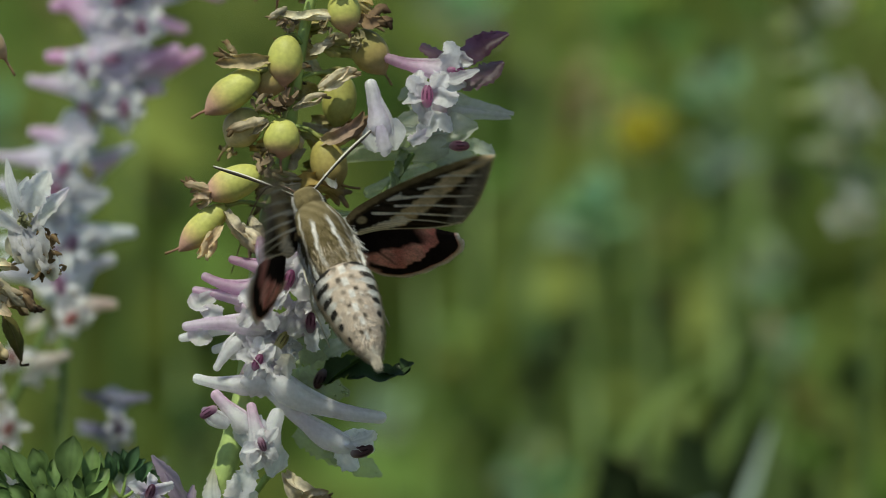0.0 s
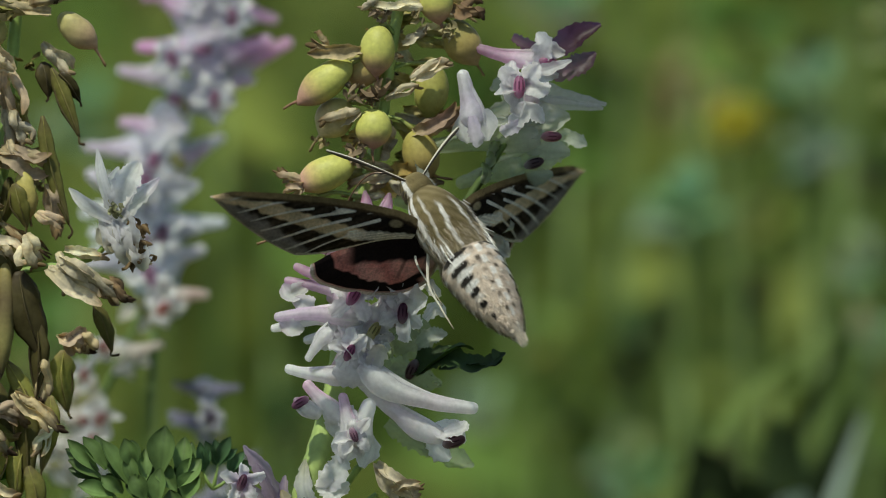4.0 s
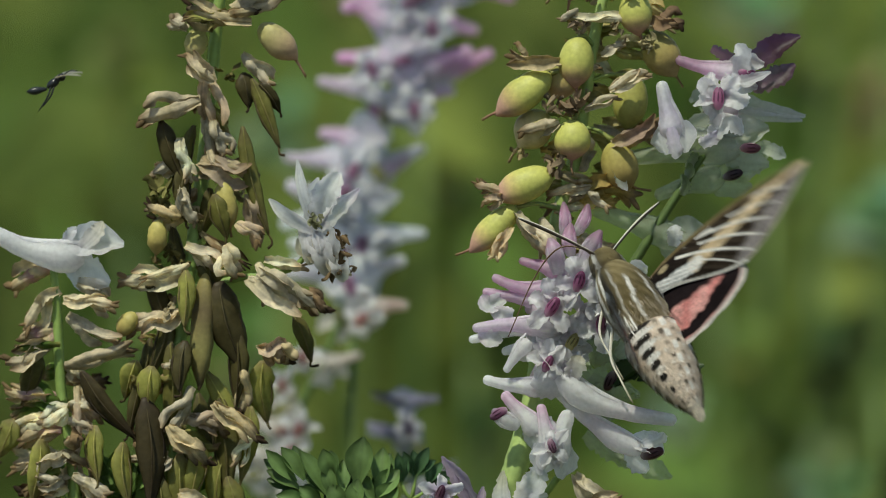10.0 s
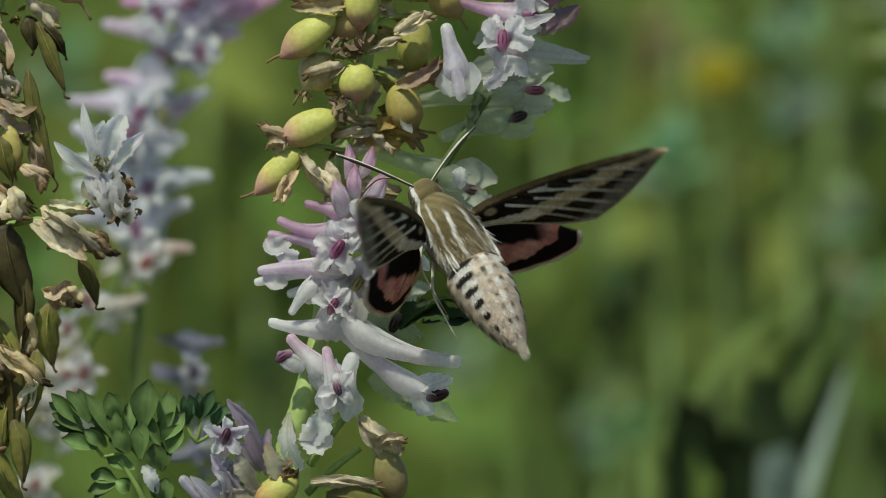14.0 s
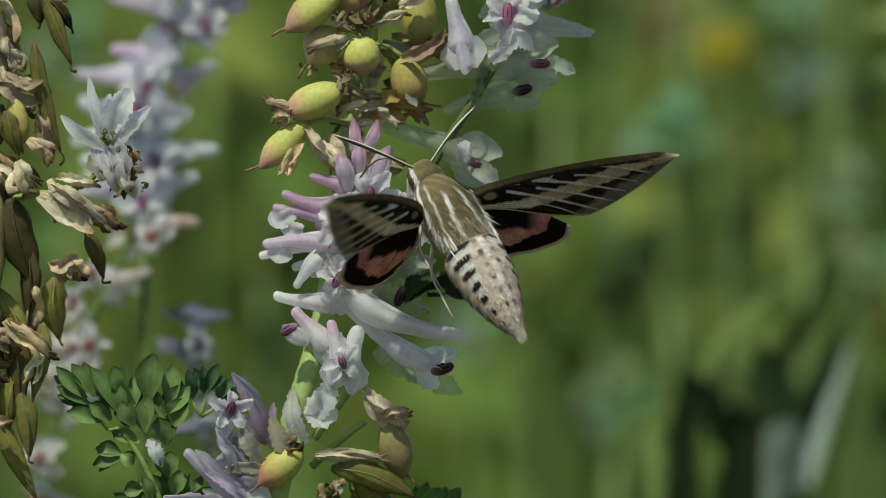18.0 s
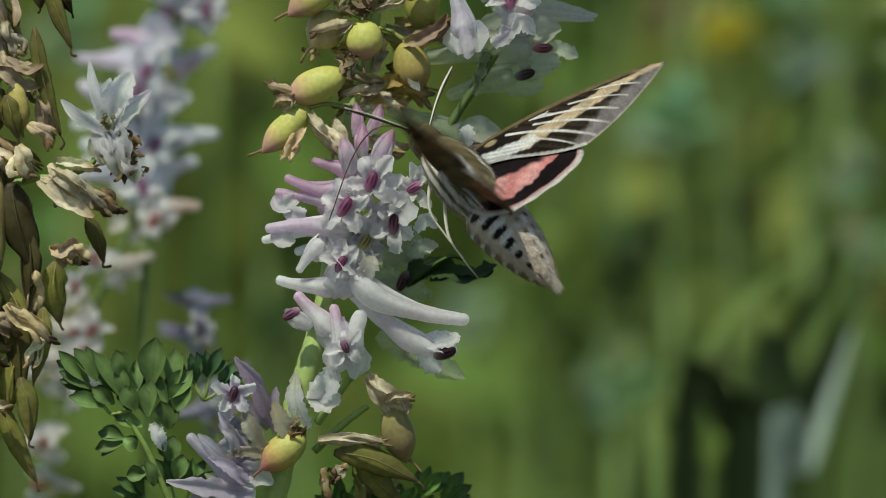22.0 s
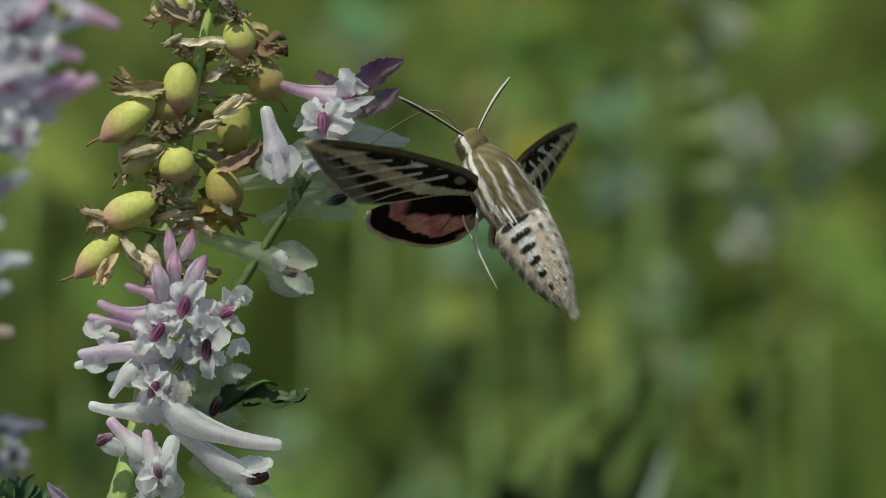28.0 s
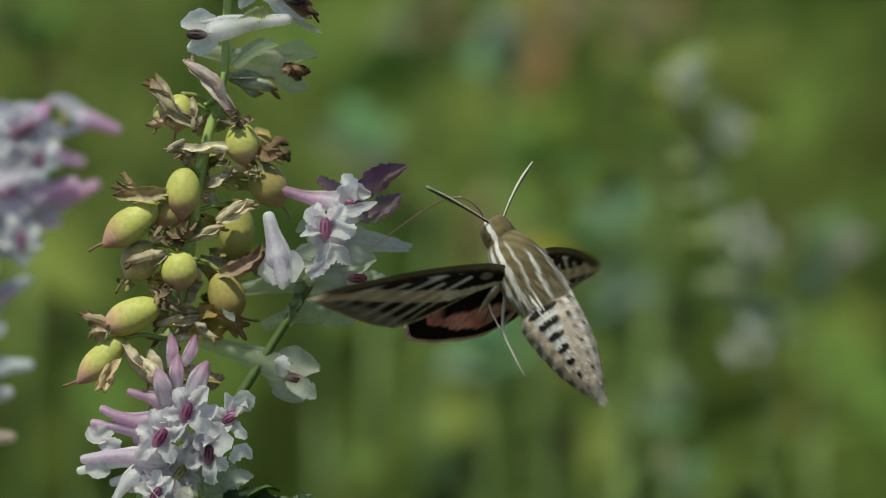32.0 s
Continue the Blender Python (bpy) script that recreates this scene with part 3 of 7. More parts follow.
petal(spike, [(260, -150, -22), (290, -140, -36), (345, -158, -24)], 32, (WHITE, WHITE))
open_flower(spike, 252, -113, 66, -40, -1.55, (PINK, WHITE), (0.55, 0.22, 0.4), 4, (30, 30))
petal(spike, [(250, -70, -40), (238, -125, -52), (240, -158, -40)], 48, (WHITE, WHITE))
petal(spike, [(240, -45, -42), (270, -68, -58), (296, -48, -42)], 44, (WHITE, WHITE), cup=0.6)
petal(spike, [(258, -50, -44), (232, -36, -56), (218, -32, -44)], 32, (LILAC, WHITE))
flower(spike, (150, -142), (172, -40), 50, -25, (WHITE, LILAC, WHITE), 0.02, tip=False, spread=0.6)
petal(spike, [(168, -60, -45), (178, -20, -56), (186, -10, -50)], 34, (LILAC, WHITE))
flower(spike, (72, -2), (290, -22), 58, 10, (GHOST, GHOST, (0.6, 0.62, 0.56)), 0.02, tip_tint=(0.36, 0.14, 0.2), lobe_tint=(0.62, 0.64, 0.6))
petal(spike, [(320, -30, -5), (352, -18, -16), (372, -8, -6)], 34, (GHOST, WHITE))
flower(spike, (140, 62), (262, 28), 52, 30, (GHOST, GHOST, GHOST), 0.03, tip_tint=(0.1, 0.06, 0.08), lobe_tint=GHOST)
petal(spike, [(270, 25, 25), (310, 10, 15), (340, -15, 25)], 50, (GHOST, GHOST))
flower(spike, (30, 88), (182, 146), 56, 15, (GHOST, GHOST, GHOST), 0.05, tip_tint=(0.26, 0.16, 0.16), lobe_tint=(0.6, 0.62, 0.56))
petal(spike, [(172, 150, -5), (176, 128, -14), (178, 112, -8)], 34, (WHITE, WHITE))
petal(spike, [(185, 155, -5), (215, 172, -15), (236, 188, -6)], 44, (GHOST, WHITE))
for k in range(4):
    petal(spike, [(rnd(150, 300), rnd(-140, -20), 25), (rnd(240, 330), rnd(-120, -40), 20), (rnd(300, 410), rnd(-130, -60), 30)], rnd(34, 56), (GHOST, LILAC))
for k in range(4):
    petal(spike, [(188 + 5 * k, 60 - 24 * k, 0), (196 + 7 * k, 40 - 24 * k, -8), (186 + 14 * k, 22 - 20 * k, -4)], 22, (PALEGREEN, STEMGREEN), name="bract")
# the main cluster
bud(spike, -21, 134, -21, 72, 28, -30)
bud(spike, 0, 130, 23, 76, 30, -26)
bud(spike, -8, 168, -8, 110, 34, -42)
bud(spike, 14, 190, 45, 122, 44, -45, (WHITE, (0.7, 0.6, 0.72), MAUVE))
bud(spike, -30, 200, -46, 136, 42, -45, (WHITE, (0.7, 0.6, 0.72), PINK))
flower(spike, (-100, 176), (-30, 200), 32, -35, (MAUVE, PINK, PINK), 0.05, False, False)
flower(spike, (-147, 204), (-40, 222), 36, -30, (PINK, (0.8, 0.58, 0.76), (0.8, 0.68, 0.8)), -0.14, False, False)
flower(spike, (-164, 230), (-45, 254), 34, -22, (PINK, (0.8, 0.62, 0.78), WHITE), 0.0, False, False)
flower(spike, (-182, 296), (-30, 300), 42, -40, ((0.82, 0.72, 0.84), (0.8, 0.7, 0.82), WHITE), 0.06, False, False)
flower(spike, (-188, 318), (-70, 292), 34, -20, (WHITE, WHITE, WHITE), 0.02, False, False)
flower(spike, (-124, 374), (-80, 318), 32, -52, (WHITE, WHITE, WHITE), 0.05, False, False)
flower(spike, (-130, 338), (-50, 330), 36, -15, (WHITE, WHITE, WHITE), 0.05, False, False)
for u0, v0, u1, v1, w in ((-166, 238, -140, 276, 40), (-150, 268, -110, 280, 36), (-172, 305, -130, 330, 40), (-110, 330, -70, 350, 44), (-60, 290, -40, 330, 40)):
    petal(spike, [(u0 + 40, v0 + 4, -25), ((u0 + u1) / 2, (v0 + v1) / 2 - 4, -38), (u0, v0, -28)], w, (WHITE, WHITE, (0.8, 0.7, 0.82)), cup=0.5, teeth=0.15, ruffle=0.14)
for k in range(26):
    a, r = rnd(0, 6.28), rnd(20, 80)
    c = (-20 + math.cos(a) * r * 0.9, 270 + math.sin(a) * r * 1.2)
    b = (c[0] + rnd(-50, 50), c[1] + rnd(-45, 25))
    rosy = lerp((0.8, 0.6, 0.78), WHITE, np.array(min(1, max(0, (c[1] - 190) / 140 + rnd(-0.2, 0.2)))))
    petal(spike, [(c[0], c[1], -8), ((c[0] + b[0]) / 2, (c[1] + b[1]) / 2 - 6, -34), (b[0], b[1], rnd(-44, -20))], rnd(30, 46), (tuple(rosy), WHITE, tuple(rosy)), cup=rnd(0.3, 0.8))
open_flower(spike, 7, 212, 62, -60, -1.25, back=(-20, 20))
open_flower(spike, -40, 257, 64, -64, -1.0, back=(-40, 5))
open_flower(spike, 46, 288, 60, -50, -1.5, tip_tint=(0.16, 0.05, 0.11), back=(-30, 20))
open_flower(spike, 82, 224, 52, -30, 2.6, tip_tint=(0.4, 0.14, 0.3), back=(-30, 20))
open_flower(spike, -48, 358, 52, -55, -1.1, back=(-25, 25))
open_flower(spike, -5, 320, 60, -25, -1.0, tip_tint=(0.5, 0.45, 0.2), back=(-25, 10))
petal(spike, [(85, 215, -40), (112, 190, -54), (116, 212, -42)], 40, (WHITE, WHITE))
petal(spike, [(30, 240, -50), (62, 262, -70), (40, 276, -60)], 62, (WHITE, WHITE), cup=0.6)
petal(spike, [(50, 265, -40), (35, 225, -62), (62, 202, -55)], 50, (WHITE, WHITE), cup=0.5)
petal(spike, [(85, 300, -20), (105, 280, -34), (122, 296, -25)], 30, (WHITE, WHITE))
petal(spike, [(72, 345, 0), (95, 330, -14), (125, 325, -5)], 40, (GHOST, WHITE))
for u0, v0, u1, v1, w in ((-20, 345, 110, 330, 96), (10, 330, 105, 380, 70), (-10, 420, 115, 415, 70), (-30, 390, 70, 455, 74), (20, 380, 70, 420, 50)):
    petal(spike, [(u0, v0, 30), ((u0 + u1) / 2, (v0 + v1) / 2 - 12, 14), (u1, v1, 26)], w, (GHOST, (0.4, 0.46, 0.32)), cup=0.3)
eye_tip(spike, 62, 390, 0, 2.0, 1.0, (0.12, 0.06, 0.07))
# lower flowers
flower(spike, (-163, 386), (-50, 398), 40, -35, (WHITE, WHITE, (0.7, 0.66, 0.74)), -0.06, False, False)
flower(spike, (180, 458), (-30, 380), 54, -60, (WHITE, (0.86, 0.8, 0.86), WHITE, WHITE), -0.11, True, False, 0.9)
flower(spike, (-48, 392), (116, 514), 46, -40, (WHITE, (0.84, 0.76, 0.84), WHITE), -0.05, True, False, 0.8)
petal(spike, [(120, 500, -55), (148, 492, -66), (158, 480, -60)], 34, (WHITE, WHITE))
eye_tip(spike, 138, 516, -50, -0.3, 1.1, (0.13, 0.06, 0.08))
petal(spike, [(-10, 400, -60), (2, 362, -74), (10, 345, -66)], 44, (WHITE, CREAM))
petal(spike, [(-25, 400, -55), (-18, 372, -66), (-20, 352, -60)], 34, (WHITE, (0.66, 0.6, 0.7)))
flower(spike, (-128, 410), (-62, 482), 44, -40, (PINK, WHITE, WHITE), 0.0, True, False, 0.6)
bud(spike, -100, 470, -146, 440, 40, -50, (WHITE, WHITE, (0.6, 0.48, 0.6)))
eye_tip(spike, -136, 448, -66, 2.6, 0.9, (0.3, 0.13, 0.24))
open_flower(spike, -40, 505, 44, -60, 1.2, tip_tint=(0.3, 0.16, 0.24), back=(0, -40))
flower(spike, (-62, 430), (-46, 520), 40, -52, (PINK, WHITE, WHITE), 0.03, True, False, 0.7)
flower(spike, (-10, 440), (-35, 530), 56, -45, (WHITE, WHITE, WHITE), 0.02, True, False, 0.6)
for u0, v0, u1, v1, w in ((60, 500, 172, 560, 60), (20, 480, 120, 540, 56)):
    petal(spike, [(u0, v0, 25), ((u0 + u1) / 2, (v0 + v1) / 2 + 4, 12), (u1, v1, 25)], w, (GHOST, (0.42, 0.46, 0.38)))
petal(spike, [(-105, 650, -30), (-128, 600, -46), (-126, 548, -36)], 40, (WHITE, WHITE, CREAM))
petal(spike, [(-100, 600, -30), (-72, 570, -50), (-62, 538, -40)], 58, (WHITE, WHITE), cup=0.6)
petal(spike, [(-100, 590, -25), (-75, 605, -45), (-48, 590, -36)], 50, (WHITE, WHITE), cup=0.5)
withered(spike, 0, 555, 62, 640, 50, -25, PAPER, 3)
withered(spike, 30, 600, 80, 598, 34, -40, SHELL, 3)
pod(spike, 40, 605, 66, 700, 58, -15, tints=((0.3, 0.28, 0.1), (0.24, 0.2, 0.09), BROWN), beak=(96, 728))
withered(spike, -88, 668, 32, 676, 34, -45, PAPER, 3)
pod(spike, -112, 662, -180, 716, 58, -60, tints=(LIME, LIME, (0.55, 0.4, 0.14), (0.55, 0.16, 0.2)), stalk=(-120, 640))
crumbs(spike, -126, 660, 42, -72, BROWN, 12)
petal(spike, [(-180, 690, -60), (-205, 650, -74), (-222, 622, -62)], 40, (CREAM, CREAM), name="withered_petal")
petal(spike, [(-118, 668, -60), (-150, 640, -74), (-168, 602, -62)], 44, (CREAM, CREAM, TAN), name="withered_petal")
petal(spike, [(-160, 700, -55), (-215, 690, -66), (-250, 700, -60)], 26, (CREAM, TAN), name="withered_petal")
long_pod(spike, -60, 692, 72, 738, 44, -35, 0.5, -0.08)
long_pod(spike, -20, 700, 60, 780, 38, -15, 0.4)
for k in range(9):
    withered(spike, -80 + 14 * k, rnd(660, 760), -90 + 16 * k + rnd(-20, 30), rnd(720, 800), rnd(26, 40), rnd(-40, 20), [(TAN, BROWN, BARK), (GREEN, OLIVE, BROWN), PAPER][k % 3], 2)
stem(spike, [(-90, 640, 5), (-60, 600, -5), (-30, 560, -10)], [7, 6, 6], name="stalk", to_ground=False)
stem(spike, [(-95, 690, 5), (-40, 640, -10), (0, 610, -15)], [7, 6, 5], name="stalk", to_ground=False)


def serrated_leaf(parent, pts, width, tint, name="leaf", face=(0, -0.8, -0.6)):
    sh = Shape()
    strip(sh, pts, [width * 0.1, width * 0.5, width * 0.42, width * 0.5, width * 0.34, width * 0.4, width * 0.22, width * 0.26, width * 0.05], [tint, tint, tuple(0.8 * x for x in tint)], 26, 7, face, 0.3, 0.15, 0.3, 0.5, 4)
    return part(name, sh, LEAF, parent)


serrated_leaf(spike, [(60, 395, 0), (120, 370, -20), (175, 385, -30), (228, 360, -20)], 66, DARKLEAF)
serrated_leaf(spike, [(70, 400, -5), (140, 350, -25), (172, 352, -20)], 36, (0.07, 0.13, 0.03), face=(0, -1, -0.2))
serrated_leaf(spike, [(110, 388, -5), (165, 375, -15), (212, 378, -25), (206, 352, -20)], 34, DARKLEAF)
fern_leaf(spike, (40, 860), [(60, 790), (100, 760), (140, 770), (150, 810), (20, 770), (95, 810)], 120, (0.16, 0.3, 0.08), 46)
fern_leaf(spike, (-40, 900), [(-20, 800), (20, 810), (-60, 790), (-80, 830)], 80, (0.14, 0.26, 0.08), 46)

# ---- the leaf and the lilac spike below ----
lilac = plant("lilac_spike", "fading lilac fumewort spike with a grey-green cut leaf", "wildflower", -300, -20)
stem(lilac, [(-190, 640, 0), (-230, 720, 0), (-265, 850, 0), (-285, 1000, -5)], [6, 9, 12, 13])
for u0, v0, u1, v1, w, z, t in ((-168, 648, -252, 492, 62, 0, DULL), (-160, 655, -225, 530, 50, -18, (0.46, 0.38, 0.5)), (-175, 650, -290, 570, 46, -10, (0.5, 0.42, 0.52)), (-150, 640, -165, 560, 40, -14, DULL),
                               (-205, 740, -325, 640, 56, -40, (0.62, 0.6, 0.68)), (-215, 745, -300, 690, 50, -52, LILAC), (-200, 700, -280, 600, 46, -36, LILAC), (-190, 690, -235, 590, 44, -50, (0.64, 0.62, 0.7)),
                               (-205, 765, -395, 738, 66, -50, LILAC), (-215, 775, -370, 790, 60, -35, (0.5, 0.48, 0.54)), (-200, 790, -310, 715, 56, -28, GHOST), (-235, 700, -262, 640, 40, -60, (0.66, 0.64, 0.7)), (-120, 665, -140, 590, 36, -30, GHOST)):
    u1, v1 = u0 + (u1 - u0) * 0.8, v0 + (v1 - v0) * 0.8
    m = ((u0 + u1) / 2 + rnd(-10, 10), (v0 + v1) / 2 + rnd(-14, 4), z - 14)
    petal(lilac, [(u0, v0, z), m, (u1, v1, z - 6)], w * 0.62, (t, t, tuple(min(1, 1.15 * x) for x in t)), cup=rnd(0.4, 0.9), twist=rnd(-0.5, 0.5))
flower(lilac, (-318, 660), (-215, 740), 44, -44, ((0.62, 0.6, 0.68), LILAC, LILAC), -0.08, True, False)
open_flower(lilac, -238, 588, 50, -55, -1.2, (LILAC, LILAC), (0.14, 0.05, 0.1))
for k in range(6):
    petal(lilac, [(-230, 650 + 14 * k, -20), (-250 + 9 * k, 640 + 16 * k, -34), (-285 + rnd(0, 90), 640 + 24 * k, -24)], rnd(34, 50), (LILAC, (0.6, 0.58, 0.66)), cup=0.5)
cut_leaf = Shape()
for pts in ([(-455, 625), (-420, 618), (-385, 600)], [(-420, 618), (-440, 580), (-458, 560)], [(-385, 600), (-380, 570)], [(-455, 625), (-480, 595), (-492, 575)]):
    tube(cut_leaf, [(*p, -30) for p in pts], [3, 3, 2], [STEMGREEN, STEMGREEN], 8, 6)
cut_leaf = part("leaf", cut_leaf, STEM, lilac, "grey-green leaf cut into rounded leaflets")
for fan, depth in ((((-547, 513, -493, 569, 27), (-520, 508, -479, 566, 30), (-488, 513, -441, 591, 33), (-446, 511, -427, 563, 33), (-374, 489, -383, 574, 50), (-410, 530, -413, 591, 26), (-339, 508, -344, 585, 34), (-546, 549, -488, 580, 27), (-443, 538, -427, 596, 26), (-529, 593, -466, 610, 30), (-488, 577, -449, 607, 25), (-388, 552, -355, 602, 33), (-311, 547, -355, 596, 39), (-319, 569, -339, 618, 44), (-435, 574, -410, 618, 33), (-383, 563, -388, 629, 36), (-366, 602, -352, 651, 38)), -34), (((-482, 687, -432, 674, 25), (-477, 657, -432, 668, 25), (-449, 627, -399, 646, 28), (-410, 687, -432, 668, 25), (-427, 734, -394, 729, 26), (-344, 663, -350, 707, 34), (-394, 707, -377, 751, 27), (-327, 696, -339, 740, 30)), -22)):
    for u1, v1, u0, v0, w in fan:
        sh = Shape()
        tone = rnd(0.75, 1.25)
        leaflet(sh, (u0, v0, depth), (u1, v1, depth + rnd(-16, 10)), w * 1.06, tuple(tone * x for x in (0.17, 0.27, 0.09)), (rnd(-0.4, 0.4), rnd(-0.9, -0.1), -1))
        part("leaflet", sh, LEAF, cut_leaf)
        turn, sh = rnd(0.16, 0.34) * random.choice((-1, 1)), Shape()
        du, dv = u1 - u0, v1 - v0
        # rear copy in darker green, which paints in the shade behind the front leaflet
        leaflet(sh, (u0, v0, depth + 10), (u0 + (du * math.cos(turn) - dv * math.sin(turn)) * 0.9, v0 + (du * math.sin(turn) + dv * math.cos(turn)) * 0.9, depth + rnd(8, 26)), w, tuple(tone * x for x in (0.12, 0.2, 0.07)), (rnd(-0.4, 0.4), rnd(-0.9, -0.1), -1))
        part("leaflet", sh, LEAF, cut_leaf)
fern_leaf(lilac, (-330, 800), [(-405, 765), (-350, 742), (-312, 748)], 10, (0.13, 0.24, 0.08), 46)
fern_leaf(lilac, (-290, 600), [(-310, 560), (-280, 550), (-255, 570)], 40, (0.1, 0.2, 0.09), 40)
stem(lilac, [(-425, 632, -30), (-390, 690, -25), (-345, 790, -10), (-290, 900, -5)], [4, 5, 6, 8], name="leaf_stalk", to_ground=False)
petal(lilac, [(-380, 640, -30), (-370, 665, -44), (-358, 690, -34)], 34, (WHITE, WHITE))

# ---- the withered spike ----
husk = plant("withered_spike", "tall fumewort spike gone to dry brown pods, with one white bloom", "wildflower", -735, 10)
stem(husk, [(-622, -400, 20), (-628, -325, 15), (-648, -115, 10), (-663, 45, 10), (-683, 195, 10), (-708, 355, 10), (-718, 515, 10), (-728, 800, 10)], [8, 9, 11, 12, 13, 14, 14, 14])
for row in ((-735, -70, -698, 30, 36, .95), (-590, -60, -548, 112, 28, .55), (-590, -155, -580, -100, 36, .95), (-560, -135, -527, -90, 28, .95), (-690, 195, -692, 285, 32, .15),
            (-632, 215, -592, 355, 62, .95), (-718, 320, -722, 505, 34, .55), (-762, 420, -752, 595, 52, 1.0), (-640, 405, -617, 590, 48, .75), (-575, 435, -590, 555, 36, .3),
            (-552, 355, -546, 452, 48, .2), (-875, 375, -790, 480, 36, 1.0), (-778, 355, -795, 415, 40, .2), (-750, 365, -755, 435, 42, .1), (-498, 275, -470, 348, 28, .7),
            (-700, 520, -690, 640, 46, .4), (-660, 500, -680, 600, 40, .2), (-600, 300, -600, 420, 40, .9), (-640, 60, -620, 130, 40, .5), (-650, 160, -640, 230, 44, .8),
            (-800, 500, -790, 600, 36, .3), (-735, 560, -720, 660, 40, .6), (-615, 560, -600, 660, 36, .5), (-690, 320, -700, 400, 36, .9)):
    long_pod(husk, row[0], row[1], row[2], row[3], row[4], rnd(-45, 5), row[5], rnd(-0.08, 0.08))
pod(husk, -560, -240, -500, -186, 50, -20, rough=0.03, tints=((0.44, 0.42, 0.16), (0.48, 0.38, 0.2), BLUSH), beak=(-478, -148))
pod(husk, -668, -235, -676, -185, 40, -10, rough=0.06, tints=(OLIVE, (0.44, 0.38, 0.14), TAN))
MOTTLED = ((0.5, 0.44, 0.14), (0.46, 0.38, 0.12), (0.34, 0.24, 0.1))
pod(husk, -626, 38, -612, 112, 40, -30, rough=0.08, tints=MOTTLED)
pod(husk, -738, 105, -742, 162, 36, -30, rough=0.08, tints=MOTTLED)
pod(husk, -655, 200, -664, 385, 42, -25, rough=0.07, tints=((0.28, 0.24, 0.09), (0.16, 0.12, 0.06), (0.3, 0.27, 0.1), BARK))
pod(husk, -780, 270, -805, 308, 34, -20, rough=0.08, tints=MOTTLED)
crumbs(husk, -735, 68, 60, -30, (0.3, 0.28, 0.1), 16)
for row in ((-665, -105, -775, -72, 60), (-665, 2, -560, 30, 62), (-690, 10, -752, 25, 48), (-665, 85, -750, 110, 50), (-690, 205, -810, 215, 48), (-655, -90, -640, 10, 40),
            (-530, 320, -505, 360, 50), (-560, 330, -515, 345, 50), (-580, 210, -470, 262, 62), (-640, -70, -620, -10, 44), (-700, -40, -680, 40, 40), (-575, -245, -690, -270, 54),
            (-610, -270, -520, -290, 56), (-690, -230, -720, -250, 40), (-590, -190, -540, -130, 40), (-660, -160, -640, -60, 46), (-640, -140, -690, -190, 44), (-610, -330, -560, -300, 50),
            (-640, -310, -700, -320, 46), (-700, 270, -790, 300, 50), (-690, 150, -640, 190, 44), (-580, 60, -560, 150, 40), (-700, 100, -760, 80, 40), (-700, 50, -670, 110, 50),
            (-560, 180, -540, 250, 44), (-690, 450, -620, 480, 44), (-720, 470, -650, 540, 50), (-590, 350, -590, 450, 44), (-570, 480, -600, 540, 30), (-700, 590, -640, 620, 50), (-640, 430, -560, 500, 40),
            (-680, 400, -720, 480, 44), (-620, 150, -600, 210, 50), (-600, 110, -555, 130, 34)):
    withered(husk, row[0], row[1], row[2], row[3], row[4], rnd(-55, 0), random.choice([SHELL, (TAN, (0.56, 0.45, 0.34), BROWN), (TAN, TAN, BARK), PAPER]), 3)
for k in range(26):
    t = rnd(-380, 760)
    mid = -645 - (t + 115) * 0.115
    away = rnd(25, 100) * random.choice((-1, 1))
    withered(husk, mid + rnd(-10, 10), t, mid + away, t + rnd(-30, 60), rnd(24, 42), rnd(-50, 40), random.choice([SHELL, (TAN, BROWN, BARK), (BROWN, TAN, BARK), PAPER, ((0.3, 0.25, 0.1), OLIVE, BROWN)]), random.choice((2, 3)))
for k in range(22):
    t = rnd(-320, 700)
    mid = -645 - (t + 115) * 0.115 + rnd(-70, 70)
    crumbs(husk, mid, t, rnd(24, 44), rnd(-50, 20), random.choice([BROWN, TAN, (0.3, 0.26, 0.1)]), 8)
for k in range(9):
    t = rnd(350, 760)
    mid = -705 + rnd(-90, 90)
    long_pod(husk, mid, t, mid + rnd(-60, 60), t + rnd(80, 150), rnd(30, 46), rnd(-20, 50), rnd(0.1, 0.9), rnd(-0.1, 0.1))
for k in range(9):
    t = -140 + 66 * k + rnd(-12, 12)
    mid = -645 - (t + 115) * 0.115 + random.choice((-1, 1)) * rnd(15, 75)
    long_pod(husk, mid, t, mid + rnd(-50, 50), t + rnd(80, 140), rnd(26, 42), rnd(-40, 10), rnd(0.5, 1.0), rnd(-0.1, 0.1))
# the one white bloom
petal(husk, [(-462, 118, -40), (-482, 55, -54), (-493, -2, -42)], 27, (WHITE, WHITE), teeth=0.1, ruffle=0.1)
petal(husk, [(-458, 128, -45), (-510, 98, -62), (-543, 68, -48)], 32, (WHITE, WHITE), teeth=0.1, ruffle=0.1)
petal(husk, [(-458, 110, -40), (-440, 55, -58), (-418, 22, -44)], 58, (WHITE, WHITE), cup=0.6)
petal(husk, [(-455, 120, -40), (-420, 88, -54), (-382, 50, -44)], 38, (WHITE, WHITE, LILAC), cup=0.7)
petal(husk, [(-462, 115, -35), (-470, 75, -30), (-455, 30, -28)], 40, (WHITE, WHITE))
crumbs(husk, -462, 108, 34, -62, (0.5, 0.5, 0.3), 10)
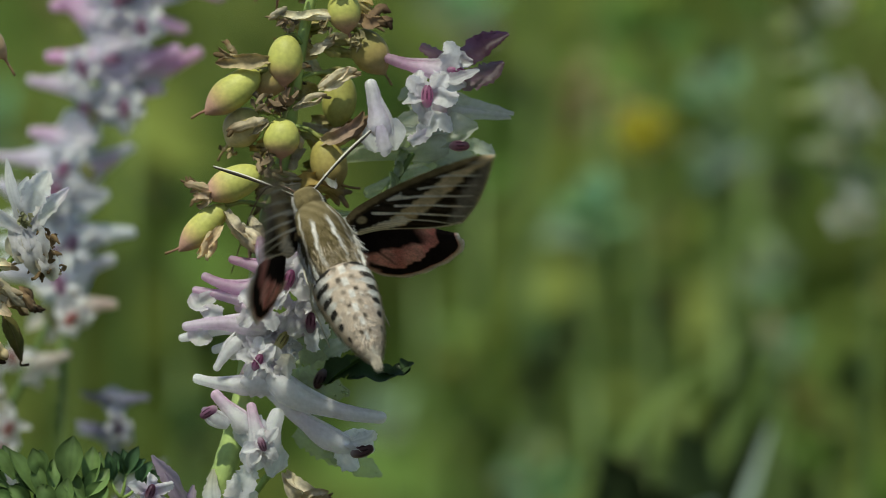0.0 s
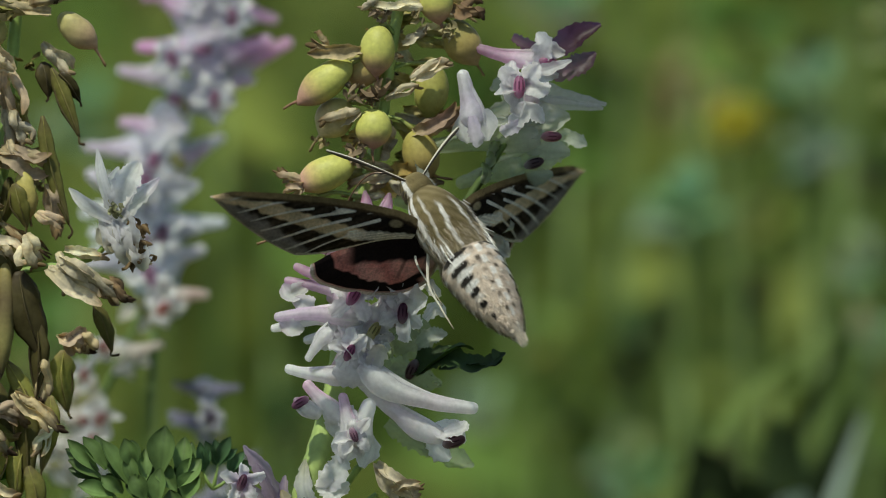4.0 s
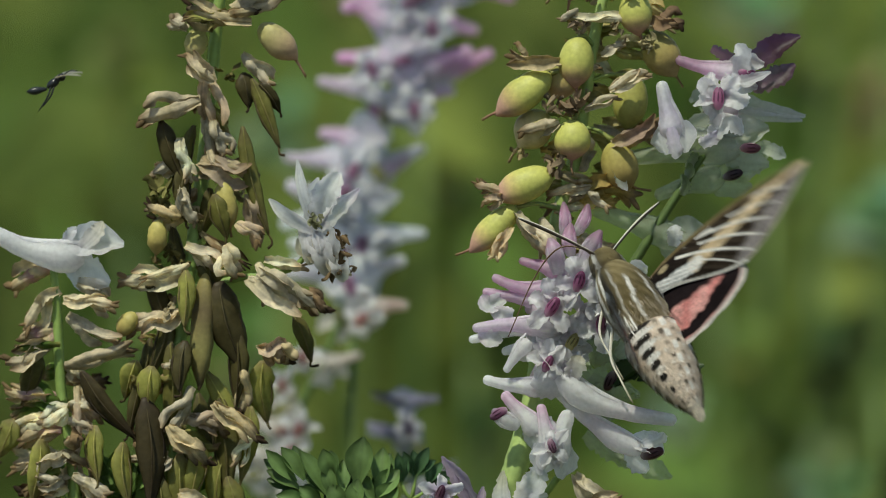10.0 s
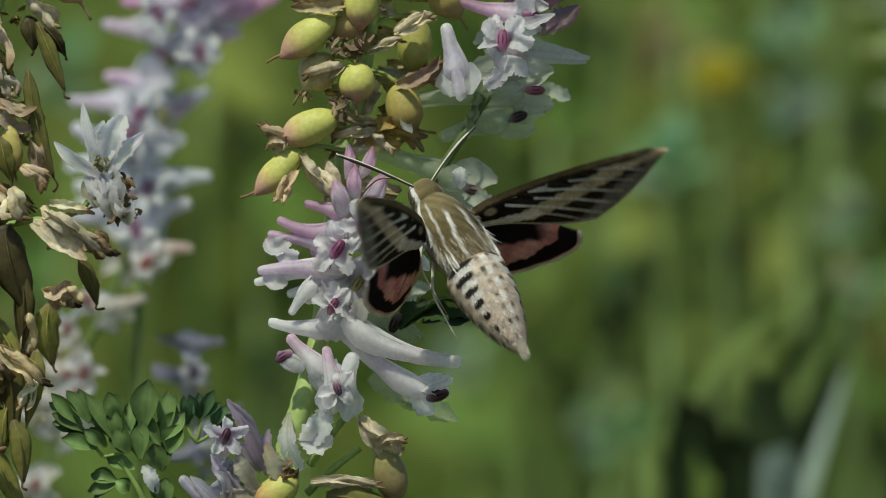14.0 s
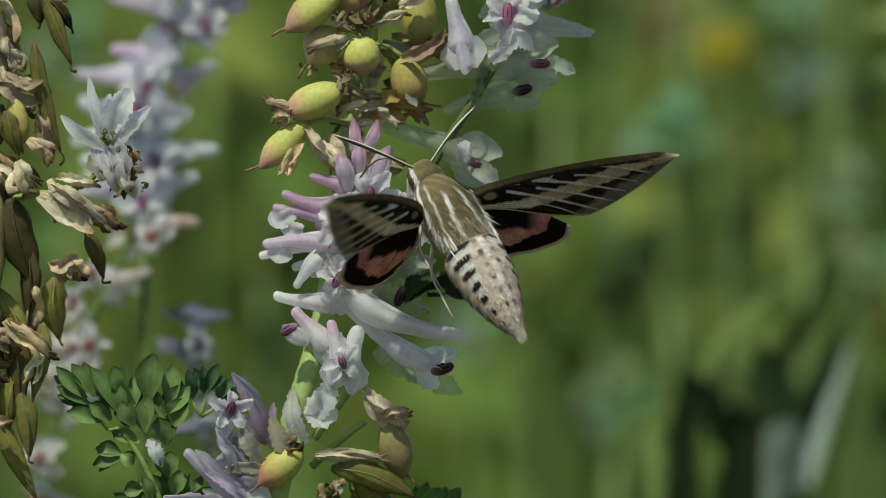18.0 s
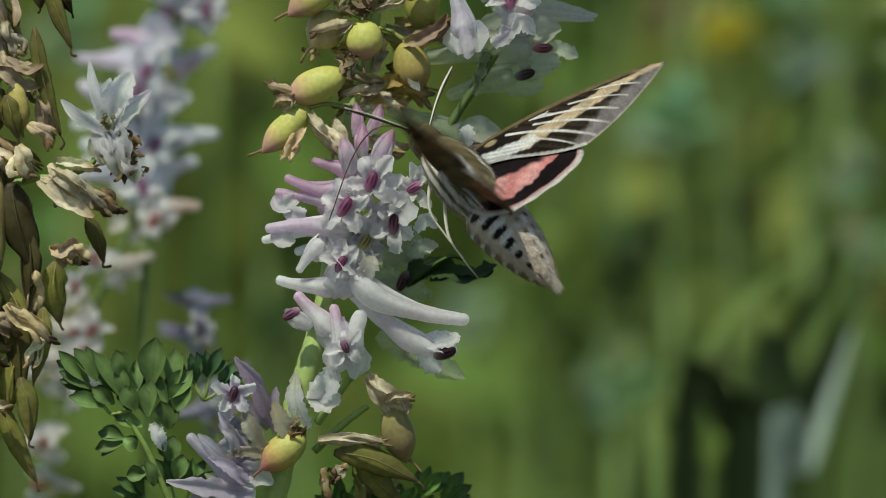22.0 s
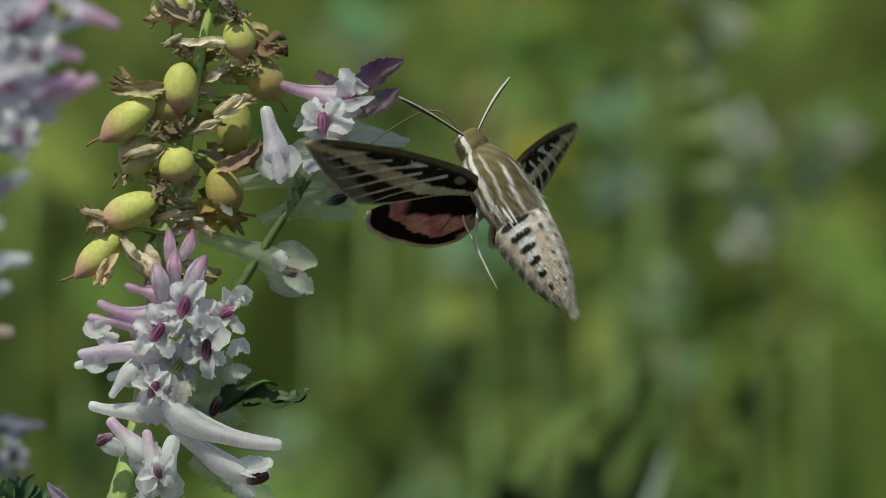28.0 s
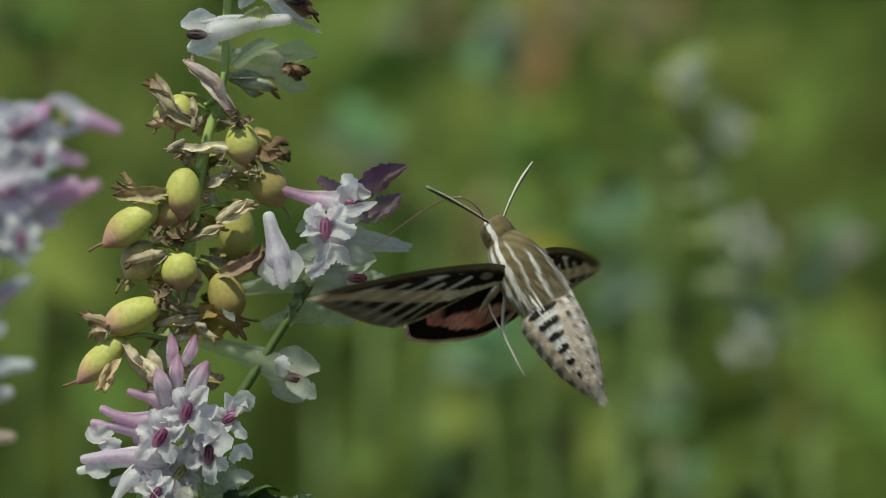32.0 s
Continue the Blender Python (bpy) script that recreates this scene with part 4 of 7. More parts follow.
for row in ((-455, 120, -430, 175, 62), (-470, 130, -440, 205, 56), (-430, 160, -412, 215, 48), (-480, 125, -470, 185, 50)):
    petal(husk, [(row[0], row[1] - 10, -38), ((row[0] + row[2]) / 2 + 6, (row[1] + row[3]) / 2, -56), (row[2], row[3], -40)], row[4] * 0.9, (WHITE, WHITE, CREAM), cup=rnd(0.4, 0.7), twist=rnd(-0.3, 0.3), teeth=0.2, ruffle=0.12, name="withered_petal")
    petal(husk, [(row[0] + 10, row[1], -30), ((row[0] + row[2]) / 2 - 10, (row[1] + row[3]) / 2, -48), (row[2] + 16, row[3] - 12, -34)], row[4] * 0.6, (CREAM, CREAM, TAN), cup=rnd(0.3, 0.6), teeth=0.2, ruffle=0.12, name="withered_petal")
crumbs(husk, -418, 190, 50, -50, BROWN, 14)
crumbs(husk, -420, 145, 40, -52, BROWN, 10)
withered(husk, -560, 195, -455, 262, 50, -45, PAPER, 3)
withered(husk, -470, 230, -440, 270, 44, -40, SMOKE, 3)
withered(husk, -550, 175, -480, 190, 40, -35, PAPER, 2)
stem(husk, [(-690, 230, 5), (-600, 210, -10), (-500, 190, -25), (-460, 130, -35)], [6, 6, 5, 5], name="side_stem", to_ground=False)

# ---- the second withered spike ----
stalk2 = plant("withered_spike", "short dried fumewort spike of tan petals and one white flower", "wildflower", -890, 40)
stem(stalk2, [(-925, 190, 0), (-918, 275, 0), (-910, 415, 0), (-888, 565, 0), (-885, 800, 10)], [6, 8, 9, 10, 11])
for row in ((-880, 215, -820, 265, 50), (-925, 190, -1000, 230, 60), (-900, 275, -808, 325, 48), (-920, 300, -985, 320, 50), (-905, 365, -785, 335, 46), (-920, 420, -1010, 410, 44), (-910, 480, -985, 500, 46),
            (-880, 400, -870, 590, 40), (-930, 330, -1010, 360, 50), (-915, 230, -975, 300, 48), (-900, 520, -960, 560, 50), (-890, 560, -830, 600, 44), (-930, 450, -1000, 480, 40), (-895, 430, -840, 460, 36)):
    withered(stalk2, row[0], row[1], row[2], row[3], row[4], rnd(-40, 10), random.choice([SHELL, (TAN, (0.56, 0.45, 0.34), BROWN), PAPER, ((0.5, 0.3, 0.32), TAN, BROWN)]), 3)
for k in range(34):
    t = rnd(230, 760)
    away = rnd(25, 100) * random.choice((-1, 1))
    withered(stalk2, -905 + rnd(-8, 8), t, -905 + away, t + rnd(-20, 60), rnd(26, 48), rnd(-40, 40), random.choice([SHELL, (TAN, BROWN, BARK), PAPER, (OLIVE, GREEN, BROWN)]), 3)
for row in ((-945, 495, -960, 595, 44, .2), (-995, 460, -1018, 520, 44, .3), (-960, 330, -975, 420, 40, .8), (-850, 470, -845, 560, 36, .15), (-930, 560, -920, 660, 40, .3), (-870, 600, -860, 690, 44, .6)):
    long_pod(stalk2, row[0], row[1], row[2], row[3], row[4], rnd(-30, 10), row[5], rnd(-0.08, 0.08))
flower(stalk2, (-1040, 125), (-870, 170), 66, -20, (WHITE, WHITE, WHITE), -0.1, True, False)
petal(stalk2, [(-880, 160, -25), (-850, 130, -36), (-838, 108, -28)], 36, (WHITE, CREAM))
petal(stalk2, [(-905, 150, -20), (-895, 130, -26), (-885, 118, -20)], 24, (WHITE, WHITE))
for k in range(8):
    fu = rnd(-860, -700)
    fern_leaf(stalk2, (fu, 640), [(fu + rnd(-60, 60), rnd(540, 620)) for _ in range(4)], rnd(20, 80), (0.2, 0.32, 0.09), 40)


# ---- the moth ----
MM = 1e-3
OLIVE_FUR, TAN_FUR, WHITE_FUR, BLACK_FUR = (0.15, 0.118, 0.056), (0.58, 0.48, 0.405), (0.8, 0.78, 0.77), (0.018, 0.015, 0.014)


def line_gap(x, y, x0, y0, x1, y1):
    """Distance from points to the stretch from (x0, y0) to (x1, y1)."""
    dx, dy = x1 - x0, y1 - y0
    k = np.clip(((x - x0) * dx + (y - y0) * dy) / (dx * dx + dy * dy), 0, 1)
    return np.hypot(x - x0 - k * dx, y - y0 - k * dy)


def wing_mesh(rows, cols, span, lead, trail, tint_up, tint_low, camber, rear=False):
    """A thin wing with an upper and a lower face; lead and trail give its edges along the span, in millimetres."""
    s = np.linspace(0, 1, rows) ** 0.9
    c = np.linspace(0, 1, cols)
    out = hind_span(s) if rear else span * s
    edges = (lead(out), trail(out)) if rear else (lead(s), trail(s))
    x = out[:, None] * np.ones(cols)
    y = edges[0][:, None] * (1 - c) + edges[1][:, None] * c
    z = camber * np.sin(np.pi * c)[None, :] * (1 - s[:, None] * 0.5) - 0.5 * s[:, None] ** 2
    z = z + 0.12 * np.cos(c[None, :] * 26 + s[:, None] * 4) * s[:, None] * (1 - s[:, None])
    edge = np.minimum(np.minimum(c, 1 - c)[None, :] * 8, (1 - s)[:, None] * 12).clip(0, 1)
    sh = Shape()
    up = np.stack([x, y, z + 0.09 * edge], -1) * MM
    low = np.stack([x, y, z - 0.09 * edge - 0.01], -1) * MM
    sh.sheet(up[:, ::-1], tint_up(x, y)[:, ::-1])
    sh.sheet(low, tint_low(x, y))
    return sh


def fore_lead(s):
    return 1.9 * np.sin(np.pi * np.clip(s, 0, 1) ** 0.9) ** 0.85 + 0.6 * (1 - s) ** 2 * np.minimum(s * 10, 1) - 0.9 * smoothstep(0.9, 1, s)


def fore_trail(s):
    x = s * 38
    inner = -4.2 - 6.6 * (x / 19.6) ** 1.05 + 0.5 * np.sin(2 * np.pi * np.clip(x / 19.6, 0, 1))
    k = np.clip((x - 19.6) / 18.4, 0, 1)
    outer = -10.8 * (1 - k) - 1.15 * np.sin(np.pi * k ** 0.9) - 0.9 * k
    return np.where(x < 19.6, inner, outer)


def laid(col, k, tint):
    """A colour laid over another by the share k."""
    return col * (1 - k)[..., None] + np.array(tint) * k[..., None]


def fore_up(x, y):
    wob = 0.35 * np.sin(x * 1.7 + y * 2.1) + 0.25 * np.sin(x * 4.1 - y * 3.3)
    scales = 0.5 + 0.5 * np.sin(x * 2.3 + y * 3.1 + 2 * wob)
    col = lerp((0.027, 0.02, 0.015), (0.056, 0.043, 0.033), scales)
    top = fore_lead(x / 38)
    low = fore_trail(x / 38)
    # black towards the root
    col = laid(col, 0.85 * smoothstep(13, 5, x + 2 * wob), (0.016, 0.013, 0.013))
    # grey outer margin, widest at the rear corner
    out = line_gap(x, y, 19.6, -11.3, 38, -1.2)
    rim = smoothstep(3.6, 1.9, out + 0.5 * wob + 1.0 * smoothstep(24, 34, x)) * smoothstep(15, 19, x)
    col = laid(col, 0.8 * rim, (0.34, 0.31, 0.32))
    # cream stripe from the root to the point, whiter inwards
    for x0, y0, x1, y1, half in ((37.5, -0.7, 28, -1.2, 0.75), (28, -1.2, 18, -3.3, 1.3), (18, -3.3, 10, -4.4, 1.35)):
        band = smoothstep(half + 0.28, half - 0.28, line_gap(x, y, x0, y0, x1, y1) + wob * 0.3)
        tone = lerp((0.74, 0.6, 0.42), (0.62, 0.47, 0.3), 0.5 + 0.5 * np.sin(x * 1.1 + y * 2.6))
        col = col * (1 - band)[..., None] + tone * band[..., None]
    # white streak near the root
    gap = line_gap(x, y, 0, -3.7, 11, -4.5) + wob * 0.3
    band = smoothstep(1.45, 0.75, gap) * (0.86 + 0.14 * np.sin(x * 3 + y * 9))
    col = laid(col, band, (0.92, 0.93, 0.95))
    # cream spot near the root
    col = laid(col, smoothstep(1.0, 0.5, np.hypot((x - 4.0) * 0.65, y + 0.9)), (0.36, 0.3, 0.19))
    # white veins; the third is forked
    for x0, y0, x1, y1, half in ((25.0, 2.0, 31.5, -0.4, 0.26), (20.2, 1.6, 32.3, -3.2, 0.3), (19.4, -0.3, 29.6, -4.6, 0.26), (12.0, 0.4, 27.2, -6.4, 0.36), (12.4, -1.3, 24.6, -8.3, 0.33), (7.2, -0.7, 21.6, -9.6, 0.38),
                                 (11, -4.2, 18.4, -10.2, 0.24), (16.6, 1.6, 15.0, 0.2, 0.34), (12.2, 0.9, 15.6, -0.6, 0.62), (29, 1.0, 34.5, -0.9, 0.22), (2.5, 1.0, 9.5, 0.2, 0.2)):
        run = np.clip(((x - x0) * (x1 - x0) + (y - y0) * (y1 - y0)) / ((x1 - x0) ** 2 + (y1 - y0) ** 2), 0, 1)
        bowed = 0.045 * math.hypot(x1 - x0, y1 - y0) * np.sin(np.pi * run)
        vein = 0.95 * smoothstep(0.85 * half + 0.1, 0.85 * half - 0.1, line_gap(x, y - bowed, x0, y0, x1, y1) + 0.12 * half * wob + 0.1 * run) * (1 - 0.45 * smoothstep(0.75, 1.0, run))
        col = laid(col, vein, (0.88, 0.86, 0.84))
    # olive fore edge with a thin dark line under it
    col = laid(col, smoothstep(1.75, 1.35, top - y) * smoothstep(36, 30, x), (0.05, 0.036, 0.022))
    col = laid(col, smoothstep(1.3, 0.8, top - y + 0.15 * wob) * smoothstep(38, 30, x), (0.2, 0.155, 0.085))
    # white rear edge and pale outer fringe
    col = laid(col, smoothstep(0.75, 0.35, y - low + 0.2 * wob) * (x > 3.5) * (x < 19.8), (0.74, 0.72, 0.7))
    return laid(col, 0.85 * smoothstep(0.5, 0.2, y - low) * (x >= 19.8), (0.55, 0.5, 0.42))


def fore_low(x, y):
    wob = 0.4 * np.sin(x * 1.1 + y * 1.7)
    col = lerp((0.1, 0.084, 0.066), (0.15, 0.125, 0.098), 0.5 + 0.5 * np.sin(x * 0.6 + y))
    k = smoothstep(10, 18, x + wob * 3) * smoothstep(37, 30, x)
    col = col * (1 - k)[..., None] + np.array((0.05, 0.037, 0.027)) * k[..., None]
    for x0 in (16, 20, 24, 28):
        bar = smoothstep(0.8, 0.3, np.abs(x - x0 + y * 0.4 + wob)) * (y < -1.5) * (y > -8)
        col = col * (1 - bar * 0.8)[..., None] + np.array((0.3, 0.24, 0.17)) * (bar * 0.8)[..., None]
    return col


def hind_span(s):
    """How far out each row of the hindwing lies: rows crowd towards its two ends."""
    return -4.6 + 23.2 * (1 - np.cos(np.pi * s)) / 2


HIND_EDGE = smooth_path([(-4.6, -7.6), (-4.3, -10.4), (-3.2, -13.2), (-1.3, -15.2), (1.5, -16.4), (4.5, -16.7), (8.0, -16.2), (13.0, -15.0), (16.4, -13.5), (18.3, -11.6), (18.8, -9.4)], 140)


def hind_lead(x):
    return np.interp(x, (-4.6, -3.5, 0, 5, 10, 15, 18.6), (-7.4, -5.4, -3.2, -3.4, -4.6, -6.8, -9.2))


def hind_trail(x):
    return np.interp(x, HIND_EDGE[:, 0], HIND_EDGE[:, 1]) + 0.12 * np.sin(x * 1.3 + 1)


def hind_rim(x, y):
    """Distance in from the round outer edge, in millimetres."""
    gap = np.full(x.shape, 99.0)
    for qx, qy in HIND_EDGE:
        gap = np.minimum(gap, np.hypot(x - qx, y - qy))
    return gap


def hind_up(x, y):
    wob = 0.6 * np.sin(x * 1.2 + 0.5) + 0.3 * np.sin(x * 2.9 + y * 1.9)
    black = (0.018, 0.013, 0.015)
    rim = hind_rim(x, y)
    col = lerp((0.7, 0.28, 0.275), (0.82, 0.43, 0.42), 0.5 + 0.5 * np.sin(x * 0.9 - y * 0.6 + wob))
    # fine streaks along the veins, and a paler inner end
    fine = smoothstep(0.35, 1.0, np.sin(x * 4.2 + y * 2.2) * np.sin(x * 1.7 - y * 0.5))
    col = laid(col, 0.25 * fine, (0.34, 0.12, 0.12))
    col = laid(col, 0.75 * smoothstep(0.5, -3.5, x + 0.4 * wob) * smoothstep(-6.5, -8, y), (0.74, 0.56, 0.54))
    vein = smoothstep(0.45, 0.15, np.abs(x - 2.2 + 0.28 * (y + 10) + 0.2 * wob)) * smoothstep(-14.5, -11, y)
    col = laid(col, 0.6 * vein, (0.12, 0.05, 0.05))
    # black band inside the outer edge, broken near the body
    wide = 3.0 + 1.5 * smoothstep(5, 14, x) + 0.5 * wob * smoothstep(16, 10, x)
    band = smoothstep(0.85, 1.15, rim + 0.12 * wob) * smoothstep(wide + 0.25, wide - 0.25, rim)
    band = band * smoothstep(-2.6, -0.8, x + 0.6 * np.sin(y * 2))
    col = laid(col, band, black)
    # black root
    root = smoothstep(-9.3, -8.2, y + 0.02 * x + wob * 0.35) * smoothstep(13.5, 10.5, x) * smoothstep(-4.2, -2.6, x)
    col = laid(col, root, black)
    col = laid(col, smoothstep(1.05, 0.8, rim), (0.62, 0.46, 0.45))
    return laid(col, smoothstep(0.75, 0.45, rim), (0.76, 0.72, 0.7))


def hind_low(x, y):
    col = lerp((0.17, 0.13, 0.1), (0.22, 0.17, 0.13), 0.5 + 0.5 * np.sin(x * 0.7 + y))
    rim = hind_rim(x, y)
    band = smoothstep(1.4, 1.8, rim) * smoothstep(4.0, 3.2, rim) * 0.6
    return col * (1 - band)[..., None] + np.array((0.12, 0.085, 0.065)) * band[..., None]


def thorax_tint(p):
    """Olive with white lengthwise stripes; p in millimetres."""
    x, y, z = p[..., 0], p[..., 1], p[..., 2]
    ang = np.degrees(np.arctan2(np.abs(x), z + 0.5))
    wob = 0.8 * np.sin(y * 0.9 + np.sign(x))
    col = lerp(OLIVE_FUR, (0.23, 0.185, 0.1), 0.5 + 0.5 * np.sin(y * 2.2 + x * 3))
    for mid, half, y0, y1, strength in ((18, 3.6, -4.5, 4.5, 1), (44, 2.6, -4, 7.5, 0.65), (70, 6, -6.5, 9.8, 1), (94, 8, -6.5, 8, 1)):
        k = smoothstep(half + 2.0, half - 2.0, np.abs(ang - mid + 2 * wob + (y - 2) * 1.1 + 1.3 * np.sin(y * 2.3 + mid) + 0.6 * np.sin(y * 5.1 + x * 4))) * smoothstep(y0 - 1, y0 + 1, y) * smoothstep(y1 + 1, y1 - 1, y) * strength
        col = col * (1 - k)[..., None] + np.array(WHITE_FUR) * k[..., None]
    k = smoothstep(100, 118, ang)
    col = col * (1 - k)[..., None] + np.array((0.62, 0.55, 0.46)) * k[..., None]
    k = smoothstep(-4.5, -7, y) * smoothstep(60, 30, ang)
    return col * (1 - k)[..., None] + np.array((0.4, 0.31, 0.19)) * k[..., None]


def abdomen_tint(p):
    """Tan rings with a checkered row along the back and black-and-white spots on the flanks."""
    x, y, z = p[..., 0], p[..., 1], p[..., 2]
    ang = np.degrees(np.arctan2(x, z + 0.4))
    side = np.abs(ang)
    seg = (-5.6 - y) / 2.5
    ph = seg - np.floor(seg)
    fade = smoothstep(7.2, 5.4, seg)
    col = lerp(TAN_FUR, (0.64, 0.54, 0.46), 0.5 + 0.5 * np.sin(y * 3.1 + x * 2.2))
    k = smoothstep(0.8, 0.95, ph) * 0.25
    col = col * (1 - k)[..., None] + np.array((0.68, 0.58, 0.47)) * k[..., None]

    def lay(col, k, tint):
        return col * (1 - k)[..., None] + np.array(tint) * k[..., None]
    # dark and white dashes on the back
    uneven = 0.5 + 0.5 * np.sin(seg * 2.7 + np.sign(ang) * 1.3)
    row = smoothstep(5.5, 3.5, np.abs(side - 12)) * smoothstep(0.12, 0.25, ph) * smoothstep(0.6, 0.48, ph) * (0.55 + 0.45 * uneven)
    col = lay(col, row * 0.95, (0.06, 0.048, 0.036))
    col = lay(col, smoothstep(7, 4.5, np.abs(ang - 2 * np.sin(seg * 3))) * smoothstep(0.3, 0.42, ph) * smoothstep(1.0, 0.92, ph) * 0.85, WHITE_FUR)
    col = lay(col, smoothstep(5, 3, np.abs(side - 20)) * smoothstep(0.62, 0.72, ph) * smoothstep(0.98, 0.9, ph) * 0.45, WHITE_FUR)
    # flank spots, smaller towards the tail
    size = (28 + 9 * smoothstep(1.0, 0.2, seg)) * np.clip(1 - seg / 7.0, 0.2, 1)
    mid = 50 + seg * 1.4
    spot_gap = np.hypot((side - mid) / size, (ph - 0.27) / (0.35 * np.clip(1.1 - seg / 12, 0.5, 1)))
    col = lay(col, smoothstep(1.1, 0.85, spot_gap) * (seg > 0) * np.clip(fade + 0.1, 0, 1), BLACK_FUR)
    patch = np.hypot((side - mid + 3) / (size * 1.05), (ph - 0.78) / 0.24)
    col = lay(col, smoothstep(1.3, 0.85, patch) * smoothstep(4.8, 2.8, seg) * (seg > 0), WHITE_FUR)
    # lower flanks: body shading is put into the fur as a darker tint, with white fringes
    low = smoothstep(86, 104, side + 6 * np.sin(seg * 6.28))
    col = lay(col, low, (0.24, 0.2, 0.16))
    col = lay(col, low * smoothstep(0.6, 0.8, ph), WHITE_FUR)
    return lay(col, smoothstep(-20.8, -22.8, y) * 0.8, (0.66, 0.6, 0.52))


def fur_body(ring, y0, y1, tint, n, sides, hairs, length, flatten=1.0, drop=None, lean=0.35):
    """A furry body of revolution along y: ring(s) gives its half width; hairs lie back along it."""
    s = np.linspace(0, 1, n)
    y = y0 + (y1 - y0) * s
    r = ring(s)
    ang = np.linspace(0, 2 * np.pi, sides, endpoint=False)
    lift = np.zeros(n) if drop is None else drop(s)
    p = np.stack([r[:, None] * np.sin(ang), np.broadcast_to(y[:, None], (n, sides)), flatten * r[:, None] * np.cos(ang)], -1)
    col = tint(p)
    p = p + np.array([0, 0, 1]) * lift[:, None, None]
    sh = Shape()
    sh.sheet(p[:, ::-1] * MM, col[:, ::-1], True)
    sh.f.append(tuple(range(sides)))
    sh.f.append(tuple((n - 1) * sides + j for j in range(sides))[::-1])
    rng = np.random.RandomState(7)
    hs, ha = rng.rand(hairs) ** 0.95, rng.rand(hairs) * 2 * np.pi
    hr, hl = ring(hs), np.zeros(hairs) if drop is None else drop(hs)
    root = np.stack([hr * np.sin(ha), y0 + (y1 - y0) * hs, flatten * hr * np.cos(ha)], 1)
    out = np.stack([np.sin(ha), np.zeros(hairs), np.cos(ha)], 1)
    hc = tint(root) * (0.82 + 0.36 * rng.rand(hairs))[:, None]
    root[:, 2] += hl
    ln = length * (0.6 + 0.8 * rng.rand(hairs))[:, None]
    way = np.array([0, np.sign(y1 - y0), 0]) + out * (lean + 0.15 * rng.rand(hairs)[:, None]) + (rng.rand(hairs, 3) - 0.5) * 0.22
    end = root + way * ln
    side = np.cross(way, out)
    side /= np.linalg.norm(side, axis=1)[:, None] + 1e-9
    tri = np.stack([root - side * 0.08 - out * 0.05, root + side * 0.08 - out * 0.05, end], 1).reshape(-1, 3)
    sh.add(tri * MM, [(3 * i, 3 * i + 1, 3 * i + 2) for i in range(hairs)], np.repeat(hc, 3, 0))
    return sh


def thorax_ring(s):
    return 0.3 + 4.7 * np.sin(np.pi * np.clip(0.1 + 0.74 * s ** 0.9, 0, 1)) ** 0.62


def abdomen_ring(s):
    return 0.25 + 5.35 * np.clip(1 - s ** 2.5, 0, 1) ** 0.85 * (0.66 + 0.34 * smoothstep(0, 0.2, s)) + 0.14 * np.cos(s * 2 * np.pi * 7.2) * (1 - s)


def head_ring(s):
    return 0.4 + 2.6 * np.sin(np.pi * np.clip(s * 0.72 + 0.2, 0, 1)) ** 0.6


def head_tint(p):
    ang = np.degrees(np.arctan2(np.abs(p[..., 0]), p[..., 2]))
    col = lerp(OLIVE_FUR, (0.25, 0.2, 0.1), 0.5 + 0.5 * np.sin(p[..., 1] * 3))
    k = smoothstep(12, 6, np.abs(ang - 62))
    return col * (1 - k)[..., None] + np.array(WHITE_FUR) * k[..., None]


moth = tagged(new("sphinx_moth"), "olive, white-striped hawk moth hovering with pink hindwings", "moth")
moth.empty_display_size = 0.01


def moth_part(name, sh, mat, label="", parent=None):
    return part(name, sh, mat, parent or moth, label, world_space=False)


def limb(name, pts, radii, tints, label="", mat=HORN, n=18, sides=7):
    sh = Shape()
    tube(sh, [tuple(c * MM for c in p) for p in pts], [r * MM for r in radii], tints, n, sides, face=(0.2, 0.1, -1))
    return moth_part(name, sh, mat, label)


thorax = fur_body(thorax_ring, 9.5, -6.6, thorax_tint, 80, 100, 12000, 1.3, 1.0, None, 0.24)
for _ in range(2400):
    # longer hair that hides the waist
    a, q = rnd(-1.9, 1.9), rnd(0.62, 0.9)
    r, y = float(thorax_ring(q)) * rnd(0.85, 1.0), 9.5 - 16.1 * q
    root = np.array([r * math.sin(a), y, r * math.cos(a)])
    end = root + np.array([rnd(-0.4, 0.4) + 0.3 * math.sin(a), rnd(-3.2, -1.4), rnd(-0.2, 0.5)])
    tone = np.array(random.choice([(0.3, 0.24, 0.14), (0.5, 0.42, 0.32), (0.44, 0.36, 0.26), (0.58, 0.5, 0.41)])) * rnd(0.8, 1.15)
    thorax.add(np.stack([root - (0.09, 0, 0), root + (0.09, 0, 0), end]) * MM, [(0, 1, 2)], tone)
moth_part("thorax", thorax, FUR, "olive fur with white stripes")
tail = Shape()
for _ in range(420):
    a = np.array([rnd(-0.9, 0.9), rnd(-23.6, -21.8), rnd(-0.8, 0.7) - 1.5])
    b = a + np.array([a[0] * -0.3 + rnd(-0.3, 0.3), rnd(-2.6, -0.9), rnd(-0.4, 0.4)])
    tail.add(np.stack([a - (0.1, 0, 0), a + (0.1, 0, 0.03), b]) * MM, [(0, 1, 2)], np.array((0.6, 0.54, 0.45)) * rnd(0.65, 1.25))
moth_part("tail_tuft", tail, FUR, "pale tan hair tuft")
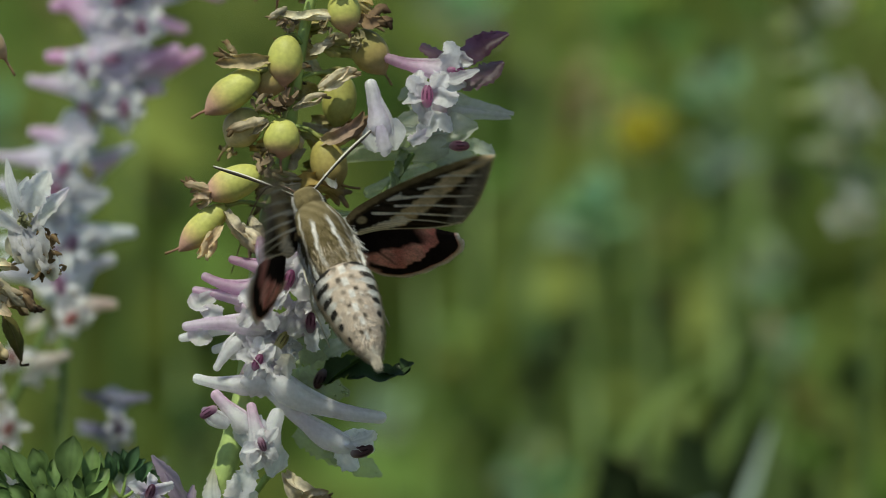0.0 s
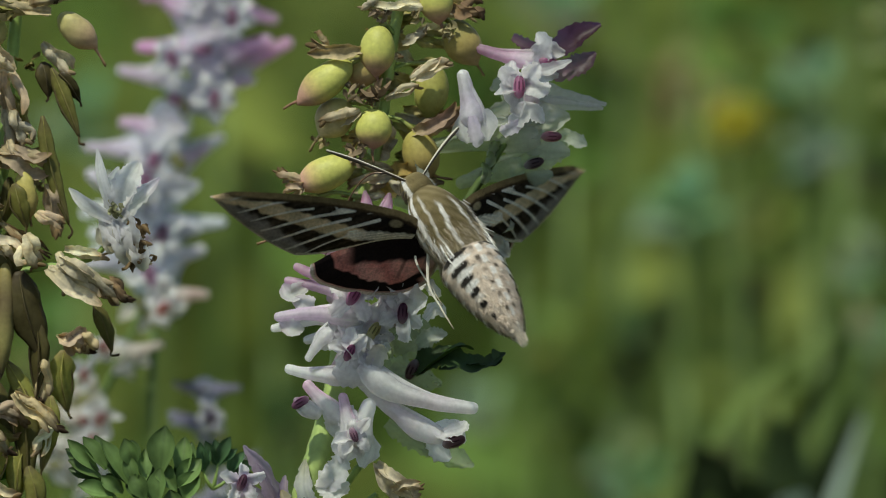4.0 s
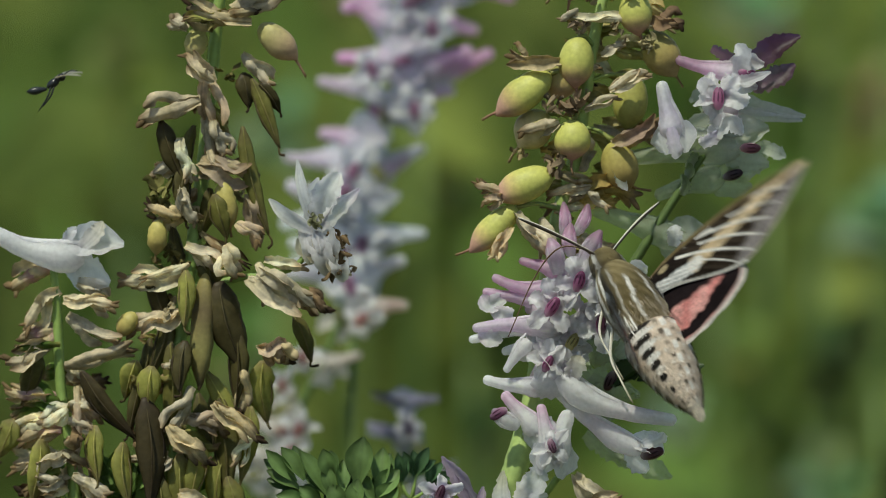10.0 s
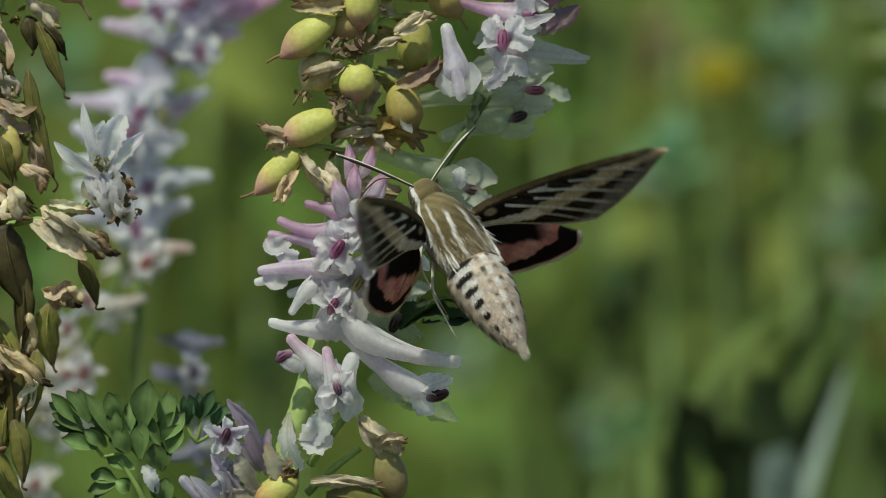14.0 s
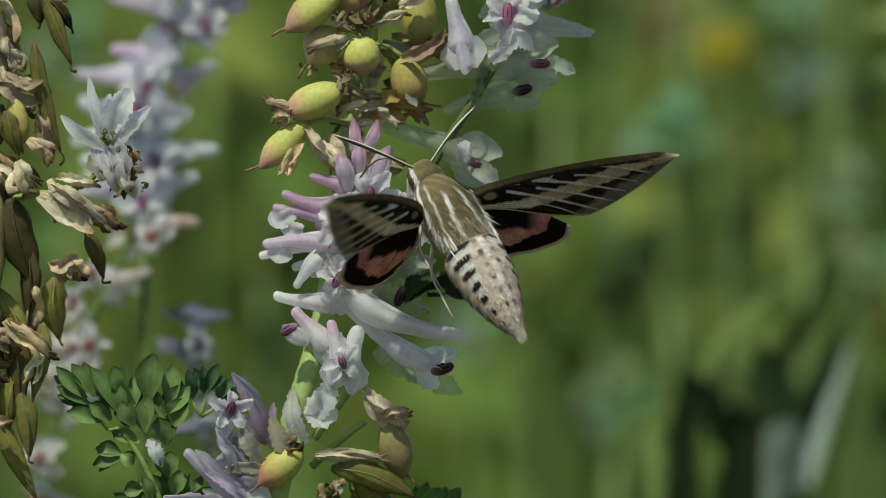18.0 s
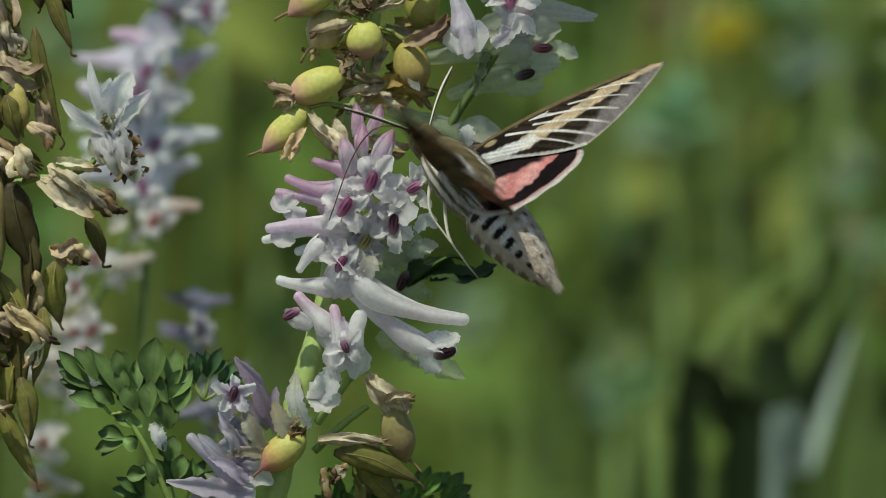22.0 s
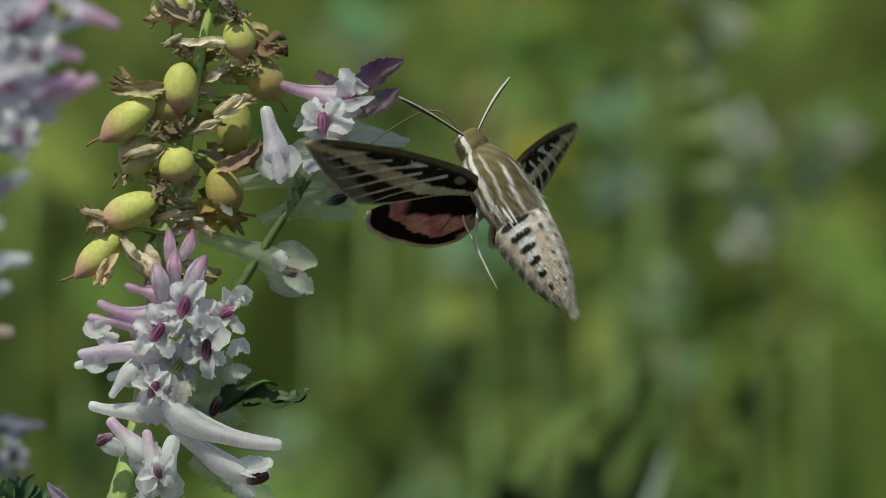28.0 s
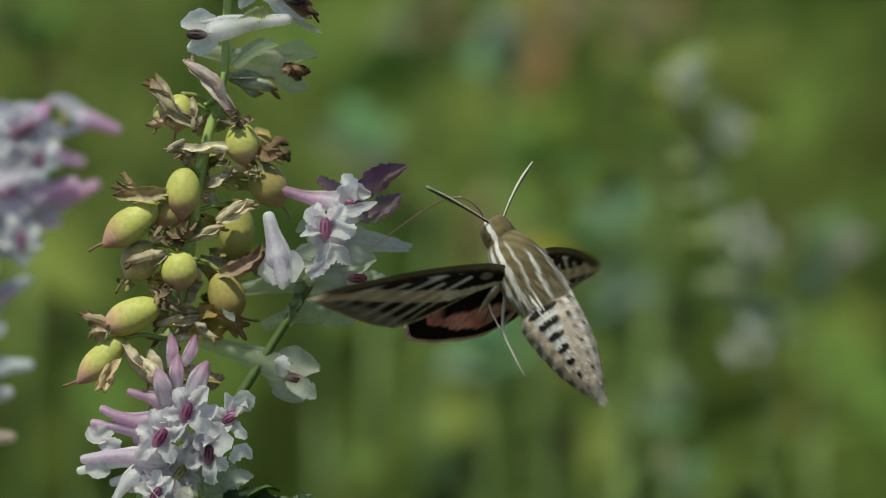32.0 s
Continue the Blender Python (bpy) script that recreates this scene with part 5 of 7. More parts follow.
moth_part("abdomen", fur_body(abdomen_ring, -3.4, -23.9, abdomen_tint, 150, 120, 6500, 0.75, 1.0, lambda s: -0.8 - 0.8 * s ** 2, 0.16), FUR, "tan fur with black and white spots")
head = moth_part("head", fur_body(head_ring, 13.0, 6.4, head_tint, 26, 44, 2600, 1.0, 0.92, None, 0.3), FUR)
for sx in (-1, 1):
    ball = Shape()
    egg(ball, (sx * 1.2 * MM, 10.2 * MM, -0.1 * MM), (sx * 3.2 * MM, 10.5 * MM, 0.1 * MM), 2.8 * MM, [(0.4, 0.3, 0.18), (0.4, 0.3, 0.18), (0.34, 0.26, 0.16), (0.06, 0.04, 0.03), (0.025, 0.02, 0.015)], 16, 18, 1, 1, face=(0, 0, 1))
    moth_part("eye", ball, HORN, "dark glossy eye")
    way = (-0.75, 0.64, 0.18) if sx < 0 else (0.88, 0.46, 0.06)
    ant = [(sx * 1.6 + way[0] * k, 12.0 + way[1] * k + 0.5 * math.sin(k * 0.2), 1.4 + way[2] * k) for k in (0, 5, 10, 15.5)]
    horn = limb("antenna", ant, [0.2, 0.22, 0.26, 0.32, 0.34, 0.12], [(0.05, 0.035, 0.025), (0.04, 0.03, 0.02)], "club-tipped antenna, white on one side")
    white = Shape()
    tube(white, [tuple((c + o) * MM for c, o in zip(p, (-sx * 0.06, 0.12, 0.14))) for p in ant], [r * MM for r in (0.08, 0.13, 0.17, 0.22, 0.22, 0.1)], [(0.7, 0.66, 0.56), (0.74, 0.7, 0.62)], 18, 7)
    part("white_side", white, FUR, horn, world_space=False)
    # tufts of white hair at the wing root
    tuft = Shape()
    for _ in range(130):
        a = np.array([sx * rnd(3.6, 5.0), rnd(-3.5, 4.5), rnd(0.6, 2.6)])
        b = a + np.array([sx * rnd(0.2, 1.5), rnd(-4.0, -1.0), rnd(-0.7, 0.5)])
        w = np.array([0, 0.13, 0.05])
        tuft.add(np.stack([a - w, a + w, b]) * MM, [(0, 1, 2)], np.array(WHITE_FUR) * rnd(0.75, 1.1))
    for _ in range(32):
        a = np.array([sx * rnd(3.4, 4.9), rnd(-6.0, 0.0), rnd(0.8, 2.9)])
        b = a + np.array([sx * rnd(-0.5, 0.7), rnd(-4.0, -2.0), rnd(-0.3, 0.6)])
        w = np.array([0.12, 0.0, 0.05])
        tuft.add(np.stack([a - w, a + w, b]) * MM, [(0, 1, 2)], np.array(WHITE_FUR) * rnd(0.8, 1.1))
    moth_part("wing_tuft", tuft, FUR, "white hair tuft")
    for k, (y0, x1, y1, z1, x2, y2, z2) in enumerate(((5.5, 4.6, 1.5, -6.5, 4.2, -8.0, -9.0), (2.0, 5.4, -4.0, -6.5, 5.6, -13.5, -8.5))):
        limb("leg", [(sx * 2.2, y0, -3.2), (sx * x1, y1, z1), (sx * (x1 + x2) / 2, (y1 + y2) / 2, (z1 + z2) / 2 - 0.4), (sx * x2, y2, z2)], [0.4, 0.28, 0.2, 0.17, 0.11], [(0.66, 0.61, 0.54), (0.78, 0.74, 0.68), (0.74, 0.7, 0.62), (0.3, 0.25, 0.18)], "thin pale leg", FUR)
proboscis = limb("proboscis", [(-0.5, 12.7, -1.0), (-0.7, 15.9, -0.3), (-2.2, 19.6, -2.0), (-6.2, 20.6, -7.1), (-14.0, 19.0, -15.5)], [0.2, 0.17, 0.15, 0.14, 0.1], [(0.1, 0.055, 0.03), (0.13, 0.07, 0.04)], "thin dark curved tongue")


def mirrored(sh):
    out = Shape()
    for v, c in zip(sh.v, sh.c):
        out.v.append(v * np.array([-1, 1, 1]))
        out.c.append(c)
    out.f, out.n = [f[::-1] for f in sh.f], sh.n
    return out


fore = wing_mesh(300, 130, 38, fore_lead, fore_trail, fore_up, fore_low, 0.9)
hind = wing_mesh(170, 90, 21, hind_lead, hind_trail, hind_up, hind_low, 0.7, True)
right_fore = moth_part("forewing", fore, SCALE, "dark brown wing with cream stripe and white veins")
left_fore = moth_part("forewing", mirrored(fore), SCALE, "dark brown wing with cream stripe and white veins")
right_hind = moth_part("hindwing", hind, HIND, "pink and black wing")
left_hind = moth_part("hindwing", mirrored(hind), HIND, "pink and black wing")


# ---- the small wasp that passes ----
wasp = tagged(new("black_wasp"), "small shiny black wasp flying past with trailing legs", "wasp")
wasp.empty_display_size = 0.004
JET = (0.012, 0.013, 0.016)


def wasp_part(name, sh, mat=HORN, label=""):
    sh.v = [1.35 * v for v in sh.v]
    return part(name, sh, mat, wasp, label, world_space=False)


sh = Shape()
tube(sh, [(-0.0024, 0, -0.0009), (-0.0012, 0, -0.0008), (0.0003, 0, -0.0005)], [0.0001, 0.00045, 0.00055, 0.0004, 0.00015], [JET, JET], 14, 10, rough=0.02, ribs=0.0)
wasp_part("abdomen", sh)
sh = Shape()
egg(sh, (0.0003, 0, -0.0004), (0.0019, 0, 0.0008), 0.0012, [JET, JET], 10, 10)
wasp_part("thorax", sh)
sh = Shape()
egg(sh, (0.0017, 0, 0.0008), (0.0027, 0, 0.0012), 0.0011, [JET, JET], 10, 10)
wasp_part("head", sh)
for sy in (-1, 1):
    sh = Shape()
    strip(sh, [(0.0013, sy * 0.0004, 0.0009), (0.003, sy * 0.0016, 0.0014), (0.0048, sy * 0.0026, 0.0014)], [0.0002, 0.0007, 0.0009, 0.0003], [(0.32, 0.34, 0.3), (0.4, 0.4, 0.36)], 8, 5, (0, 0, 1), 0.1, 0, 0, 0, 0.00002)
    wasp_part("wing", sh, SCALE, "smoky clear wing")
    sh = Shape()
    tube(sh, [(0.0025, sy * 0.0002, 0.0014), (0.0034, sy * 0.0005, 0.0019), (0.0042, sy * 0.0008, 0.0018)], [0.00006, 0.00006, 0.00004], [JET, JET], 8, 5)
    wasp_part("antenna", sh)
    for x0, x1, z1 in ((0.0012, -0.0002, -0.0028), (0.0008, -0.0008, -0.0034)):
        sh = Shape()
        tube(sh, [(x0, sy * 0.0004, -0.0002), ((x0 + x1) / 2 + 0.0003, sy * 0.0007, z1 * 0.5), (x1, sy * 0.0008, z1)], [0.0001, 0.00012, 0.00006], [JET, JET], 8, 5)
        wasp_part("leg", sh)


# ---- the meadow behind ----
def ground_sheet():
    sh = Shape()
    xs = np.concatenate([-np.geomspace(0.4, 600, 26)[::-1], np.linspace(-0.35, 0.35, 9), np.geomspace(0.4, 600, 26)])
    ys = np.concatenate([-np.geomspace(0.4, 600, 22)[::-1] - 0.6, np.linspace(-0.9, 0.9, 12), np.geomspace(1.0, 900, 40)])
    gx, gy = np.meshgrid(xs, ys, indexing="ij")
    near = np.exp(-np.hypot(gx, gy) / 30)
    gz = -0.012 + 0.012 * np.sin(gx * 3.1 + 1) * np.cos(gy * 2.3) * near
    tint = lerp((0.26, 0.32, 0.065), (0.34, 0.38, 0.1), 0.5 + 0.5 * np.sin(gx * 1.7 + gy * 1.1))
    # near ground, out of view, darkened: shade under the plants is put into its tint
    shaded_near = smoothstep(1.0, 0.2, gy + 0.25 * np.sin(gx * 1.9 + 0.7) + 0.2 * np.sin(gx * 4.3))
    tint = tint * (1 - shaded_near)[..., None] + lerp((0.075, 0.06, 0.03), (0.06, 0.07, 0.024), 0.5 + 0.5 * np.sin(gx * 2.3 + gy * 3.7)) * shaded_near[..., None]
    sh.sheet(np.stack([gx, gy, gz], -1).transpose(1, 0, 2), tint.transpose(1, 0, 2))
    return tagged(part("ground", sh, SOIL, world_space=False), "uneven meadow ground of soil and moss, darkened near the plants for shade", "ground", kind="structure")


ground_sheet()


def blade(sh, foot, height, width, lean, tint):
    """One upright leaf blade in world metres."""
    x, y = foot
    top = np.array([x + lean[0], y + lean[1], height])
    mid = np.array([x + lean[0] * 0.35, y + lean[1] * 0.35, height * 0.55])
    ang = rnd(0, 3.14)
    # foot at 0.7 of the tint: shade low in the grass is painted in
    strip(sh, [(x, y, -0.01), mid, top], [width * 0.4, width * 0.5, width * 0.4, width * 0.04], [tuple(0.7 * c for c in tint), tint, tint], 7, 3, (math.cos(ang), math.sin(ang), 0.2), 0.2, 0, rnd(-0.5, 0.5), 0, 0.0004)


def meadow():
    """Grass and leafy stalks far out of focus, one mass."""
    rng = random.Random(11)
    sh = Shape()
    tones = [(0.165, 0.24, 0.052), (0.2, 0.27, 0.066), (0.12, 0.185, 0.042), (0.235, 0.28, 0.07), (0.155, 0.25, 0.06), (0.21, 0.245, 0.068)]
    for _ in range(6500):
        y = 0.75 + 4.8 * rng.random() ** 1.2
        half = 0.16 + 0.11 * y
        c = np.array([rng.uniform(-half, half), y, rng.uniform(0.05, 0.62)])
        a = rng.uniform(0, 6.28)
        e = c + np.array([math.cos(a), math.sin(a), rng.uniform(-0.6, 0.9)]) * rng.uniform(0.02, 0.06)
        t = tones[int(rng.random() * 6)]
        # paler with distance: the far meadow's brighter, hazier light is put into the tint
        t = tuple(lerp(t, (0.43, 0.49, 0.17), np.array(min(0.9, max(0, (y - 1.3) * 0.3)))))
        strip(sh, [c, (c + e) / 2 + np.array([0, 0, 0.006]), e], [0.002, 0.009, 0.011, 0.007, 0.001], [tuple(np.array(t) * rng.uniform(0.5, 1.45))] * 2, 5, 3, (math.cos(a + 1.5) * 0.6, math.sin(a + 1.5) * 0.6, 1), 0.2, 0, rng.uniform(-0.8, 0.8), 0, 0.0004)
    for _ in range(650):
        y = 1.25 + 4.2 * rng.random() ** 1.4
        half = 0.16 + 0.11 * y
        x = rng.uniform(-half, half)
        t = tones[int(rng.random() * 6)]
        h = rng.uniform(0.18, 0.62) * (1 if y < 2.5 else 0.8)
        # blades too take the far brightness into their tint
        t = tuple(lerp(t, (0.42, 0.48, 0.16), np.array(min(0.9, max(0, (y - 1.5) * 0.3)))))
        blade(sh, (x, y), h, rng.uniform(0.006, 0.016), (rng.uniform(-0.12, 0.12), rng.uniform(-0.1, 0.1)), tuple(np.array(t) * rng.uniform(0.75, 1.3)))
    for _ in range(4200):
        y = rng.uniform(-1.6, 6.5)
        x = rng.uniform(-2.6, 2.6)
        if abs(x) < 0.2 + 0.12 * max(y, 0) and y > 0.4:
            continue
        h = rng.uniform(0.06, 0.2) if y < 0.8 else rng.uniform(0.15, 0.5)
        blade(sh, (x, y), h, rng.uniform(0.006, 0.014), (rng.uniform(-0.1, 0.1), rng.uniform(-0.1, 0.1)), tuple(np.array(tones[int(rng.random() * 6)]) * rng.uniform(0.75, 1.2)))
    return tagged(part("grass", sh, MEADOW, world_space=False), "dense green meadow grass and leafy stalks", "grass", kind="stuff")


meadow()


def blur_spike(name, label, axis, d, count, top_tint, low_tint, spread, length, width, foot_u, faces=0, eye=(0.3, 0.07, 0.22)):
    """A flowering spike out of focus: spurred flowers set all round a stem, some of them seen from the front."""
    ob = plant(name, label, "wildflower", foot_u, d)
    path = smooth_path([(*p, d + 20) for p in axis], 40)
    stem(ob, [tuple(path[i]) for i in range(0, 40, 5)] + [tuple(path[-1])], [4] + [6] * 8, tint=(0.13, 0.2, 0.06))
    for k in range(count):
        s = (k + rnd(0.2, 0.8)) / count
        c = path[int(s * 39)]
        side = random.choice((-1, 1, 0, 1, -1, -1))
        tint = tuple(lerp(top_tint, low_tint, np.array(min(1, max(0, s * 1.3 + rnd(-0.45, 0.2))))))
        wide = spread * (1.25 - 0.7 * s)
        cu, cv = c[0] + side * wide * rnd(0.1, 0.4), c[1] + rnd(-30, 30)
        way = side or random.choice((-1, 1)) * 0.4
        a = (cu + way * length * rnd(0.8, 1.4), cv - rnd(-0.3, 0.8) * length)
        flower(ob, a, (cu, cv), width * rnd(0.8, 1.2), d + rnd(-70, 60), (tint, tint, low_tint), rnd(-0.08, 0.14), True, k % 5 == 0, rnd(1.0, 1.4), eye, 0, lobe_tint=tuple(lerp(tint, low_tint, np.array(0.75))))
        if k % 3 == 1:
            petal(ob, [(cu, cv, d - 20), (cu + rnd(-20, 20), cv + rnd(-20, 20), d - 40), (cu + rnd(-50, 50), cv + rnd(-30, 40), d - 30)], rnd(20, 30), ((0.4, 0.42, 0.14), (0.5, 0.48, 0.2)), cup=rnd(0.2, 0.7), name="bract")
    for k in range(faces):
        s = (k + rnd(0.1, 0.9)) / faces
        c = path[int(s * 39)]
        rosy = tuple(lerp(top_tint, low_tint, np.array(min(1, max(0, s * 1.6 + rnd(-0.3, 0.4))))))
        open_flower(ob, c[0] + rnd(-0.42, 0.5) * spread * (1.2 - 0.6 * s), c[1] + rnd(-20, 20), width * rnd(1.1, 1.5), d - rnd(50, 110), rnd(-2.2, -0.6), (rosy, low_tint), eye, 4, (rnd(-30, 30), 15))
    return ob


back_spike = blur_spike("flower_spike", "tall pink and white fumewort spike standing behind", [(-258, -312), (-285, -225), (-320, -140), (-362, -35), (-378, 60), (-378, 150), (-395, 240)], 930, 25, (0.85, 0.55, 0.79), (0.88, 0.9, 0.96), 150, 80, 46, -430, 8, (0.42, 0.22, 0.36))
blur_spike("flower_spike", "white fumewort spike going over, in the grass behind", [(-400, 225), (-428, 310), (-462, 390), (-505, 470), (-535, 560), (-560, 650), (-590, 760)], 880, 11, (0.8, 0.66, 0.62), (0.84, 0.82, 0.8), 130, 60, 34, -640, 7, (0.42, 0.16, 0.14))
blur_spike("lilac_spike", "small blue-lilac fumewort spike behind the cut leaf", [(-300, 425), (-298, 480), (-285, 545), (-270, 640)], 950, 8, (0.34, 0.3, 0.46), (0.5, 0.5, 0.66), 45, 52, 24, -260, 3, (0.1, 0.04, 0.12))
blur_spike("flower_spike", "distant pale fumewort spike in the meadow", [(925, -400), (940, -300), (957, -190), (978, -80), (1004, 20), (1032, 115)], 3000, 14, (0.62, 0.66, 0.1), (0.56, 0.64, 0.4), 105, 50, 32, 1085, 5, (0.4, 0.4, 0.2))


def daisy(u, v, d, size, tint, name, label):
    ob = plant(name, label, "wildflower", u + 20, d)
    stem(ob, [(u, v, d), (u + 8, v + 300, d)], [3, 4], tint=(0.12, 0.18, 0.05))
    for k in range(9):
        a = k * 0.698
        sh = Shape()
        strip(sh, [(u, v, d - 20), (u + math.cos(a) * size * 0.5, v + math.sin(a) * size * 0.42, d - 30), (u + math.cos(a) * size, v + math.sin(a) * size * 0.85, d - 10)], [size * 0.1, size * 0.3, size * 0.34, size * 0.1], [tint, tint], 6, 3)
        part("petal", sh, PETAL, ob)
    hub = Shape()
    egg(hub, (u, v, d - 50), (u, v, d), size * 0.5, [tint, tuple(0.7 * c for c in tint)], 6, 10)
    part("flower_head", hub, PETAL, ob)


daisy(636, -47, 3600, 56, (0.72, 0.66, 0.05), "yellow_flower", "small bright yellow meadow flower")


def broad_plant(name, label, u, d, blades_of):
    ob = plant(name, label, "plant", u, d)
    foot = foot_of(ob)
    for pts, width, tint, face in blades_of:
        sh = Shape()
        strip(sh, [(foot[0], foot[1], foot[2])] + [(*p, d) if len(p) == 2 else p for p in pts], [width * 0.2, width * 0.3, width * 0.5, width * 0.5, width * 0.35, width * 0.05], [tint, tint, tint], 14, 7, face, 0.08, 0.05, 0.1, 0, 4)
        part("leaf", sh, MEADOW, ob)
    return ob


# SHADY is the leafy green scaled down, with shade put into the colour
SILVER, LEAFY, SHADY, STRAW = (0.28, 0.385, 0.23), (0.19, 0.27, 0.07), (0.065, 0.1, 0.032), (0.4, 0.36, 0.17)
# near-black tints put shade into these leaves; the thin bright blade is a lit rim
broad_plant("broad_leaf_plant", "broad leaves tinted dark green for shade, beside a silvery blade", 700, 2500, [
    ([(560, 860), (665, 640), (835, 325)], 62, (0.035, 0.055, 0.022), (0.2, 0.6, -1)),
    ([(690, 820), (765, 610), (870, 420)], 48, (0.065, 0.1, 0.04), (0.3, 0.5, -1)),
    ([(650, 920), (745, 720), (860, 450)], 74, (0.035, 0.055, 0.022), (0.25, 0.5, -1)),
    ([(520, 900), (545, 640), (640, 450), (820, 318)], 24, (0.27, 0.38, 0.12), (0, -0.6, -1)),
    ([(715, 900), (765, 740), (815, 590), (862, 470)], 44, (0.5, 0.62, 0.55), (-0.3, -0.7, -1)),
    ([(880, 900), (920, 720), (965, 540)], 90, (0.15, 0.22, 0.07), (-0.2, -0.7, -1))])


def leafy_stalk(label, u, v, size, d, tint, leaves=7):
    """A thin stalk in the meadow with a loose tuft of rounded leaves."""
    ob = plant("meadow_stalk", label, "plant", u + rnd(-30, 30), d, "leafy stalks in the meadow")
    stem(ob, [(u, v, d), (u + rnd(-15, 15), v + 300, d)], [5, 8], tint=(0.16, 0.24, 0.07))
    for k in range(leaves):
        a = k * 6.28 / leaves + rnd(-0.4, 0.4)
        ln = size * rnd(0.7, 1.25)
        sh = Shape()
        strip(sh, [(u, v + rnd(-0.2, 0.6) * size, d), (u + math.cos(a) * ln * 0.5, v + math.sin(a) * ln * 0.55, d - rnd(10, 60)), (u + math.cos(a) * ln, v + math.sin(a) * ln * 1.1, d + rnd(-60, 60))],
              [size * 0.08, size * 0.32, size * 0.38, size * 0.26, size * 0.03], [tuple(c * rnd(0.75, 1.2) for c in tint)] * 2, 9, 5, (rnd(-0.5, 0.5), -0.7, -0.9), 0.2, 0.1, rnd(-0.5, 0.5), 0.1, 4)
        part("leaf", sh, MEADOW, ob)
    return ob


for u, v, size, d, tone in (
        (536, 98, 80, 4200, 0), (326, -255, 80, 4600, 0), (764, -120, 62, 4200, 0), (775, 0, 66, 4200, 0), (855, 205, 60, 4000, 0), (880, 330, 55, 3800, 0), (430, 560, 70, 4400, 0), (-520, -40, 80, 4600, 0), (1130, -60, 80, 4300, 0), (180, 470, 60, 4500, 0), (560, -420, 70, 4800, 0),
        (640, -235, 95, 5200, 1), (690, 120, 55, 4600, 1), (500, 300, 60, 4600, 2), (330, 60, 70, 5000, 1), (1120, 250, 90, 4800, 1), (930, 480, 80, 4400, 1), (290, 330, 70, 4600, 1), (-270, -430, 90, 5000, 1), (820, -330, 80, 5200, 1), (-620, 330, 90, 4400, 1), (-120, 300, 70, 4600, 1), (600, 680, 80, 4200, 1), (1060, 640, 90, 4200, 1), (-800, -150, 90, 4600, 1),
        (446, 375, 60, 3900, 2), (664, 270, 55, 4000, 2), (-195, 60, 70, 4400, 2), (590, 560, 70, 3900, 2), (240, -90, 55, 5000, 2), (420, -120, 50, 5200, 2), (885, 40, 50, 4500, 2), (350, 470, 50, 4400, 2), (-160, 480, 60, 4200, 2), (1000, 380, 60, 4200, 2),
        (640, -470, 110, 5600, 3), (840, -520, 110, 5600, 3), (430, -500, 90, 5400, 3), (540, -110, 70, 5400, 3), (-380, -300, 70, 5000, 3)):
    leafy_stalk(("silvery-green leafy stalk deep in the meadow", "yellow-green leafy stalk deep in the meadow", "leafy stalk deep in the meadow, tinted dark green for shade", "straw-coloured dry stalk deep in the meadow")[tone], u, v, size, d, (SILVER, LEAFY, SHADY, STRAW)[tone])


# ---- what moves ----
def hover(u, v, rx, ry, rz, d=-150):
    return Matrix.Translation(spot(u, v, d)) @ BASIS.to_4x4() @ pose(0, 0, 0, rx, ry, rz)


def wing(side, rx, ry, rz):
    return pose(side * 0.0045, 0.004, 0.0015, rx, ry, rz)


def hind_rows(side, rows):
    """The hindwing follows its forewing, and swings back from it while the wings are raised."""
    out = []
    for t, m in rows:
        turn = m.to_euler()
        pitch = abs(math.degrees(turn.x))
        raised = float(max(smoothstep(18, 42, abs(math.degrees(turn.y))) * smoothstep(45, 65, pitch), smoothstep(62, 74, pitch)))
        out.append((t, m @ pose(0, 0, -0.0007, 0, 0, -side * 13 * raised)))
    return out


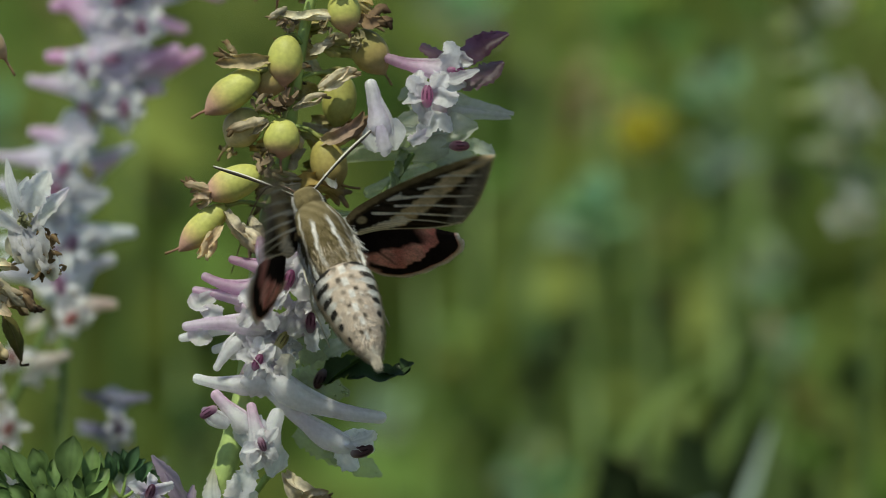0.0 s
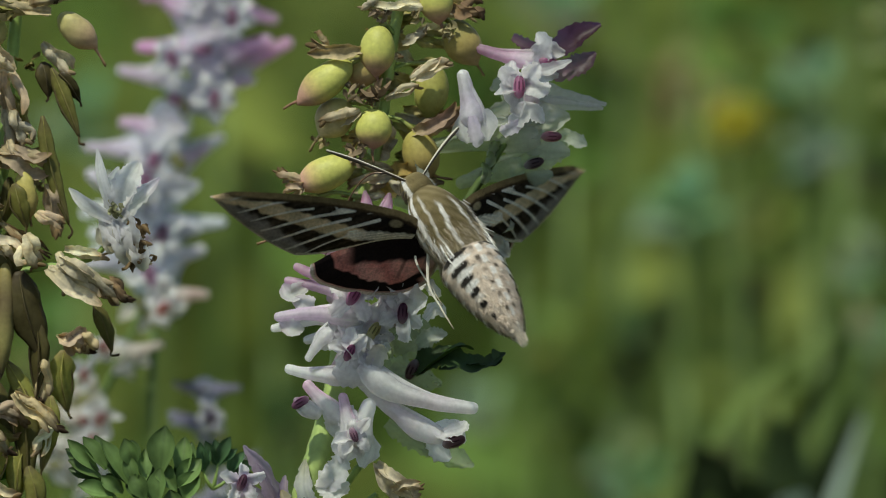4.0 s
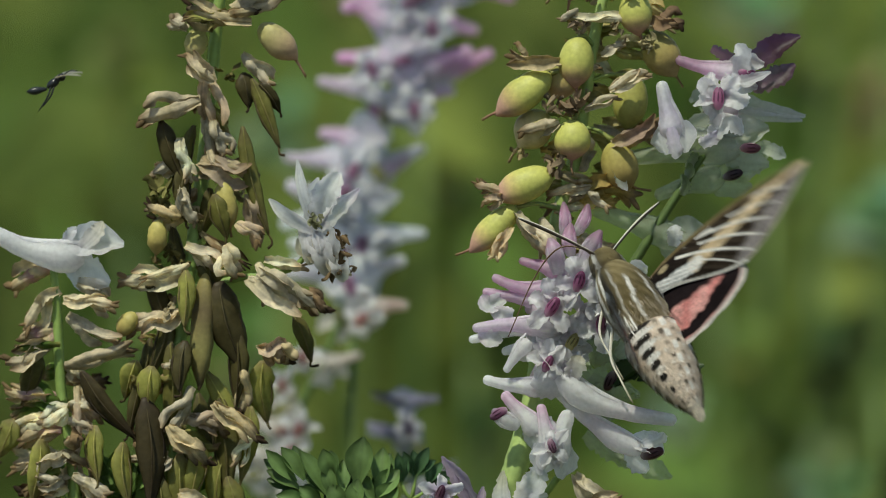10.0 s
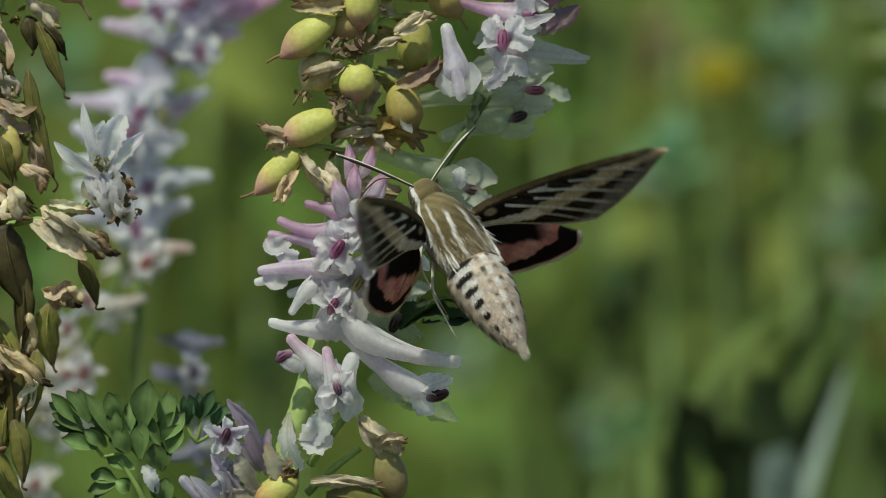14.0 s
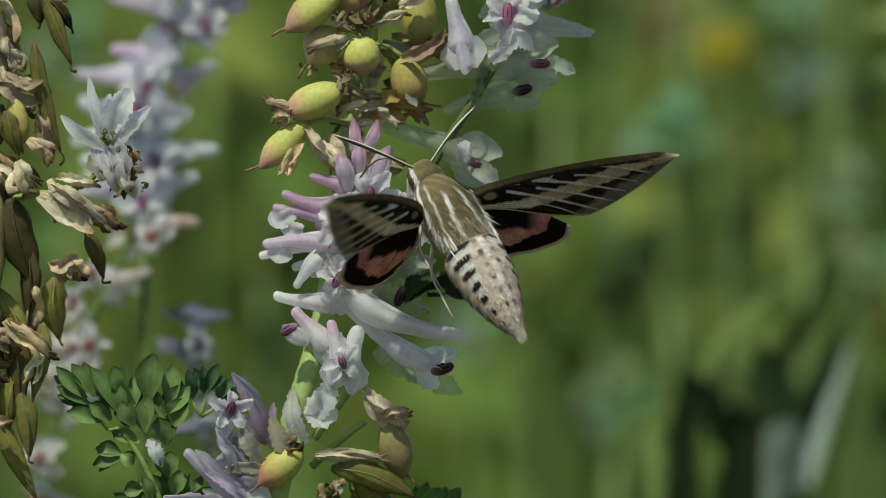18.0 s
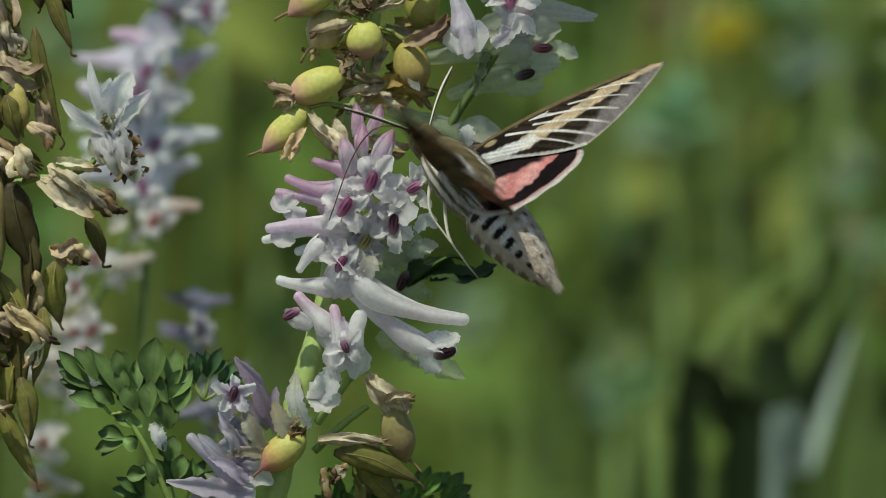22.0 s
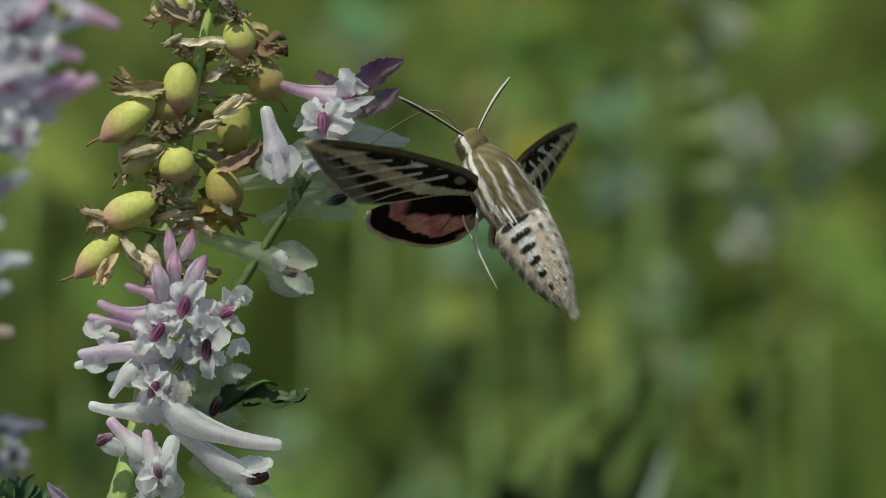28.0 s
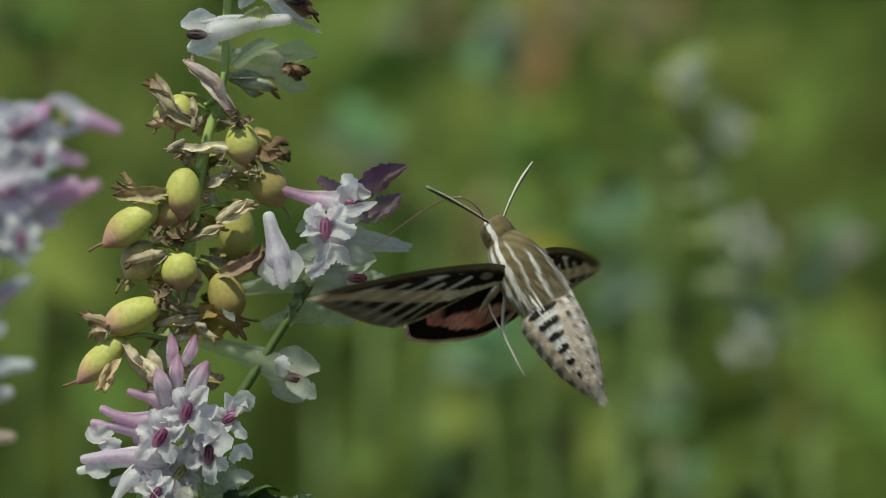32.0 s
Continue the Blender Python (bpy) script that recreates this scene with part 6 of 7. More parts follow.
def motions():
    walk(wasp, [(t, Matrix.Translation(spot(u - 18, v, -40)) @ pose(0, 0, 0, rx, ry, 0)) for t, u, v, rx, ry in (
        (0, -3000, -200, 0, 0), (9.3, -1500, -90, 0, 0), (9.7, -996, -79, 0, 4), (9.8, -972, -93, 0, 2), (9.9, -941, -112, 0, 0), (10, -923, -133, 0, 0),
        (10.1, -905, -153, 0, 6), (10.2, -883, -175, 0, 10), (10.3, -869, -199, 0, 4), (10.4, -862, -219, 0, 0), (10.8, -1200, -420, 0, 0), (32, -4000, -700, 0, 0))])
    walk(moth, [
        (0, hover(78, 163, 55.7, -19.6, 7.2)), (0.5, hover(94, 166, 45.9, -19.9, 13.7)), (1, hover(65, 141, 42.9, -10.1, 19)),
        (1.5, hover(34, 144, 38.1, -6.6, 17.6)), (2, hover(85, 156, 38.6, -13.1, 19.8)), (2.5, hover(110, 162, 34.8, -17.1, 20.6)),
        (3, hover(128, 153, 44.2, -13.2, 24.6)), (3.5, hover(132, 148, 48.6, -15.8, 28.2)), (5.5, hover(107, 163, 50.3, -17.8, 35.4)),
        (6, hover(105, 222, 42.6, -9.6, 30.7)), (6.5, hover(135, 227, 45.5, -9.9, 25.6)), (7, hover(135, 233, 53.8, -11, 22.1)),
        (7.5, hover(160, 239, 63.6, -23, 34)), (8, hover(120, 255, 45.1, -13.2, 33.1)), (8.5, hover(102, 225, 52.7, -23, 35.2)),
        (9, hover(125, 245, 47, -20.2, 27.7)), (9.5, hover(126, 232, 47.7, -18.9, 30.3)), (10, hover(106, 260, 47.7, -12.5, 30.6)),
        (10.5, hover(128, 231, 59.6, -18.3, 31.8)), (11, hover(142, 272, 69.2, -17.8, 29.1)), (11.5, hover(146, 245, 52.8, -17.6, 27.4)),
        (12, hover(147, 239, 60.9, -15.1, 29.5)), (12.5, hover(148, 246, 58.9, -23.3, 33.5)), (13, hover(168, 242, 59.1, -20.1, 34.1)),
        (13.5, hover(172, 242, 52.6, -17.1, 31)), (15.5, hover(154, 269, 53.6, -16.9, 29)), (16, hover(158, 272, 55.6, -14.8, 28.3)),
        (16.5, hover(148, 272, 51.6, -16.5, 27.8)), (17, hover(153, 263, 51.8, -13.4, 27)), (17.5, hover(154, 269, 52.1, -18.5, 28.6)),
        (18, hover(158, 260, 54.1, -17.4, 28.7)), (18.5, hover(157, 257, 52.9, -19.6, 29.1)), (19, hover(170, 253, 51.4, -17.4, 28.1)),
        (19.5, hover(167, 261, 54.1, -13.8, 34.1)), (20, hover(143, 248, 48, -20.8, 42.9)), (20.5, hover(145, 258, 53.6, -12.4, 41.8)),
        (21, hover(169, 251, 51.4, -20.4, 47.3)), (21.5, hover(168, 237, 43.2, -13.7, 40.6)), (22, hover(175, 217, 49.5, -22, 48)),
        (22.5, hover(267, 123, 45.4, -17, 45.4)), (23, hover(285, 123, 42.8, -26.6, 54.9)), (23.5, hover(294, 92, 40.1, -21.9, 45)),
        (24, hover(303, 111, 52.1, -25.4, 46.9)), (24.5, hover(365, 91, 44.6, -9.8, 35.8)), (25, hover(428, 79, 53.5, -22.9, 45.4)),
        (25.5, hover(497, 65, 58.5, -18.5, 45.6)), (26, hover(535, 56, 50.8, -23.7, 49.5)), (26.5, hover(598, 66, 47.1, -14, 42.3)),
        (28.5, hover(568, -5, 59.5, -16.4, 46.6)), (29, hover(607, -20, 56, -19.5, 47.6)), (29.5, hover(608, -36, 43.5, -21.5, 46)),
        (30, hover(605, -40, 53.2, -21.9, 48.6)), (30.5, hover(604, -4, 53.8, -21.3, 48.4)), (31, hover(629, -20, 53.6, -21.5, 48.5)),
        (31.5, hover(654, 19, 48.7, -25.3, 50.4)), (32, hover(615, -17, 59.2, -16.7, 46.6)),
    ])
    left_fore_rows = [
        (0, wing(-1, 109.5, 76.6, 66.1)), (0.067, wing(-1, -175.4, 71.1, 139)), (0.2, wing(-1, 62.1, 49.6, 12)), (0.3, wing(-1, 75, 41.5, 9.7)),
        (0.4, wing(-1, 69.9, 35, 3.4)), (0.5, wing(-1, 63.1, 28.2, -2)), (0.6, wing(-1, 66.4, 18.7, -11.8)), (0.7, wing(-1, 71.2, 9.7, -21.9)),
        (0.8, wing(-1, 70.9, 4.7, -25.7)), (0.9, wing(-1, 64.3, 3.2, -22.9)), (1, wing(-1, 57.7, 1.9, -20)), (1.1, wing(-1, 34, -0.8, -21.4)),
        (1.2, wing(-1, 16.3, 5.6, -20.4)), (1.3, wing(-1, -0.9, 21, -17.3)), (1.4, wing(-1, -26.9, 47.1, -13.8)), (1.5, wing(-1, 25, 58.1, 23)),
        (1.6, wing(-1, 76.8, 59.1, 35.3)), (1.7, wing(-1, 60, 50.9, 12.1)), (1.8, wing(-1, 68, 33.3, 1.9)), (1.9, wing(-1, 72.7, 7.6, -24.5)),
        (2, wing(-1, 60.9, 4.2, -21.7)), (2.1, wing(-1, 1, 19, -18)), (2.15, wing(-1, -16.4, 42.9, 4)), (2.2, wing(-1, -24.4, 70.6, 28.3)),
        (2.25, wing(-1, 19, 61, 25.3)), (2.3, wing(-1, 54.1, 54.3, 12.1)), (2.4, wing(-1, 63.3, 27.3, -3)), (2.5, wing(-1, 57.7, 1.9, -20)),
        (2.6, wing(-1, 8.1, 12.3, -20.3)), (2.65, wing(-1, -16.8, 36.4, 1.3)), (2.7, wing(-1, -40.2, 66.4, 14.5)), (2.75, wing(-1, 13.4, 62.1, 21.1)),
        (2.8, wing(-1, 58.7, 57.1, 18.3)), (2.9, wing(-1, 68, 33.3, 1.9)), (3, wing(-1, 54.8, -6, -20.5)), (3.1, wing(-1, 44.9, 0.5, -20.9)),
        (3.2, wing(-1, 19.9, 2.8, -20.7)), (3.3, wing(-1, -0.3, 20.3, -17.5)), (3.4, wing(-1, -30.5, 50.5, -10.9)), (3.5, wing(-1, -40.3, 71, 23.7)),
        (3.55, wing(-1, 26.4, 66.2, 38.2)), (3.6, wing(-1, 76.8, 59.1, 35.3)), (3.7, wing(-1, 51.8, 55.5, 11.9)), (3.8, wing(-1, 76.8, 40.3, 9.2)),
        (3.9, wing(-1, 63.1, 28.2, -2)), (4, wing(-1, 74.2, 5.6, -27)), (4.1, wing(-1, 57.7, 1.9, -20)), (4.2, wing(-1, 25.7, -1.9, -21.7)),
        (4.3, wing(-1, 6.1, 13.9, -20.4)), (4.4, wing(-1, -28.5, 48.5, -14.1)), (4.5, wing(-1, -40.3, 71, 23.7)), (4.55, wing(-1, 26.4, 66.2, 38.2)),
        (4.6, wing(-1, 76.8, 59.1, 35.3)), (4.7, wing(-1, 51.8, 55.5, 11.9)), (4.8, wing(-1, 76.8, 40.3, 9.2)), (4.9, wing(-1, 63.1, 28.2, -2)),
        (5, wing(-1, 74.2, 5.6, -27)), (5.1, wing(-1, 57.7, 1.9, -20)), (5.2, wing(-1, 25.7, -1.9, -21.7)), (5.3, wing(-1, 6.1, 13.9, -20.4)),
        (5.4, wing(-1, -28.5, 48.5, -14.1)), (5.5, wing(-1, -40.3, 71, 23.7)), (5.6, wing(-1, -8, 69.6, 32.6)), (5.7, wing(-1, 23.9, 66.5, 38)),
        (5.8, wing(-1, 51.4, 62.7, 38.5)), (5.933, wing(-1, 61.5, 41.6, 23.3)), (6, wing(-1, 76.8, 59.1, 35.3)), (6.067, wing(-1, 116, 71.8, 71.3)),
        (6.2, wing(-1, 60.5, 50.6, 12.1)), (6.3, wing(-1, 74.1, 42, 10)), (6.4, wing(-1, 70.2, 35.3, 3.6)), (6.5, wing(-1, 63.1, 28.2, -2)),
        (6.6, wing(-1, 64.5, 23.4, -6.9)), (6.7, wing(-1, 66.4, 18.7, -11.8)), (6.8, wing(-1, 68.6, 14.1, -16.8)), (6.9, wing(-1, 71.2, 9.7, -21.9)),
        (7, wing(-1, 71.5, -7.9, -16.9)), (7.1, wing(-1, 62, 2.7, -21.9)), (7.2, wing(-1, 42.3, 0.2, -21.1)), (7.3, wing(-1, 21.4, 1.5, -20.9)),
        (7.4, wing(-1, 6.9, 13.2, -20.3)), (7.5, wing(-1, 18, 23.6, -17)), (7.6, wing(-1, -26.9, 47.1, -13.8)), (7.7, wing(-1, -32.7, 53, -7)),
        (7.8, wing(-1, -36.9, 58.8, 2)), (7.9, wing(-1, -39.8, 64.9, 12)), (8, wing(-1, -40.3, 71, 23.7)), (8.1, wing(-1, 38.3, 64.6, 38.8)),
        (8.2, wing(-1, 71.4, 58.9, 30.2)), (8.3, wing(-1, 56.4, 56.6, 16.1)), (8.4, wing(-1, 62.6, 49.3, 12)), (8.5, wing(-1, 69.9, 46.5, 19.1)),
        (8.6, wing(-1, 72.2, 36.9, 5.3)), (8.7, wing(-1, 68, 33.3, 1.9)), (8.8, wing(-1, 64.2, 29.5, -1.1)), (8.9, wing(-1, 64.5, 23.4, -6.9)),
        (9, wing(-1, 74.2, 5.6, -27)), (9.1, wing(-1, 72.5, 5.2, -26.4)), (9.2, wing(-1, 62.6, 2.8, -22.2)), (9.3, wing(-1, 48.1, 0.9, -20.7)),
        (9.4, wing(-1, 28.9, -1.5, -21.6)), (9.5, wing(-1, 25.7, -1.9, -21.7)), (9.6, wing(-1, 7.3, 12.9, -20.3)), (9.7, wing(-1, -6.2, 26.5, -15.5)),
        (9.8, wing(-1, -21.5, 42.2, -13.3)), (9.933, wing(-1, 13.5, 34.4, 14.5)), (10, wing(-1, 25, 58.1, 23)), (10.07, wing(-1, 73.1, 77.2, 68.4)),
        (10.2, wing(-1, 0.3, 69, 34.4)), (10.3, wing(-1, 38.3, 64.6, 38.8)), (10.4, wing(-1, 68.5, 60.3, 36.7)), (10.5, wing(-1, 76.8, 59.1, 35.3)),
        (10.6, wing(-1, 57.3, 56.8, 17)), (10.7, wing(-1, 60.5, 50.6, 12.1)), (10.8, wing(-1, 74.1, 42, 10)), (10.9, wing(-1, 70.2, 35.3, 3.6)),
        (11, wing(-1, 58.4, 26, -8.3)), (11.1, wing(-1, 71.2, 9.7, -21.9)), (11.2, wing(-1, 64.3, 3.2, -22.9)), (11.3, wing(-1, 44.9, 0.5, -20.9)),
        (11.4, wing(-1, 21.8, 1.2, -21)), (11.5, wing(-1, 6.1, 13.9, -20.4)), (11.6, wing(-1, -32.3, 52.6, -7.7)), (11.7, wing(-1, 13.6, 67.7, 36.8)),
        (11.8, wing(-1, 61.2, 57.6, 20.6)), (11.9, wing(-1, 72.3, 43.2, 10.4)), (12, wing(-1, 63.1, 28.2, -2)), (12.1, wing(-1, 71.2, 9.7, -21.9)),
        (12.2, wing(-1, 64.3, 3.2, -22.9)), (12.3, wing(-1, 44.9, 0.5, -20.9)), (12.4, wing(-1, 21.8, 1.2, -21)), (12.5, wing(-1, 6.1, 13.9, -20.4)),
        (12.6, wing(-1, -20.7, 41.5, -13.3)), (12.7, wing(-1, -38.4, 61.6, 6.5)), (12.8, wing(-1, 13.6, 67.7, 36.8)), (12.93, wing(-1, 46.8, 35.8, 8.3)),
        (13, wing(-1, 51.8, 55.5, 11.9)), (13.07, wing(-1, 67.3, 74.6, 26.1)), (13.2, wing(-1, 64.5, 23.4, -6.9)), (13.3, wing(-1, 69.2, 4.3, -25)),
        (13.4, wing(-1, 44.9, 0.5, -20.9)), (13.5, wing(-1, 25.7, -1.9, -21.7)), (13.6, wing(-1, -10.2, 30.8, -14.4)), (13.7, wing(-1, -37.1, 59.3, 2.7)),
        (13.8, wing(-1, 26.4, 66.2, 38.2)), (13.9, wing(-1, 63.7, 58, 22.9)), (14, wing(-1, 65.1, 47.8, 11.7)), (14.1, wing(-1, 69.3, 34.5, 3)),
        (14.2, wing(-1, 67.5, 16.4, -14.3)), (14.3, wing(-1, 66, 3.5, -23.7)), (14.4, wing(-1, 41.7, 0.1, -21.1)), (14.5, wing(-1, 16, 5.9, -20.3)),
        (14.6, wing(-1, -10.2, 30.8, -14.4)), (14.7, wing(-1, -37.1, 59.3, 2.7)), (14.8, wing(-1, 26.4, 66.2, 38.2)), (14.9, wing(-1, 63.7, 58, 22.9)),
        (15, wing(-1, 65.1, 47.8, 11.7)), (15.1, wing(-1, 69.3, 34.5, 3)), (15.2, wing(-1, 67.5, 16.4, -14.3)), (15.3, wing(-1, 66, 3.5, -23.7)),
        (15.4, wing(-1, 41.7, 0.1, -21.1)), (15.5, wing(-1, 25.7, -1.9, -21.7)), (15.6, wing(-1, -13.6, 34.3, -13.8)), (15.7, wing(-1, -39.5, 64, 10.3)),
        (15.75, wing(-1, 11.4, 65.5, 25.7)), (15.8, wing(-1, 59.4, 61.6, 37.8)), (15.93, wing(-1, 65.1, 35, 15.9)), (16, wing(-1, 69.9, 46.5, 19.1)),
        (16.07, wing(-1, 77.2, 57.6, 24.8)), (16.2, wing(-1, 71.2, 9.7, -21.9)), (16.3, wing(-1, 62.6, 2.8, -22.2)), (16.4, wing(-1, 38.5, -0.3, -21.3)),
        (16.5, wing(-1, 25.7, -1.9, -21.7)), (16.6, wing(-1, -13.6, 34.3, -13.8)), (16.7, wing(-1, -39.5, 64, 10.3)), (16.75, wing(-1, 11.4, 65.5, 25.7)),
        (16.8, wing(-1, 59.4, 61.6, 37.8)), (16.93, wing(-1, 76.9, 33.3, 13.1)), (17, wing(-1, 79.3, 41.1, 14.6)), (17.07, wing(-1, 82.4, 48.8, 16.7)),
        (17.2, wing(-1, 74.2, 5.6, -27)), (17.3, wing(-1, 57.7, 1.9, -20)), (17.4, wing(-1, 25.7, -1.9, -21.7)), (17.5, wing(-1, 6.1, 13.9, -20.4)),
        (17.6, wing(-1, -28.5, 48.5, -14.1)), (17.7, wing(-1, -40.3, 71, 23.7)), (17.75, wing(-1, 26.4, 66.2, 38.2)), (17.8, wing(-1, 76.8, 59.1, 35.3)),
        (17.9, wing(-1, 51.8, 55.5, 11.9)), (18, wing(-1, 76.8, 40.3, 9.2)), (18.1, wing(-1, 64, 24.9, -5.4)), (18.2, wing(-1, 69.6, 4.4, -25.2)),
        (18.3, wing(-1, 44.2, 0.4, -21)), (18.4, wing(-1, 14.8, 6.9, -20.3)), (18.5, wing(-1, 18, 23.6, -17)), (18.55, wing(-1, -8.3, 40, -1.4)),
        (18.6, wing(-1, -37.9, 60.7, 4.9)), (18.7, wing(-1, 16.2, 67.4, 37.1)), (18.8, wing(-1, 69.3, 58.7, 28.2)), (18.9, wing(-1, 55.8, 53.3, 12.2)),
        (19, wing(-1, 81.4, 39.6, 12.4)), (19.1, wing(-1, 69.3, 34.5, 3)), (19.2, wing(-1, 63.1, 28.2, -2)), (19.3, wing(-1, 67.5, 16.4, -14.3)),
        (19.4, wing(-1, 74.2, 5.6, -27)), (19.5, wing(-1, 54.8, -6, -20.5)), (19.6, wing(-1, 39.7, -0.1, -21.2)), (19.7, wing(-1, 13.6, 7.8, -20.2)),
        (19.8, wing(-1, -16.4, 37.2, -13.5)), (19.93, wing(-1, 31.3, 51.4, 7.7)), (20, wing(-1, 36.2, 66.2, 12)), (20.07, wing(-1, 54.9, 80.4, 30.1)),
        (20.2, wing(-1, 59.5, 51.2, 12.2)), (20.3, wing(-1, 76.5, 40.1, 8.9)), (20.4, wing(-1, 65.9, 31.3, 0.2)), (20.5, wing(-1, 74.2, 5.6, -27)),
        (20.6, wing(-1, 64, 3.1, -22.8)), (20.7, wing(-1, 34, -0.8, -21.4)), (20.8, wing(-1, 8.9, 11.7, -20.2)), (20.87, wing(-1, -21, 35.6, -3.6)),
        (20.93, wing(-1, -58.3, 63.9, -4.2)), (21, wing(-1, -60.2, 71.9, -6)), (21.07, wing(-1, -64.9, 79.8, -10.6)), (21.13, wing(-1, 19.5, 66.5, 24.7)),
        (21.2, wing(-1, 59, 51.5, 12.2)), (21.3, wing(-1, 71.6, 36.4, 4.8)), (21.4, wing(-1, 66.6, 18.2, -12.3)), (21.5, wing(-1, 54.8, -6, -20.5)),
        (21.6, wing(-1, 49.4, 1, -20.6)), (21.7, wing(-1, 25.3, -1.6, -21.6)), (21.8, wing(-1, 10.5, 10.4, -20.2)), (21.93, wing(-1, -23.1, 29, -10.6)),
        (22, wing(-1, -28.5, 48.5, -14.1)), (22.07, wing(-1, -41.1, 67.5, -24.9)), (22.2, wing(-1, 61.7, 57.7, 21.1)), (22.3, wing(-1, 70.4, 44.4, 10.8)),
        (22.4, wing(-1, 64.7, 30, -0.7)), (22.5, wing(-1, 76.7, -21.4, -20)), (22.6, wing(-1, 62, 2.7, -21.9)), (22.7, wing(-1, 42.3, 0.2, -21.1)),
        (22.8, wing(-1, 21.4, 1.5, -20.9)), (22.93, wing(-1, 25.1, -0.5, -15.6)), (23, wing(-1, 18, 23.6, -17)), (23.07, wing(-1, 7.5, 47.1, -23.3)),
        (23.2, wing(-1, 70.9, 58.8, 29.7)), (23.3, wing(-1, 64.6, 48.1, 11.8)), (23.4, wing(-1, 66.2, 31.6, 0.4)), (23.5, wing(-1, 76.7, -21.4, -20)),
        (23.6, wing(-1, 64.3, 3.2, -22.9)), (23.7, wing(-1, 51.3, 1.2, -20.5)), (23.8, wing(-1, 32.1, -1.1, -21.5)), (23.93, wing(-1, 8.9, 6.3, -19.9)),
        (24, wing(-1, 6.1, 13.9, -20.4)), (24.07, wing(-1, 3.1, 21.3, -21.3)), (24.2, wing(-1, 59.4, 61.6, 37.8)), (24.3, wing(-1, 57.4, 52.4, 12.2)),
        (24.4, wing(-1, 68, 33.3, 1.9)), (24.5, wing(-1, 76.7, -21.4, -20)), (24.6, wing(-1, 66, 3.5, -23.7)), (24.7, wing(-1, 57.7, 1.9, -20)),
        (24.8, wing(-1, 41.7, 0.1, -21.1)), (24.9, wing(-1, 25.7, -1.9, -21.7)), (25, wing(-1, 25.7, -1.9, -21.7)), (25.1, wing(-1, 6.1, 13.9, -20.4)),
        (25.2, wing(-1, -10.2, 30.8, -14.4)), (25.3, wing(-1, -28.5, 48.5, -14.1)), (25.4, wing(-1, -37.1, 59.3, 2.7)), (25.5, wing(-1, -40.3, 71, 23.7)),
        (25.55, wing(-1, 20.7, 64.9, 32.9)), (25.6, wing(-1, 67.8, 58.5, 26.8)), (25.7, wing(-1, 69.5, 45, 11)), (25.8, wing(-1, 63.2, 27.7, -2.5)),
        (25.9, wing(-1, 68.3, 4.1, -24.6)), (26, wing(-1, 49.2, -20.7, -45)), (26.1, wing(-1, 15.6, 6.2, -20.3)), (26.2, wing(-1, -4.8, 25.1, -15.9)),
        (26.3, wing(-1, -31.6, 51.7, -9)), (26.4, wing(-1, -40.4, 70.6, 22.7)), (26.45, wing(-1, -0.5, 67.7, 19.1)), (26.5, wing(-1, 36.2, 66.2, 12)),
        (26.6, wing(-1, 57.3, 56.8, 17)), (26.7, wing(-1, 70.4, 44.4, 10.8)), (26.8, wing(-1, 66.9, 32.3, 1)), (26.9, wing(-1, 69.1, 13.2, -17.8)),
        (27, wing(-1, 64.3, 3.2, -22.9)), (27.1, wing(-1, 39.7, -0.1, -21.2)), (27.2, wing(-1, 15.6, 6.2, -20.3)), (27.3, wing(-1, -9.5, 30, -14.6)),
        (27.4, wing(-1, -36.3, 57.9, 0.6)), (27.5, wing(-1, 13.6, 67.7, 36.8)), (27.6, wing(-1, 67.2, 58.5, 26.3)), (27.7, wing(-1, 60.5, 50.6, 12.1)),
        (27.8, wing(-1, 72.5, 37.2, 5.5)), (27.9, wing(-1, 64.9, 22.5, -7.9)), (28, wing(-1, 70.9, 4.7, -25.7)), (28.1, wing(-1, 52.6, 1.4, -20.4)),
        (28.2, wing(-1, 23.4, -0.1, -21.2)), (28.3, wing(-1, 3.6, 16.4, -19.2)), (28.4, wing(-1, -29.3, 49.3, -12.8)), (28.5, wing(-1, -40.3, 71, 23.7)),
        (28.55, wing(-1, 26.4, 66.2, 38.2)), (28.6, wing(-1, 76.8, 59.1, 35.3)), (28.7, wing(-1, 51.8, 55.5, 11.9)), (28.8, wing(-1, 76.8, 40.3, 9.2)),
        (28.9, wing(-1, 63.1, 28.2, -2)), (29, wing(-1, 76.7, -21.4, -20)), (29.1, wing(-1, 57.7, 1.9, -20)), (29.2, wing(-1, 25.7, -1.9, -21.7)),
        (29.3, wing(-1, 6.1, 13.9, -20.4)), (29.4, wing(-1, -28.5, 48.5, -14.1)), (29.5, wing(-1, -40.3, 71, 23.7)), (29.55, wing(-1, 26.4, 66.2, 38.2)),
        (29.6, wing(-1, 76.8, 59.1, 35.3)), (29.7, wing(-1, 51.8, 55.5, 11.9)), (29.8, wing(-1, 76.8, 40.3, 9.2)), (29.9, wing(-1, 63.1, 28.2, -2)),
        (30, wing(-1, 77.5, -18.5, -24.6)), (30.1, wing(-1, 57.7, 1.9, -20)), (30.2, wing(-1, 25.7, -1.9, -21.7)), (30.3, wing(-1, 6.1, 13.9, -20.4)),
        (30.4, wing(-1, -28.5, 48.5, -14.1)), (30.5, wing(-1, -40.3, 71, 23.7)), (30.55, wing(-1, 26.4, 66.2, 38.2)), (30.6, wing(-1, 76.8, 59.1, 35.3)),
